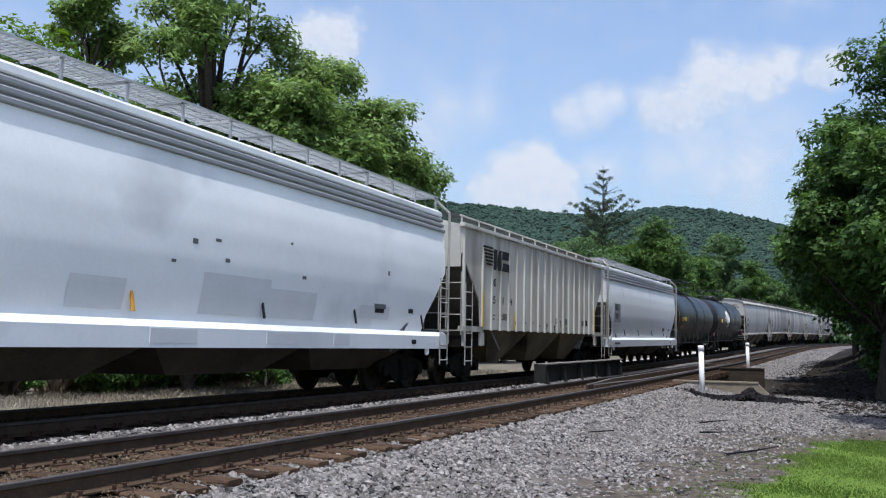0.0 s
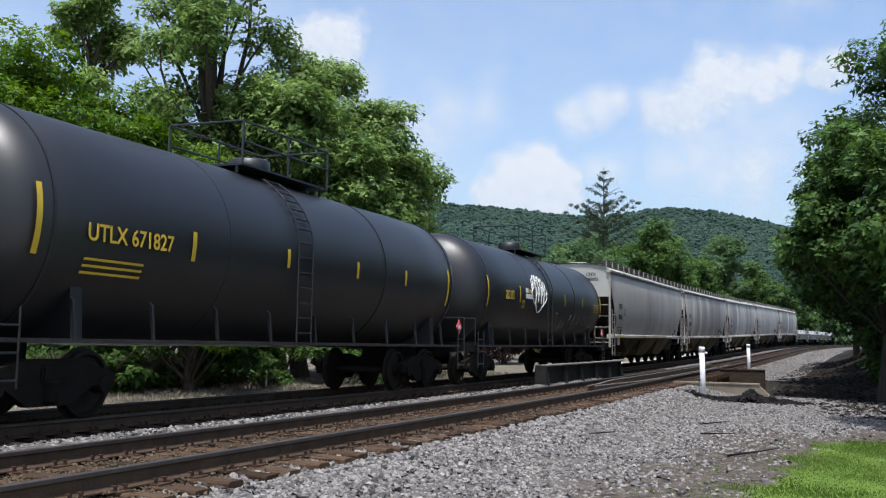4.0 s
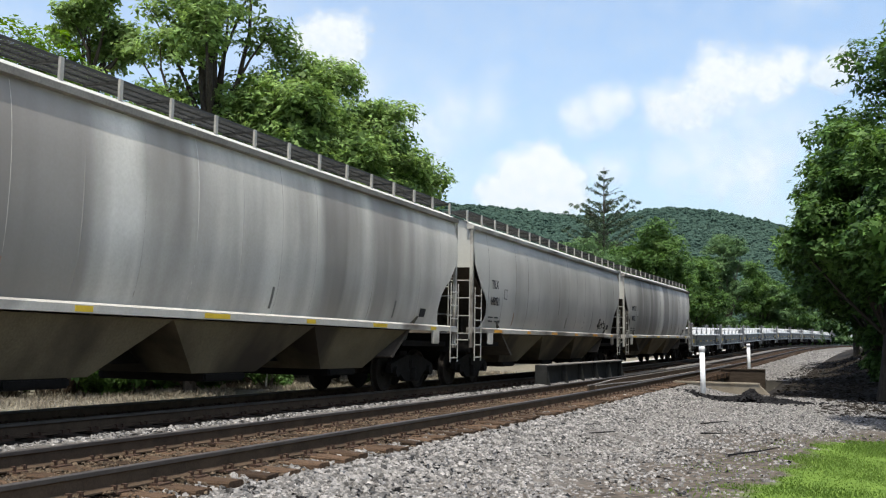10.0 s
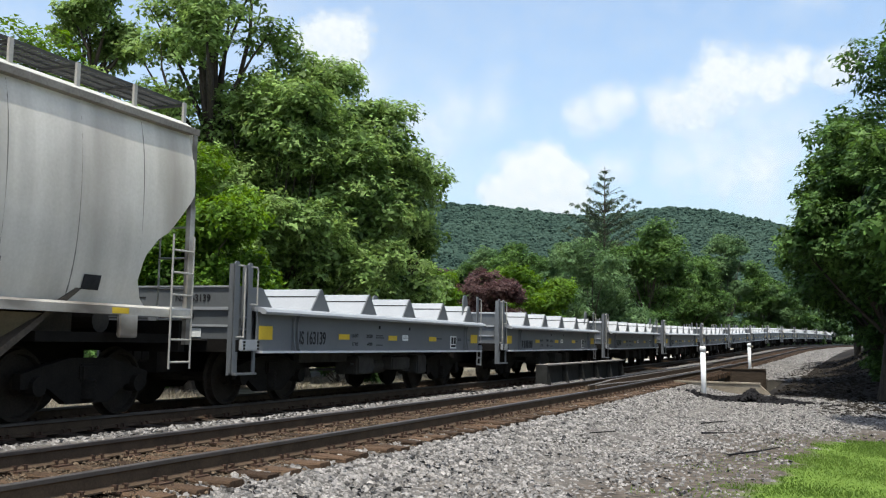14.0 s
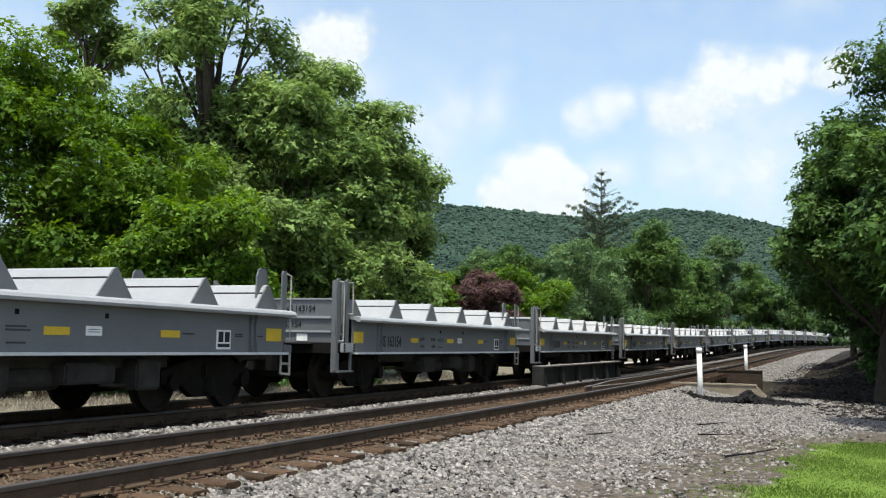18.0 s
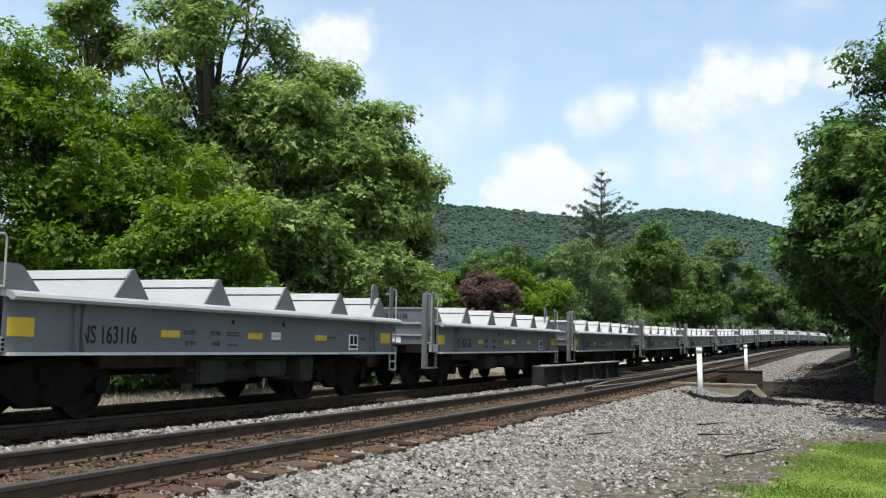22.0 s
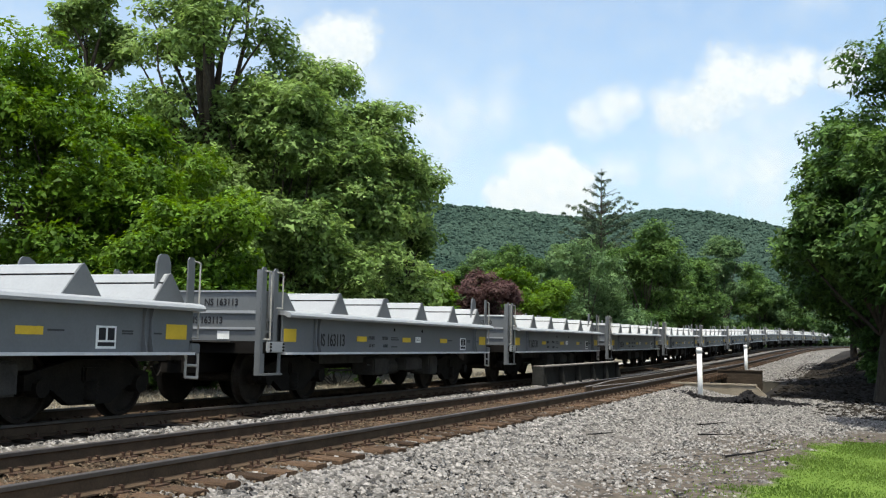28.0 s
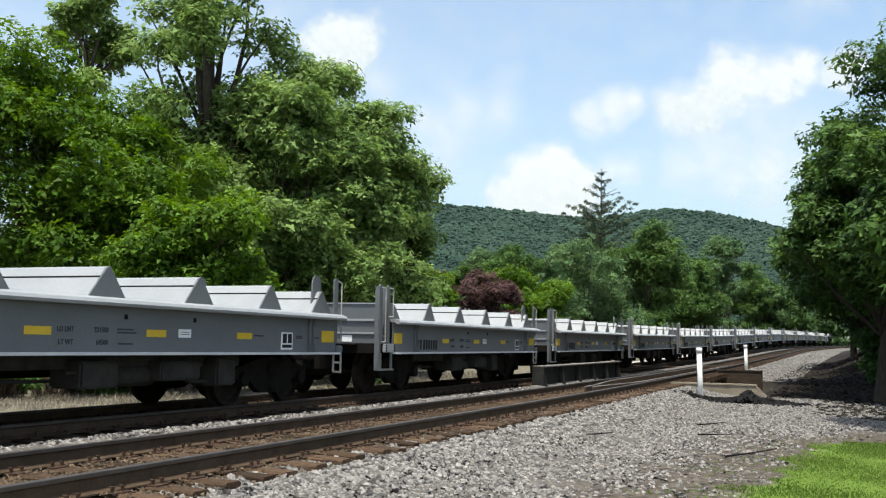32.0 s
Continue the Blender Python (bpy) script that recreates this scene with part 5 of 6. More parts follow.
    # bays: slanted sheets that meet in outlets
    span = (2 * b - 5.2) / bays
    for k in range(bays):
        y0 = -b + 2.6 + k * span
        yc = y0 + span / 2
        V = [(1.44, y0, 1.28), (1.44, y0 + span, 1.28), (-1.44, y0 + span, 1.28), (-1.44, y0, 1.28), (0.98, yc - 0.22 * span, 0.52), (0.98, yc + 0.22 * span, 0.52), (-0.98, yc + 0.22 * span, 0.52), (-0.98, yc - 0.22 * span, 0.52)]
        bay = part("hopper_bay", mesh_of("hopper_bay", V, [(0, 1, 5, 4), (1, 2, 6, 5), (2, 3, 7, 6), (3, 0, 4, 7), (4, 5, 6, 7)], M["hopper_low"]), None, car, "stained brown hopper bay with shade in its streaks")
        bm = bmesh.new()
        box(bm, (0, yc, 0.46), (2.0, 1.1, 0.14), bevel=0.03)
        part("outlet_gate", bm, M["under"], bay)
    bm = bmesh.new()
    box(bm, (0, 0, 0.80), (0.4, 2 * b - 1, 0.3))
    part("centre_sill", bm, M["under"], car)
    # lettering and reflectors
    words("reporting_mark", mark, 0.30, M["ink"], car, on_flank(1.589, -b + 1.34, 2.38), 0.84)
    words("car_number", number, 0.295, M["ink"], car, on_flank(1.580, -b + 1.27, 1.96), 0.80)
    words("end_number", mark + "\n" + number, 0.19, M["ink"], car, on_end(0.55, -b + 0.055, 3.45), 0.9)
    for y0, y1, z in ((1.15, 1.5, 1.70), (1.15, 1.45, 1.60), (1.62, 1.95, 1.70), (1.62, 2.0, 1.60)):
        bm = bmesh.new()
        box(bm, (1.553, -b + (y0 + y1) / 2, z), (0.006, y1 - y0, 0.035))
        part("text_bar", bm, M["ink"], car)
    for x0, x1, z in ((0.0, 0.30, 3.66), (0.0, 0.28, 3.57), (0.0, 0.20, 3.48), (0.0, 0.20, 3.39), (0.0, 0.80, 3.29), (0.0, 0.55, 3.20), (0.0, 0.82, 3.11)):
        bm = bmesh.new()
        box(bm, ((x0 + x1) / 2, -b + 0.055, z), (x1 - x0, 0.006, 0.02))
        part("text_bar", bm, M["ink"], car)
    for k in range(6):
        bm = bmesh.new()
        y = -b + 1.9 + k * 2.7
        box(bm, (1.583, y, 1.35), (0.006, 0.62 if k % 2 == 0 else 0.3, 0.07))
        part("reflector", bm, M["orange"] if seed % 2 else M["yellow"], car, "yellow reflector strip")
    rng = np.random.default_rng(60 + seed)
    f = patch("stencil_frame", bul, -b + 2.35, -b + 2.62, 2.20, 2.46, M["ink"], car, "outlined stencil box")
    patch("stencil_field", bul, -b + 2.37, -b + 2.60, 2.22, 2.44, paint, f, lift=0.010)
    patch("notice_plate", bul, b - 2.05, b - 1.75, 1.58, 1.76, M["ink"], car, "small black notice plate")
    patch("notice_plate", bul, -b + 2.1, -b + 2.3, 1.56, 1.64, M["seam"], car)
    for y in (-b + 3.3, 0.4, b - 3.4):
        patch("row_mark", bul, y, y + 0.07, 1.52, 1.86, M["rust"] if y < 0 else M["seam"], car, "faded upright mark")
    if seed in (1, 3):
        scrawl("scrawl", bul, b - 3.6, 1.70, 9, rng, M["ink"], car, "thin black sprayed scrawl")
    truck(car, -b + 1.35)
    truck(car, b - 1.35)
    return car


# --- round-flanked white hopper ---
WHITE_L = 16.5


def white_car(letters):
    car = thing("centre_flow_hopper_car", "white cylindrical-sided covered hopper wagon, lightly soiled", "railway car", "white hopper wagons")
    b = WHITE_L / 2 - 0.42
    cut = lambda z: lerp_list(z, [1.24, 1.6, 2.6, 3.6], [1.10, 1.05, 0.08, 0.0])
    bul = lambda z: lerp_list(z, [1.05, 1.35, 1.7, 2.1, 2.6, 3.0, 3.45], [1.33, 1.43, 1.50, 1.54, 1.545, 1.52, 1.46])
    for sg in (1, -1):
        part("side_sheet", flank_mesh("side_sheet", b, 1.22, 3.52, cut, bul, M["white_car"], sign=sg), None, car)
        # stepped eaves; the lower strakes are grey, their shade put into the colour
        for k in range(4):
            bm = bmesh.new()
            z, h = 3.50 + k * 0.12, 0.085 if k < 3 else 0.12
            x = 1.50 - k * 0.03
            slab(bm, [(sg * (x - 0.12), z), (sg * (x - 0.02), z), (sg * x, z + 0.02), (sg * x, z + h - 0.02), (sg * (x - 0.03), z + h), (sg * (x - 0.12), z + h)], -b + 0.02, b - 0.02, "y")
            slab(bm, [(sg * (x - 0.14), z + h - 0.005), (sg * (x - 0.07), z + h - 0.005), (sg * (x - 0.07), z + 0.125), (sg * (x - 0.14), z + 0.125)], -b + 0.02, b - 0.02, "y")
            part("eave_strake", bm, M["white_car"] if k == 3 else M["coil_top"], car)
        bm = bmesh.new()
        slab(bm, [(sg * 1.30, 0.90), (sg * 1.58, 0.89), (sg * 1.59, 1.16), (sg * 1.50, 1.25), (sg * 1.30, 1.25)], -b, b, "y")
        part("side_sill", bm, M["white_car"], car, "white side sill")
        bm = bmesh.new()
        for k in range(150):
            box(bm, (sg * 1.04, -b + 0.12 + k * (2 * b - 0.24) / 149, 4.30), (0.62, 0.05, 0.012))
        for x in (0.74, 0.94, 1.14, 1.345):
            box(bm, (sg * x, 0, 4.30), (0.03, 2 * b - 0.2, 0.03))
        for k in range(14):
            y = -b + 0.2 + k * (2 * b - 0.4) / 13
            box(bm, (sg * 1.32, y, 4.16), (0.03, 0.04, 0.28))
            box(bm, (sg * 1.02, y, 4.275), (0.64, 0.04, 0.03))
        part("running_board", bm, M["light_grating"], car, "sloping grey grated roof walkway")
        for y, h in ((-4.5, 0.42), (-1.72, 0.42), (1.42, 0.42), (4.40, 0.42)) if letters else ((-5.9, 0.42), (-2.86, 0.42), (0.23, 0.42), (3.39, 0.42), (6.55, 0.42)):
            bm = bmesh.new()
            box(bm, (sg * (bul(1.55) + 0.012), y, 1.55), (0.02, 0.055, h), rot=(0, sg * radians(-11), 0))
            part("row_mark", bm, M["orange"] if y < 0 and not letters else M["ink"], car)
    V = []
    for y in (-b + 0.05, b - 0.05):
        for k in range(13):
            a = math.pi * k / 12
            V.append((1.38 * math.cos(a), y, 3.96 + 0.20 * math.sin(a)))
    part("roof", mesh_of("roof", V, [(k, k + 1, k + 14, k + 13) for k in range(12)], M["white_car"], True), None, car)
    for w in (-1, 1):
        e = w * b
        bm = bmesh.new()
        pts = [(1.38 * math.cos(math.pi * k / 10), 3.96 + 0.20 * math.sin(math.pi * k / 10)) for k in range(11)]
        slab(bm, [(-1.52, 2.60), (1.52, 2.60), (1.50, 3.3)] + pts + [(-1.50, 3.3)], e - w * 0.09, e - w * 0.05, "y")
        # end panel greyer than the flanks: its shade is in the paint
        part("end_panel", bm, M["repaint_and_shade"], car)
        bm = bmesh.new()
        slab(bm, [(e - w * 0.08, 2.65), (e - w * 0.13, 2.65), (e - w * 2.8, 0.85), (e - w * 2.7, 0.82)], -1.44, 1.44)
        # grey on a white car: shade on sheet and platform put into colour
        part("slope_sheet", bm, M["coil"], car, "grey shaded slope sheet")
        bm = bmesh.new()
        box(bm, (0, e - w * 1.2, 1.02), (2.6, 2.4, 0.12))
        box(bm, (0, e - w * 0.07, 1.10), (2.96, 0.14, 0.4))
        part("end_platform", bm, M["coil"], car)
        for sg in (1, -1):
            ladder(car, sg * 1.60, e - w * 0.04, e - w * 0.48, 0.55, 2.45, 6, M["bars"])
            end_ladder(car, e + w * 0.05, sg * 1.52, sg * 0.98, 1.2, 2.7, 4, M["bars"])
            segs = [((sg * 1.58, e + w * 0.02, 1.0), (sg * 1.58, e + w * 0.02, 3.95)), ((sg * 1.58, e + w * 0.02, 3.95), (sg * 1.25, e - w * 0.18, 4.30))]
            bars("corner_grab", segs, 0.03, M["bars"], car)
            bm = bmesh.new()
            box(bm, (sg * 1.55, e - w * 1.1, 0.83), (0.05, 0.16, 0.16), bevel=0.02)
            part("tie_down_lug", bm, M["white_car"], car)
        coupler(car, w * (WHITE_L / 2 - 0.05), w)
    for k in range(3):
        yc = -b + 3.6 + k * (2 * b - 7.2) / 2
        V = [(1.30, yc - 2.2, 1.0), (1.30, yc + 2.2, 1.0), (-1.30, yc + 2.2, 1.0), (-1.30, yc - 2.2, 1.0), (0.8, yc - 1.2, 0.48), (0.8, yc + 1.2, 0.48), (-0.8, yc + 1.2, 0.48), (-0.8, yc - 1.2, 0.48)]
        part("hopper_bay", mesh_of("hopper_bay", V, [(0, 1, 5, 4), (1, 2, 6, 5), (2, 3, 7, 6), (3, 0, 4, 7), (4, 5, 6, 7)], M["slope"]), None, car)
    bm = bmesh.new()
    box(bm, (0, 0, 0.80), (0.4, 2 * b - 1, 0.3))
    part("centre_sill", bm, M["under"], car)
    if letters:
        bm = bmesh.new()
        box(bm, (1.545, -b + 1.80, 2.22), (0.012, 1.05, 0.72))
        part("mark_panel", bm, M["coil_top"], car, "grey repainted panel behind the car's marks")
        words("reporting_mark", letters[0], 0.35, M["ink"], car, on_flank(1.553, -b + 1.38, 2.27), 0.9)
        words("car_number", letters[1], 0.35, M["ink"], car, on_flank(1.553, -b + 1.32, 1.90), 0.9)
    for y, z, l in ((-b + 1.6, 1.03, 0.9), (b - 3.4, 1.7, 0.5), (b - 3.4, 1.62, 0.4), (b - 1.9, 1.66, 0.22), (b - 1.9, 1.03, 0.22)):
        bm = bmesh.new()
        box(bm, (bul(z) + 0.012 if z > 1.4 else 1.592, y, z), (0.008, l, 0.09))
        part("text_bar", bm, M["coil"] if l > 0.4 else M["ink"], car)
    rng = np.random.default_rng(71)
    if not letters:
        for y0, y1, z0, z1 in ((-1.4, 0.4, 1.36, 1.95), (-4.0, -3.0, 1.36, 1.75), (0.4, 1.9, 1.36, 1.82), (3.6, 4.9, 1.45, 1.70), (-2.6, -1.6, 0.95, 1.14), (0.2, 1.2, 0.95, 1.14), (2.4, 3.0, 0.95, 1.14)):
            if z0 > 1.2:
                patch("repaint_field", bul, y0, y1, z0, z1, M["repaint_and_shade"], car, "greyer repainted field", 0.007)
            else:
                bm = bmesh.new()
                box(bm, (1.588, (y0 + y1) / 2, (z0 + z1) / 2), (0.012, y1 - y0, z1 - z0), rot=(0, radians(2), 0))
                part("repaint_field", bm, M["repaint_and_shade"], car, "greyer repainted field")
        patch("stencil_frame", bul, -5.6, -5.35, 2.05, 2.35, M["coil"], car, "faded stencil box")
        for k in range(7):
            y, z = rng.uniform(-4, 5), rng.uniform(2.0, 2.6)
            patch("paint_scar", bul, y, y + 0.05 + 0.1 * rng.random(), z, z + 0.03 + 0.07 * rng.random(), M["coil"], car, "chipped paint")
    else:
        for y, z, h in ((-b + 0.45, 3.0, 0.45), (-b + 0.62, 3.2, 0.25), (-b + 2.9, 2.9, 0.35)):
            patch("rust_run", bul, y, y + 0.04, z, z + h, M["rust"], car, "thin rust run", 0.004)
    truck(car, -b + 1.3)
    truck(car, b - 1.3)
    return car


# --- ribbed hopper ---
RIB_L = 15.74


def ribbed_car():
    car = thing("ribbed_hopper_car", "weathered light grey covered hopper wagon with vertical ribs", "railway car", "ribbed hopper wagons")
    b = RIB_L / 2 - 0.42
    ZS, ZT = 1.36, 3.80
    for sg in (1, -1):
        bm = bmesh.new()
        slab(bm, [(-b + 1.42, ZS), (b - 1.42, ZS), (b - 1.30, 2.05), (b - 0.05, 3.15), (b - 0.05, ZT), (-b + 0.05, ZT), (-b + 0.05, 3.15), (-b + 1.30, 2.05)], sg * 1.50, sg * 1.46)
        part("side_sheet", bm, M["ns_sheet"], car)
        for y in [-b + 0.12] + [-6.0 + 0.7059 * k for k in range(18)] + [b - 0.12]:
            d = min(y + b, b - y)
            zb = ZS - 0.02 if d > 1.3 else lerp_list(d, [0.05, 1.3], [3.15, 2.05])
            if d < 0.2:
                zb = 0.95
            bm = bmesh.new()
            slab(bm, [(sg * 1.49, zb), (sg * 1.545, zb), (sg * 1.545, ZT), (sg * 1.49, ZT)], y - 0.04, y + 0.04, "y")
            part("rib", bm, M["ns_grey"], car)
        bm = bmesh.new()
        box(bm, (sg * 1.50, 0, ZT + 0.03), (0.14, 2 * b, 0.10), bevel=0.015)
        part("top_chord", bm, M["ns_grey"], car)
        for w in (-1, 1):
            bm = bmesh.new()
            box(bm, (sg * 1.50, w * (b - 0.7), 1.36), (0.14, 1.4, 0.13))
            part("side_sill", bm, M["hopper_sill"], car)
        bm = bmesh.new()
        for k in range(3):
            box(bm, (sg * (0.72 + 0.25 * k), 0, 4.14), (0.03, 2 * b - 0.1, 0.03))
        for k in range(60):
            box(bm, (sg * 0.97, -b + 0.1 + k * (2 * b - 0.2) / 59, 4.145), (0.54, 0.03, 0.015))
        part("running_board", bm, M["grating"], car, "steel grating walkway")
        bars("walkway_rail", [((sg * 1.45, -b, 4.05), (sg * 1.45, b, 4.05))] + [((sg * 1.45, -b + 0.1 + k * (2 * b - 0.2) / 12, 3.83), (sg * 1.45, -b + 0.1 + k * (2 * b - 0.2) / 12, 4.05)) for k in range(13)], 0.022, M["ns_grey"], car)
    bm = bmesh.new()
    slab(bm, [(-1.46, 3.83), (1.46, 3.83), (0.6, 4.06), (-0.6, 4.06)], -b + 0.05, b - 0.05, "y")
    part("roof", bm, M["ns_grey"], car)
    for w in (-1, 1):
        e = w * b
        bm = bmesh.new()
        box(bm, (0, e - w * 0.08, 3.33), (2.9, 0.05, 1.0))
        part("end_panel", bm, M["hopper_end"], car)
        bm = bmesh.new()
        slab(bm, [(e - w * 0.08, 2.95), (e - w * 0.14, 2.95), (e - w * 3.2, 0.85), (e - w * 3.1, 0.82)], -1.42, 1.42)
        part("slope_sheet", bm, M["dull_slope"], car, "dull olive-grey sloping end sheet")
        bm = bmesh.new()
        box(bm, (0, e - w * 1.2, 1.02), (2.6, 2.4, 0.12))
        box(bm, (0, e - w * 0.07, 1.10), (2.96, 0.14, 0.35))
        part("end_platform", bm, M["under"], car)
        for sg in (1, -1):
            ladder(car, sg * 1.60, e - w * 0.04, e - w * 0.50, 0.50, 2.45, 6, M["bars"])
            end_ladder(car, e + w * 0.05, sg * 1.52, sg * 0.95, 1.2, 2.7, 4, M["bars"])
            bm = bmesh.new()
            box(bm, (sg * 1.54, e - w * 1.35, 1.12), (0.06, 0.30, 0.34), bevel=0.015)
            part("jacking_pad", bm, M["hopper_sill"], car)
            bm = bmesh.new()
            box(bm, (sg * 1.549, w * 6.0, 1.86), (0.010, 0.10, 0.84))
            part("yellow_stripe", bm, M["yellow"], car, "worn yellow stripe")
        coupler(car, w * (RIB_L / 2 - 0.05), w)
    for k in range(3):
        span = (2 * b - 4.2) / 3
        y0 = -b + 2.1 + k * span
        yc = y0 + span / 2
        V = [(1.44, y0, 1.36), (1.44, y0 + span, 1.36), (-1.44, y0 + span, 1.36), (-1.44, y0, 1.36), (0.95, yc - 0.5, 0.5), (0.95, yc + 0.5, 0.5), (-0.95, yc + 0.5, 0.5), (-0.95, yc - 0.5, 0.5)]
        part("hopper_bay", mesh_of("hopper_bay", V, [(0, 1, 5, 4), (1, 2, 6, 5), (2, 3, 7, 6), (3, 0, 4, 7), (4, 5, 6, 7)], M["hopper_low"]), None, car, "stained hopper bay with shade in its streaks")
    bm = bmesh.new()
    box(bm, (0, 0, 0.80), (0.4, 2 * b - 1, 0.3))
    part("centre_sill", bm, M["under"], car)
    # the railway's mark as plain shapes: stripes and blocks
    for k in range(6):
        y0, y1 = -b + 1.40 + 0.03 * k, -b + 2.16 - 0.03 * k
        bm = bmesh.new()
        box(bm, (1.55, (y0 + y1) / 2 + 0.02 * k, 3.44 - 0.085 * k), (0.01, y1 - y0, 0.05))
        part("emblem_stripe", bm, M["ink"], car, "black emblem stripe")
    z0, z1 = 2.90, 3.43
    for pts in ([(2.19, z0), (2.40, z0), (2.46, z1), (2.19, z1)], [(2.56, z0), (2.82, z0), (2.82, z1), (2.62, z1)], [(2.88, z0), (3.48, z0), (3.48, z0 + 0.22), (2.96, z0 + 0.22)], [(2.88, z1 - 0.22), (3.40, z1 - 0.22), (3.48, z1), (2.88, z1)]):
        bm = bmesh.new()
        slab(bm, [(-b + y, z) for y, z in pts], 1.548, 1.556)
        part("emblem_block", bm, M["ink"], car, "black block of the emblem")
    words("reporting_mark", "NS", 0.28, M["ink"], car, on_flank(1.504, -5.22, 2.43), 0.9)
    for y, pair in ((-5.22, "25"), (-4.51, "41"), (-3.81, "94")):
        words("car_number", pair, 0.28, M["ink"], car, on_flank(1.504, y, 1.98), 1.0)
    bm = bmesh.new()
    box(bm, (1.549, -3.88 + 0.7059 * 0.5 + 0.1, 1.62), (0.010, 0.08, 0.46))
    part("yellow_stripe", bm, M["yellow"], car, "worn yellow stripe")
    for y0, y1, z in ((-5.34, -4.95, 1.72), (-5.34, -5.0, 1.62), (-4.68, -4.30, 1.72), (-4.68, -4.32, 1.62)):
        patch("text_bar", lambda z: 1.50, y0, y1, z, z + 0.035, M["seam"], car)
    words("end_number", "NS\n254194", 0.17, M["ink"], car, on_end(0.2, -b + 0.05, 3.52), 1.1)
    rng = np.random.default_rng(72)
    flat = lambda z: 1.50
    for k in range(8):
        scrawl("chalk_mark", flat, -b + 4.3 + k * 0.78, 1.50, 1, rng, M["ink"], car, "dark hand-drawn mark")
    for y in (-b + 3.1, 0.9, 2.0, b - 3.2):
        patch("stencil_field", flat, y, y + 0.35, 1.62, 1.80, M["seam"], car)
    q = patch("notice_plate", flat, b - 2.7, b - 2.35, 1.62, 1.82, M["ink"], car, "small black notice plate")
    truck(car, -b + 1.35)
    truck(car, b - 1.35)
    return car


# --- tank car ---


def tank_car(length, marks, label):
    car = thing("tank_car", label, "railway car", "tank wagons")
    b = length / 2 - 0.42
    R, zc = 1.48, 2.40
    prof = [(-b + 0.12, 0.05), (-b + 0.16, 0.5), (-b + 0.27, 0.95), (-b + 0.46, 1.27), (-b + 0.62, 1.41), (-b + 0.80, R)]
    prof = prof + [(y, R + 0.012 * (i % 2)) for i, y in enumerate(np.linspace(-b + 2.6, b - 2.6, 6))] + [(-y, r) for y, r in prof[::-1]]
    bm = bmesh.new()
    turned(bm, prof, (0, 0, zc), "y", 56)
    shell = part("tank_shell", bm, M["tank"], car, smooth=True)
    for y in (-b + 0.95, -b + 4.5, b - 4.5, b - 0.95):
        bm = bmesh.new()
        turned(bm, [(y - 0.02, R + 0.0), (y - 0.02, R + 0.016), (y + 0.02, R + 0.016), (y + 0.02, R)], (0, 0, zc), "y", 56)
        part("weld_band", bm, M["tank"], shell)
    for sg in (1, -1):
        bm = bmesh.new()
        box(bm, (sg * 1.44, 0, 0.98), (0.05, 2 * b - 0.5, 0.05))
        part("side_rail", bm, M["under_grey"], car)
        for k in range(9):
            y = -b + 1.4 + k * (2 * b - 2.8) / 8
            bm = bmesh.new()
            slab(bm, [(sg * 1.44, 0.98), (sg * 1.47, 0.98), (sg * 1.42, 1.45), (sg * 1.36, 1.5)], y - 0.02, y + 0.02, "y")
            part("rail_bracket", bm, M["tank"], car)
        segs = [((sg * 1.50, -0.75, 1.0), (sg * 1.50, -0.75, 2.7)), ((sg * 1.50, -0.27, 1.0), (sg * 1.50, -0.27, 2.7))]
        for k in range(7):
            segs.append(((sg * 1.50, -0.75, 1.15 + 0.25 * k), (sg * 1.50, -0.27, 1.15 + 0.25 * k)))
        arc = [(sg * 1.53 * math.cos(q), zc + 1.53 * math.sin(q)) for q in np.linspace(0.2, 1.05, 8)]
        for (xa, za), (xb, zb) in zip(arc, arc[1:]):
            segs += [((xa, -0.75, za), (xb, -0.75, zb)), ((xa, -0.27, za), (xb, -0.27, zb)), ((xb, -0.75, zb), (xb, -0.27, zb))]
        bars("ladder", segs, 0.016, M["tank"], car)
    for w in (-1, 1):
        e = w * b
        bm = bmesh.new()
        box(bm, (0, e - w * 0.08, 0.95), (2.9, 0.16, 0.22))
        box(bm, (0, e - w * 0.9, 0.86), (0.6, 1.9, 0.34))
        part("end_sill", bm, M["under"], car)
        bm = bmesh.new()
        slab(bm, [(-1.30, 1.0), (1.30, 1.0), (1.25, 1.75), (0.8, 1.25), (-0.8, 1.25), (-1.25, 1.75)], e - w * 1.7, e - w * 1.5, "y")
        part("bolster_saddle", bm, M["tank"], car)
        ladder(car, 1.50, e - w * 0.08, e - w * 0.50, 0.45, 1.35, 3, M["tank"])
        bars("end_handrail", [((-1.45, e, 1.65), (1.45, e, 1.65)), ((-1.45, e, 1.0), (-1.45, e, 1.65)), ((1.45, e, 1.0), (1.45, e, 1.65))], 0.016, M["tank"], car)
        coupler(car, w * (length / 2 - 0.05), w)
    bm = bmesh.new()
    box(bm, (1.46, b - 0.35, 1.42), (0.02, 0.24, 0.24), rot=(radians(45), 0, 0))
    q = part("placard", bm, M["red_plate"], car, "red diamond hazard placard")
    bm = bmesh.new()
    box(bm, (1.472, b - 0.35, 1.42), (0.006, 0.14, 0.08))
    part("placard_panel", bm, M["pale"], q)
    # top platform, hatch, railing
    bm = bmesh.new()
    box(bm, (0, 0.1, 3.90), (1.5, 2.9, 0.035))
    for y in (-1.3, 1.5):
        box(bm, (0.6, y, 3.84), (0.04, 0.04, 0.14))
        box(bm, (-0.6, y, 3.84), (0.04, 0.04, 0.14))
    part("platform", bm, M["tank"], car)
    bm = bmesh.new()
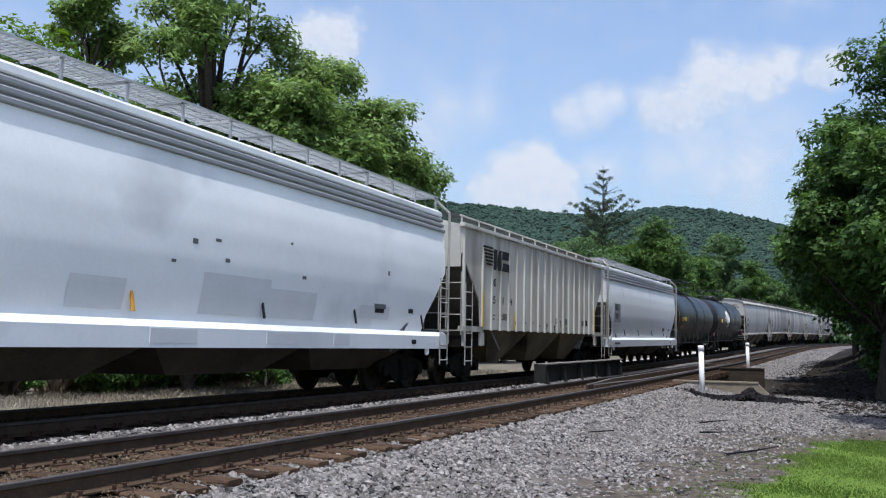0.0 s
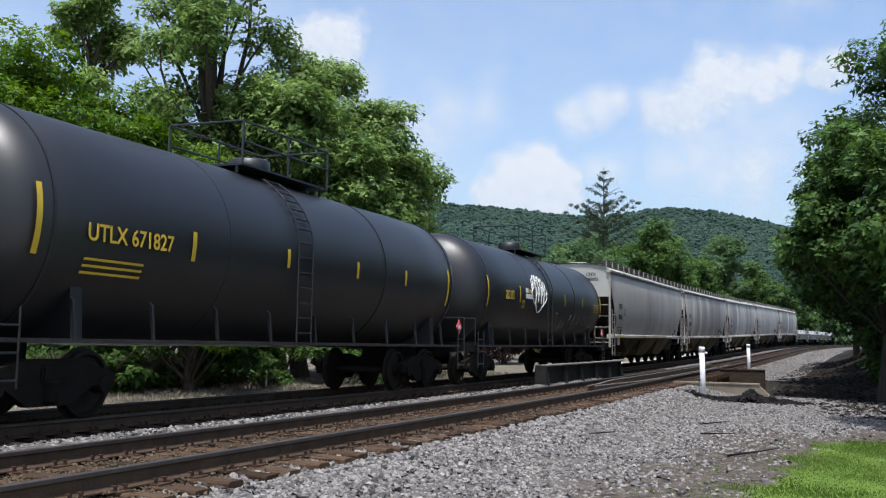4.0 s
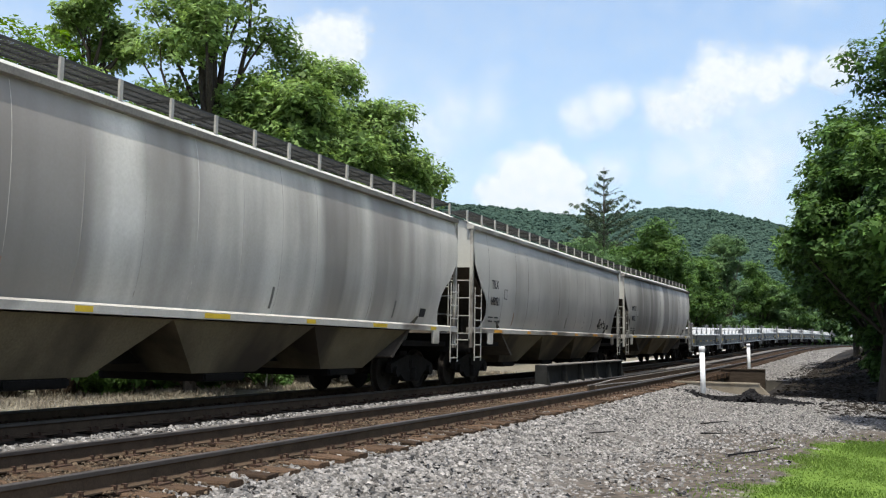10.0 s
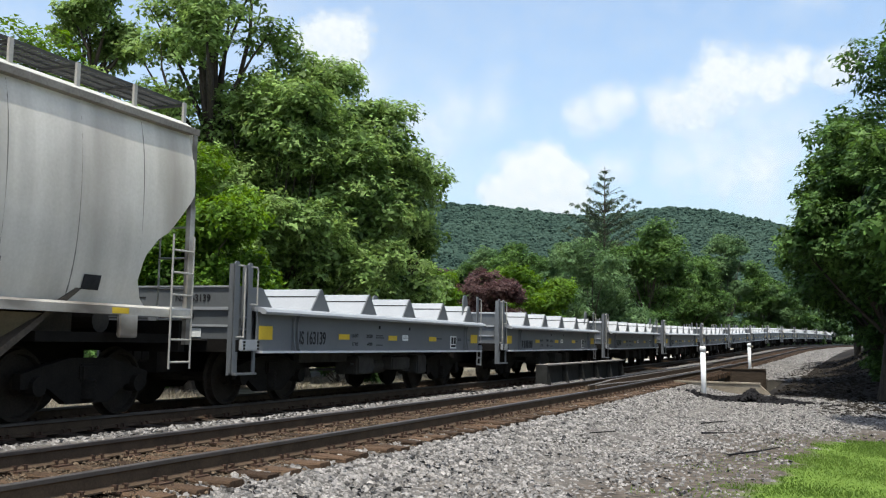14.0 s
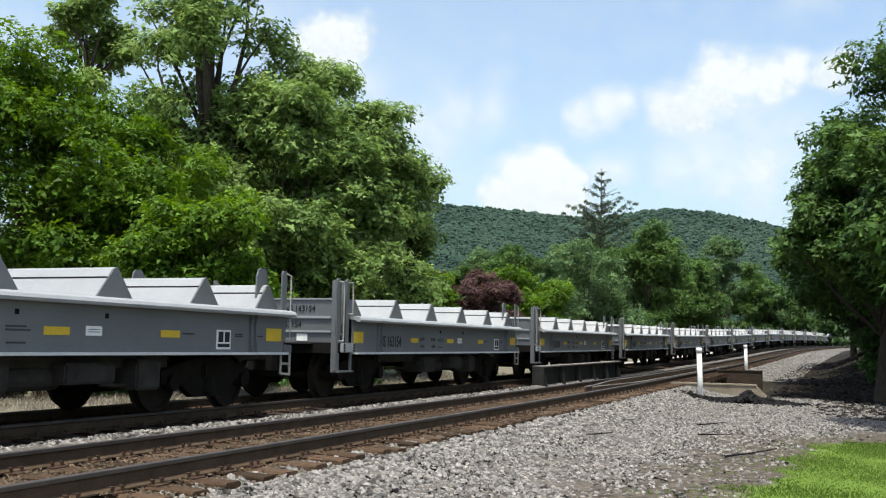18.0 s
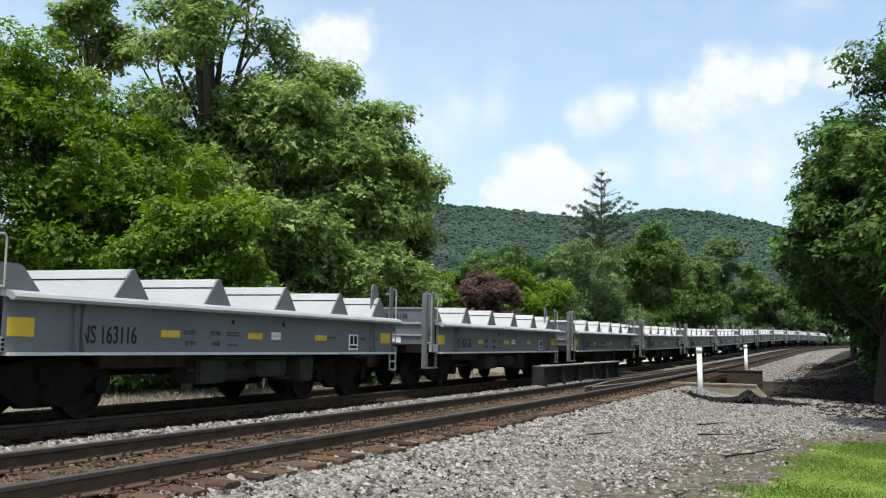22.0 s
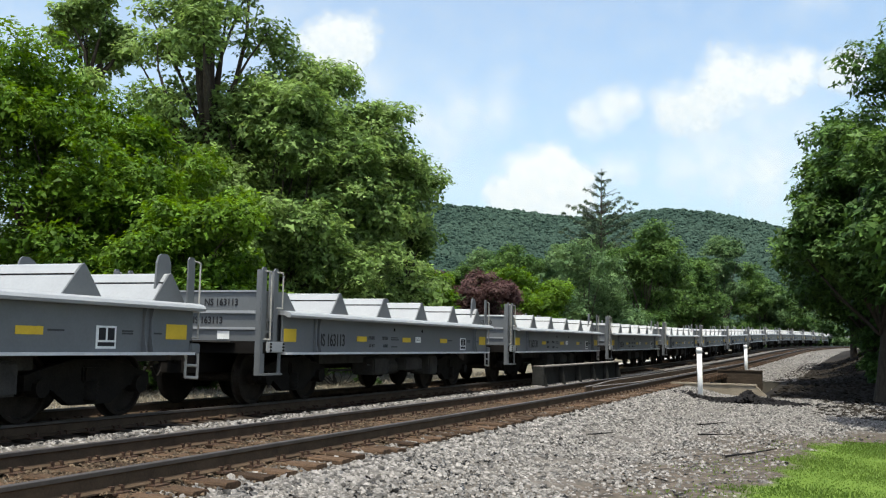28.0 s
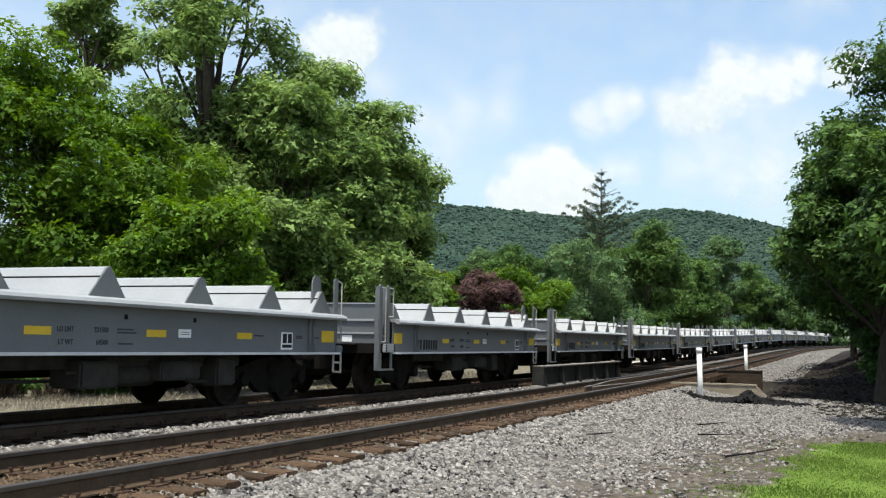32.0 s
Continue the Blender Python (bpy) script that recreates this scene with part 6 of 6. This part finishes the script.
    turned3(bm, [(3.86, 0.36), (4.20, 0.36), (4.23, 0.31)], 24)
    part("hatch_bonnet", bm, M["tank"], car)
    segs = []
    for sg in (1, -1):
        for y in (-1.35, 0.1, 1.55):
            segs.append(((sg * 0.73, y, 3.90), (sg * 0.73, y, 4.62)))
        segs += [((sg * 0.73, -1.35, q), (sg * 0.73, 1.55, q)) for q in (4.28, 4.62)]
    segs += [((-0.73, y, 4.62), (0.73, y, 4.62)) for y in (-1.35, 1.55)]
    bars("platform_railing", segs, 0.020, M["tank"], car)

    def on_shell(name, y0, y1, z0, z1, mat, lab=""):
        bm = bmesh.new()
        n = 6
        a = [math.asin((z0 + (z1 - z0) * i / n - zc) / R) for i in range(n + 1)]
        lo = [(bm.verts.new(((R + 0.022) * math.cos(t), y0, zc + (R + 0.022) * math.sin(t))), bm.verts.new(((R + 0.022) * math.cos(t), y1, zc + (R + 0.022) * math.sin(t)))) for t in a]
        for (p, q), (r, s) in zip(lo, lo[1:]):
            bm.faces.new((p, q, s, r))
        return part(name, bm, mat, car, lab)
    rows = ((-6.55, 1.95, 2.75), (-3.65, 2.1, 2.5), (-1.1, 2.2, 2.5), (1.4, 2.2, 2.5), (3.6, 2.2, 2.5), (6.0, 1.9, 2.7)) if marks == "plain" else ((-6.3, 2.0, 2.78), (-3.6, 2.2, 2.65), (1.2, 2.24, 2.62), (3.55, 2.3, 2.6), (6.25, 2.0, 2.78))
    for y, z0, z1 in rows:
        on_shell("row_mark", y, y + 0.09, z0, z1, M["yellow"], "yellow stripe")
    if marks == "plain":
        words("reporting_mark", "UTLX 671827", 0.30, M["yellow"], car, on_flank(R + 0.025, -5.73, 2.12), 0.95)
        for z in (1.95, 1.87, 1.79):
            on_shell("text_bar", -5.7, -4.6, z, z + 0.03, M["yellow"])
    else:
        words("car_number", "207313", 0.34, M["yellow"], car, on_flank(R + 0.025, -4.85, 2.18), 0.72)
        q = on_shell("stencil_frame", -3.35, -3.13, 2.05, 2.27, M["yellow"], "small yellow stencilled box")
        on_shell("stencil", -3.32, -3.16, 2.08, 2.24, M["tank"]).parent = q
        on_shell("emblem", -2.72, -2.36, 2.50, 2.60, M["orange"], "amber emblem shape")
        on_shell("emblem_bar", -3.05, -2.78, 2.49, 2.62, M["pale"], "white emblem bar")
        on_shell("emblem_bar", -3.05, -2.36, 2.33, 2.46, M["pale"], "white emblem bar")
        # a round sprayed tag of looping strokes
        rng = np.random.default_rng(4)
        bm = bmesh.new()

        def stroke(pts, r):
            prev = None
            for y, z in pts:
                t = math.asin(max(min((z - zc) / R, 1), -1))
                q = ((R + 0.02) * math.cos(t), y, z)
                if prev:
                    rod(bm, prev, q, r, 5)
                prev = q
        cy, cz, ry, rz = -1.65, 2.50, 0.70, 0.36
        edge = []
        for i in range(97):
            a = 2 * math.pi * i / 96
            k = 1 + 0.16 * abs(math.sin(4.5 * a)) * (1 if math.sin(a) > -0.2 else 0.45)
            edge.append((cy + ry * k * math.cos(a), cz + rz * k * math.sin(a) - (0.16 if -2.2 < a - 2 * math.pi < -1.2 else 0) * abs(math.sin(3 * a))))
        stroke(edge, 0.017)
        for k, (fy, fz) in enumerate(((-2.28, 2.74), (-2.08, 2.84), (-1.84, 2.86), (-1.60, 2.84), (-1.36, 2.80), (-1.14, 2.70))):
            stroke([(fy + 0.105 * math.cos(t) + 0.06 * math.sin(t), fz + 0.20 * math.sin(t)) for t in np.linspace(-0.5, math.pi + 0.5, 12)], 0.014)
        for x0, h in ((-2.05, 0.30), (-1.78, 0.38), (-1.50, 0.36), (-1.24, 0.28)):
            stroke([(x0 + 0.03 * math.sin(5 * t) + 0.05 * t, cz + h - 0.62 * t) for t in np.linspace(0, 1, 10)], 0.014)
            stroke([(x0 + 0.12 + 0.05 * math.cos(2 * math.pi * t), cz + 0.1 + 0.12 * math.sin(2 * math.pi * t)) for t in np.linspace(0, 1, 13)], 0.012)
        part("spray_tag", bm, M["pale"], car, "white sprayed bubble outline")
        for g in range(9):
            bm = bmesh.new()
            y, z = 0.5 + g * 0.55 + 0.1 * rng.random(), 1.62 + 0.25 * rng.random()
            pts = [(y, z)]
            for i in range(9):
                y += rng.normal() * 0.07 + 0.012
                z = min(max(z + rng.normal() * 0.085, 1.42), 2.0)
                pts.append((y, z))
            stroke(pts, 0.006)
            part("scribble", bm, M["coil_top"], car, "thin pale sprayed scribble")
        for z in (2.42, 2.34, 2.26, 2.18):
            on_shell("text_bar", 5.15, 6.0, z, z + 0.03, M["yellow"])
    truck(car, -b + 1.5)
    truck(car, b - 1.5)
    return car


def couple(car, at):
    TRAIN.append((car, at))


couple(white_car(None), 13.12)
couple(ribbed_car(), 29.5)
couple(white_car(("AEX", "7109")), 45.47)
couple(tank_car(15.25, "plain", "black tank wagon with yellow marks"), 53.75 + 15.25 / 2)
couple(tank_car(15.0, "tagged", "black tank wagon with white sprayed drawings"), 69.0 + 7.5)
HOPPERS = (("CEFX", "380095", "hopper_clean", "light grey covered hopper wagon, fairly clean"), ("TILX", "637101", "hopper", "grey covered hopper wagon with dark grime streaks"),
           ("CEFX", "635755", "hopper", "grey covered hopper wagon with dark grime streaks"), ("TILX", "648921", "hopper_clean", "light grey covered hopper wagon with stained bays"),
           ("MWCX", "480522", "hopper_mild", "grey covered hopper wagon with brown grime patches"))
for i, (mk, nr, paint, lab) in enumerate(HOPPERS):
    couple(hopper_car(M[paint], mk, nr, lab, seed=i), 92.79 + i * HOP_L)
NUMBERS = {0: "163139", 2: "163110", 3: "163119", 4: "163154", 5: "163138", 6: "163122", 7: "163116", 8: "163126", 9: "163121", 10: "163141",
           12: "163134", 13: "163113", 14: "163130", 15: "163114", 16: "163103"}
first = coil_car()
N_COIL = 40
coils = [first] + [copy_thing(first, Matrix()) for i in range(N_COIL - 1)]
for i, c in enumerate(coils):
    couple(c, 179.80 + i * COIL_L + max(0.0, 0.35 - 0.2 * i))
    nr = NUMBERS.get(i)
    if nr:
        words("car_number", "NS " + nr, 0.305, M["ink"], c, on_flank(1.459, -4.09, 0.905), 0.76)
        words("end_number", "NS " + nr, 0.155, M["ink"], c, on_end(0.30, -5.768, 1.56), 0.92)
        words("end_number", "NS " + nr, 0.155, M["ink"], c, on_end(0.02, -5.768, 1.27), 0.92)
    elif i < 24:
        for k in range(8):
            bm = bmesh.new()
            box(bm, (1.459, -3.95 + k * 0.14 + (0.05 if k > 1 else 0), 1.015), (0.006, 0.085, 0.21))
            part("number_bar", bm, M["ink"], c)


# ---- ties, plates and spikes ----


def ties():
    rng = np.random.default_rng(7)
    # three worn tie shapes, one plate with its spikes
    shapes = []
    for k in range(5):
        V, F = [], []
        xs = np.linspace(-1.30, 1.30, 9)
        for i, x in enumerate(xs):
            w = 0.115 + 0.008 * rng.normal() * 0.6
            top = -0.176 + 0.004 * rng.normal() - (0.008 if i in (0, 8) else 0)
            o = 0.008 * rng.normal()
            for y, z in ((-w + o, -0.35), (-w + o, top - 0.018), (-w + 0.02 + o, top), (w - 0.02 + o, top), (w + o, top - 0.018), (w + o, -0.35)):
                V.append((x, y, z))
        for i in range(8):
            for j in range(6):
                a, b = i * 6 + j, i * 6 + (j + 1) % 6
                F.append((a, b, b + 6, a + 6))
        F += [tuple(range(6)), tuple(range(48, 54))]
        shapes.append((mesh_of("tie", V, F, M["tie"]), mesh_of("tie", V, F, M["train_shade_tie"])))
    bm = bmesh.new()
    box(bm, (0, 0, -0.172), (0.34, 0.19, 0.018))
    for x, y in ((0.11, 0.06), (0.11, -0.06), (-0.11, 0.06), (-0.11, -0.06)):
        box(bm, (x, y, -0.152), (0.022, 0.022, 0.05))
        box(bm, (x - 0.012 * (1 if x > 0 else -1), y, -0.125), (0.045, 0.032, 0.014))
    plate = bpy.data.meshes.new("tie_plate")
    bm.to_mesh(plate)
    bm.free()
    plate.materials.append(M["plate"])
    V, F = [], []
    for tr, c, near_to in ((near_track, NEAR_TRACK, 36.0), (train_track, TRAIN_TRACK, 32.0)):
        s = 1.0
        while s < 200:
            m = along_flat(c, s) @ pose(rng.normal() * 0.03, 0, rng.normal() * 0.004, 0, 0, rng.normal() * 2.0)
            if s < near_to:
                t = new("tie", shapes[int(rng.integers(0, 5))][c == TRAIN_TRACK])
                t.parent, t.matrix_world = tr, m
                for e in (HALF_GAUGE, -HALF_GAUGE):
                    q = new("tie_plate", plate)
                    q.parent, q.matrix_world = tr, along_flat(c, s) @ pose(e, 0, 0)
            else:
                n = len(V)
                for x, y, z in ((-1.3, -0.11, -0.18), (1.3, -0.11, -0.18), (1.3, 0.11, -0.18), (-1.3, 0.11, -0.18), (-1.3, -0.11, -0.36), (1.3, -0.11, -0.36), (1.3, 0.11, -0.36), (-1.3, 0.11, -0.36)):
                    V.append(m @ Vector((x, y, z)))
                F += [(n, n + 1, n + 2, n + 3), (n, n + 4, n + 5, n + 1), (n + 1, n + 5, n + 6, n + 2), (n + 2, n + 6, n + 7, n + 3), (n + 3, n + 7, n + 4, n)]
            s += 0.495
    tagged(part("far_ties", mesh_of("far_ties", V, F, M["tie"]), None), "brown wooden ties of the two tracks, far along", "ties", kind="stuff")


def along_flat(c, s):
    a, b = line(c, 0, s - 0.5), line(c, 0, s + 0.5)
    return Matrix.Translation((a + b) / 2) @ (b - a).to_track_quat("Y", "Z").to_matrix().to_4x4()


ties()


def scatter(name, label, category, material, spots, sizes, rng, squash=0.7):
    """Many angular stones as one mesh."""
    n = len(spots)
    base = np.array([(1.1, 0, -0.5), (0.2, 0.85, -0.5), (-1.1, 0.1, -0.5), (-0.1, -0.85, -0.5), (0.45, 0, 0.55), (-0.5, 0, 0.6)], float)
    tri = np.array([(0, 1, 4), (1, 5, 4), (1, 2, 5), (2, 3, 5), (3, 4, 5), (3, 0, 4)])
    v = base[None] * (0.75 + 0.5 * rng.random((n, 6, 1))) + rng.normal(size=(n, 6, 3)) * 0.17
    q = rng.normal(size=(n, 4)) * np.array([1, 0.22, 0.22, 1])
    q /= np.linalg.norm(q, axis=1)[:, None]
    w, x, y, z = q.T
    R = np.stack([1 - 2 * (y * y + z * z), 2 * (x * y - z * w), 2 * (x * z + y * w), 2 * (x * y + z * w), 1 - 2 * (x * x + z * z), 2 * (y * z - x * w), 2 * (x * z - y * w), 2 * (y * z + x * w), 1 - 2 * (x * x + y * y)], -1).reshape(n, 3, 3)
    v = np.einsum("nij,nkj->nki", R, v) * sizes[:, None, None] * np.array([1, 1, squash]) + spots[:, None, :]
    f = (tri[None] + (np.arange(n) * 6)[:, None, None]).reshape(-1, 3)
    me = bpy.data.meshes.new(name)
    me.vertices.add(n * 6)
    me.vertices.foreach_set("co", v.reshape(-1))
    me.loops.add(len(f) * 3)
    me.loops.foreach_set("vertex_index", f.reshape(-1).astype(np.int32))
    me.polygons.add(len(f))
    me.polygons.foreach_set("loop_start", np.arange(0, len(f) * 3, 3, dtype=np.int32))
    me.polygons.foreach_set("loop_total", np.full(len(f), 3, dtype=np.int32))
    me.materials.append(material)
    me.update(calc_edges=True)
    return tagged(new(name, me), label, category, kind="stuff")


def stones():
    rng = np.random.default_rng(21)
    P, S = [], []

    def strew(u0, u1, y0, y1, count, lo, hi, lift=0.0):
        us, ys = rng.uniform(u0, u1, count), y0 + (y1 - y0) * rng.random(count) ** 1.25
        for u, y in zip(us, ys):
            x = NEAR_TRACK + u + shift(y)
            d = lawn_depth(x, y) + 0.9 * noise.noise(Vector((x * 1.3, y * 1.3, 5)))
            if d > -0.1 or rng.random() < 0.88 * smooth(-3.2, -0.6, d):
                continue
            if S0 - 0.3 < y < S1 and u > -1.2 or ((x + 2.4) / 0.9) ** 2 + ((y - 30.3) / 0.6) ** 2 < 1:
                continue
            r = rng.uniform(lo, hi)
            P.append((x, y, ground_z(u, y) + lift + r * 0.25 + 0.02 * noise.noise(Vector((u * 3, y * 3, 9)))))
            S.append(r)
    strew(1.05, 6.2, 5.5, 34, 92000, 0.014, 0.040)
    strew(5.0, 9.5, 17, 34, 15000, 0.02, 0.045)
    strew(1.0, 4.2, 46, 110, 12000, 0.03, 0.06)
    strew(1.0, 2.2, 5, 30, 9000, 0.02, 0.05, 0.01)
    strew(-1.85, -1.5, 4, 34, 5000, 0.018, 0.042, 0.0)
    scatter("ballast_stones", "loose grey and white crushed stones", "gravel", M["stone"], np.array(P), np.array(S), rng)
    P, S = [], []
    strew(-1.15, 1.25, 5, 34, 30000, 0.012, 0.030, 0.0)
    strew(-1.1, 1.3, 5, 30, 9000, 0.010, 0.024, 0.035)
    scatter("rusty_stones", "small rust-stained stones between the rails", "gravel", M["rusty_stone"], np.array(P), np.array(S), rng)
    P, S = [], []
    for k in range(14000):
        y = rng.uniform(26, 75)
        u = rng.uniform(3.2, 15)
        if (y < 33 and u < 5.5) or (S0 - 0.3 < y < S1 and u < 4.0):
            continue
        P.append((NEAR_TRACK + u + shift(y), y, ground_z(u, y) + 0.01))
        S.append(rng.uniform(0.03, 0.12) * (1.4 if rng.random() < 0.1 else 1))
    scatter("leaf_litter", "soil clods and leaf litter darkened for tree shade", "litter", M["shaded_soil"], np.array(P), np.array(S), rng, 0.5)
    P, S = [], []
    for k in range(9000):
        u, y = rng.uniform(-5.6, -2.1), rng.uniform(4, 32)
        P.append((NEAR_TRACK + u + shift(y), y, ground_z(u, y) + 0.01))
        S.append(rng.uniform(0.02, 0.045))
    scatter("dirty_shaded_stones", "dirty stones under the train, its shade in their colour", "gravel", M["dark_ballast"], np.array(P), np.array(S), rng)


stones()


def blades(name, label, category, material, spots, height, rng):
    """Grass: one bent blade at each spot."""
    n = len(spots)
    a = rng.uniform(0, 2 * math.pi, n)
    h = height * (0.5 + rng.random(n))
    w = 0.006 + 0.006 * rng.random(n)
    lean = rng.normal(size=(n, 2)) * 0.35 * h[:, None]
    v = np.zeros((n, 4, 3))
    dx, dy = np.cos(a) * w, np.sin(a) * w
    v[:, 0] = spots + np.stack([dx, dy, np.zeros(n)], -1)
    v[:, 1] = spots - np.stack([dx, dy, np.zeros(n)], -1)
    v[:, 2] = spots + np.stack([-dx * 0.6 + lean[:, 0] * 0.4, -dy * 0.6 + lean[:, 1] * 0.4, h * 0.6], -1)
    v[:, 3] = spots + np.stack([lean[:, 0], lean[:, 1], h], -1)
    me = bpy.data.meshes.new(name)
    me.vertices.add(n * 4)
    me.vertices.foreach_set("co", v.reshape(-1))
    me.loops.add(n * 4)
    me.loops.foreach_set("vertex_index", np.arange(n * 4, dtype=np.int32))
    me.polygons.add(n)
    me.polygons.foreach_set("loop_start", np.arange(0, n * 4, 4, dtype=np.int32))
    me.polygons.foreach_set("loop_total", np.full(n, 4, dtype=np.int32))
    me.materials.append(material)
    me.update(calc_edges=True)
    return tagged(new(name, me), label, category, kind="stuff")


def lawn():
    rng = np.random.default_rng(33)
    P = []
    while len(P) < 90000:
        x, y = rng.uniform(-3.0, 4.5), rng.uniform(8.5, 22)
        d = lawn_depth(x, y) + 0.8 * noise.noise(Vector((x * 1.3, y * 1.3, 5)))
        if d > 0 or (d > -0.9 and rng.random() < 0.10):
            P.append((x, y, ground_z(x - NEAR_TRACK, y) - 0.01))
    blades("lawn_grass", "short bright green lawn grass", "grass", M["blade"], np.array(P), 0.032, rng)
    P = []
    while len(P) < 26000:
        u, y = rng.uniform(-12.5, -8.1), rng.uniform(8, 45)
        if noise.noise(Vector((u * 0.7, y * 0.5, 1))) > -0.25:
            P.append((NEAR_TRACK + u + shift(y), y, ground_z(u, y) - 0.02))
    Q = []
    while len(Q) < 5000:
        u, y = rng.uniform(-13.6, -11.8), rng.uniform(8, 30)
        if noise.noise(Vector((u * 0.9, y * 0.6, 7))) > 0.0:
            Q.append((NEAR_TRACK + u + shift(y), y, ground_z(u, y) - 0.02))
    blades("tall_weeds", "tall dead weed stalks behind the train", "weeds", M["reed"], np.array(Q), 0.8, rng)
    blades("dry_grass", "tall pale dry grass behind the train", "grass", M["hay"], np.array(P), 0.12, rng)


lawn()


def debris():
    rng = np.random.default_rng(8)
    P, S = [], []
    for k in range(2400):
        a, r = rng.uniform(0, 2 * math.pi), abs(rng.normal()) * 0.50
        x, y = -2.40 + 1.6 * r * math.cos(a), 30.3 + 0.8 * r * math.sin(a)
        h = 0.20 * max(0, 1 - abs(x + 2.45) * 3.6) + 0.12 * max(0, 1 - r * 1.1) + 0.02
        P.append((x, y, ground_z(x - NEAR_TRACK, y) + 0.02 + h * rng.random()))
        S.append(rng.uniform(0.035, 0.10))
    ob = scatter("debris_heap", "low heap of black charred debris on gravel", "debris", M["black"], np.array(P), np.array(S), rng, 0.8)
    bm = bmesh.new()
    for k in range(14):
        a = rng.uniform(0, 2 * math.pi)
        c = Vector((-2.43 + rng.normal() * 0.5, 30.3 + rng.normal() * 0.25, ground_z(3.7, 30.3) + 0.04))
        d = Vector((math.cos(a), math.sin(a) * 0.6, rng.uniform(0, 0.25))) * rng.uniform(0.15, 0.4)
        limb(bm, c - d, c + d, 0.018, 0.01, 5)
    tagged(part("charred_sticks", bm, M["black"]), "black charred sticks lying on the heap", "sticks", kind="stuff")
    # loose dark sticks on the stones
    for px, py, l, turn in ((1035, 730, 0.5, 60), (1055, 777, 0.35, 75), (1330, 797, 0.8, 88), (1260, 750, 0.45, 80), (1265, 768, 0.3, 40)):
        o = at_depth(px, py, 10)
        k = (-0.47 - HEIGHT) / (o.z - HEIGHT)
        x, y = o.x * k, o.y * k
        s = thing("stick", "thin dark dry stick lying on the gravel", "stick", "loose sticks")
        s.matrix_world = pose(x, y, ground_z(x - NEAR_TRACK - shift(y), y) + 0.03, 0, 0, turn - YAW)
        bm = bmesh.new()
        limb(bm, (-l, 0, 0), (l, 0, 0.02), 0.016, 0.008, 6, 0.03, rng)
        part("twig", bm, M["black"], s)


debris()


def field_marker():
    p = thing("field_marker", "slim white marker stake in dry grass", "post")
    o = at_depth(466, 690, 10)
    k = (-0.45 - HEIGHT) / (o.z - HEIGHT)
    p.matrix_world = pose(o.x * k, o.y * k, -0.5)
    bm = bmesh.new()
    box(bm, (0, 0, 0.5), (0.06, 0.03, 1.05), bevel=0.008)
    part("stake", bm, M["pvc"], p)


field_marker()


def motions():
    for car, at in TRAIN:
        walk(car, [(t, along(TRAIN_TRACK, at - gone(t))) for t in range(33)])
    # every wheelset rolls with the train: one rolling key path serves them all
    sets = [o for car, at in TRAIN for t in car.children if t.name.startswith("truck") for o in t.children if o.name.startswith("wheelset")]
    for o in sets:
        o.matrix_parent_inverse = Matrix.Translation(o.location)
        o.location = (0, 0, 0)
    turn = SPEED / 0.425
    rows = [(k / 30, Matrix.Rotation(turn * k / 30, 4, "X")) for k in range(961)]
    walk(sets[0], rows)
    for o in sets[1:]:
        o.rotation_mode = "QUATERNION"
        keys = o.animation_data_create()
        keys.action = sets[0].animation_data.action
        keys.action_slot = sets[0].animation_data.action_slot
    way = Vector((math.cos(radians(YAW)), math.sin(radians(YAW)), 0))
    for ob, o in CLOUDS:
        turn = pose(0, 0, 0, 0, 0, YAW)
        walk(ob, [(0, Matrix.Translation(o - way * 6) @ turn), (32, Matrix.Translation(o + way * 60) @ turn)])


motions()
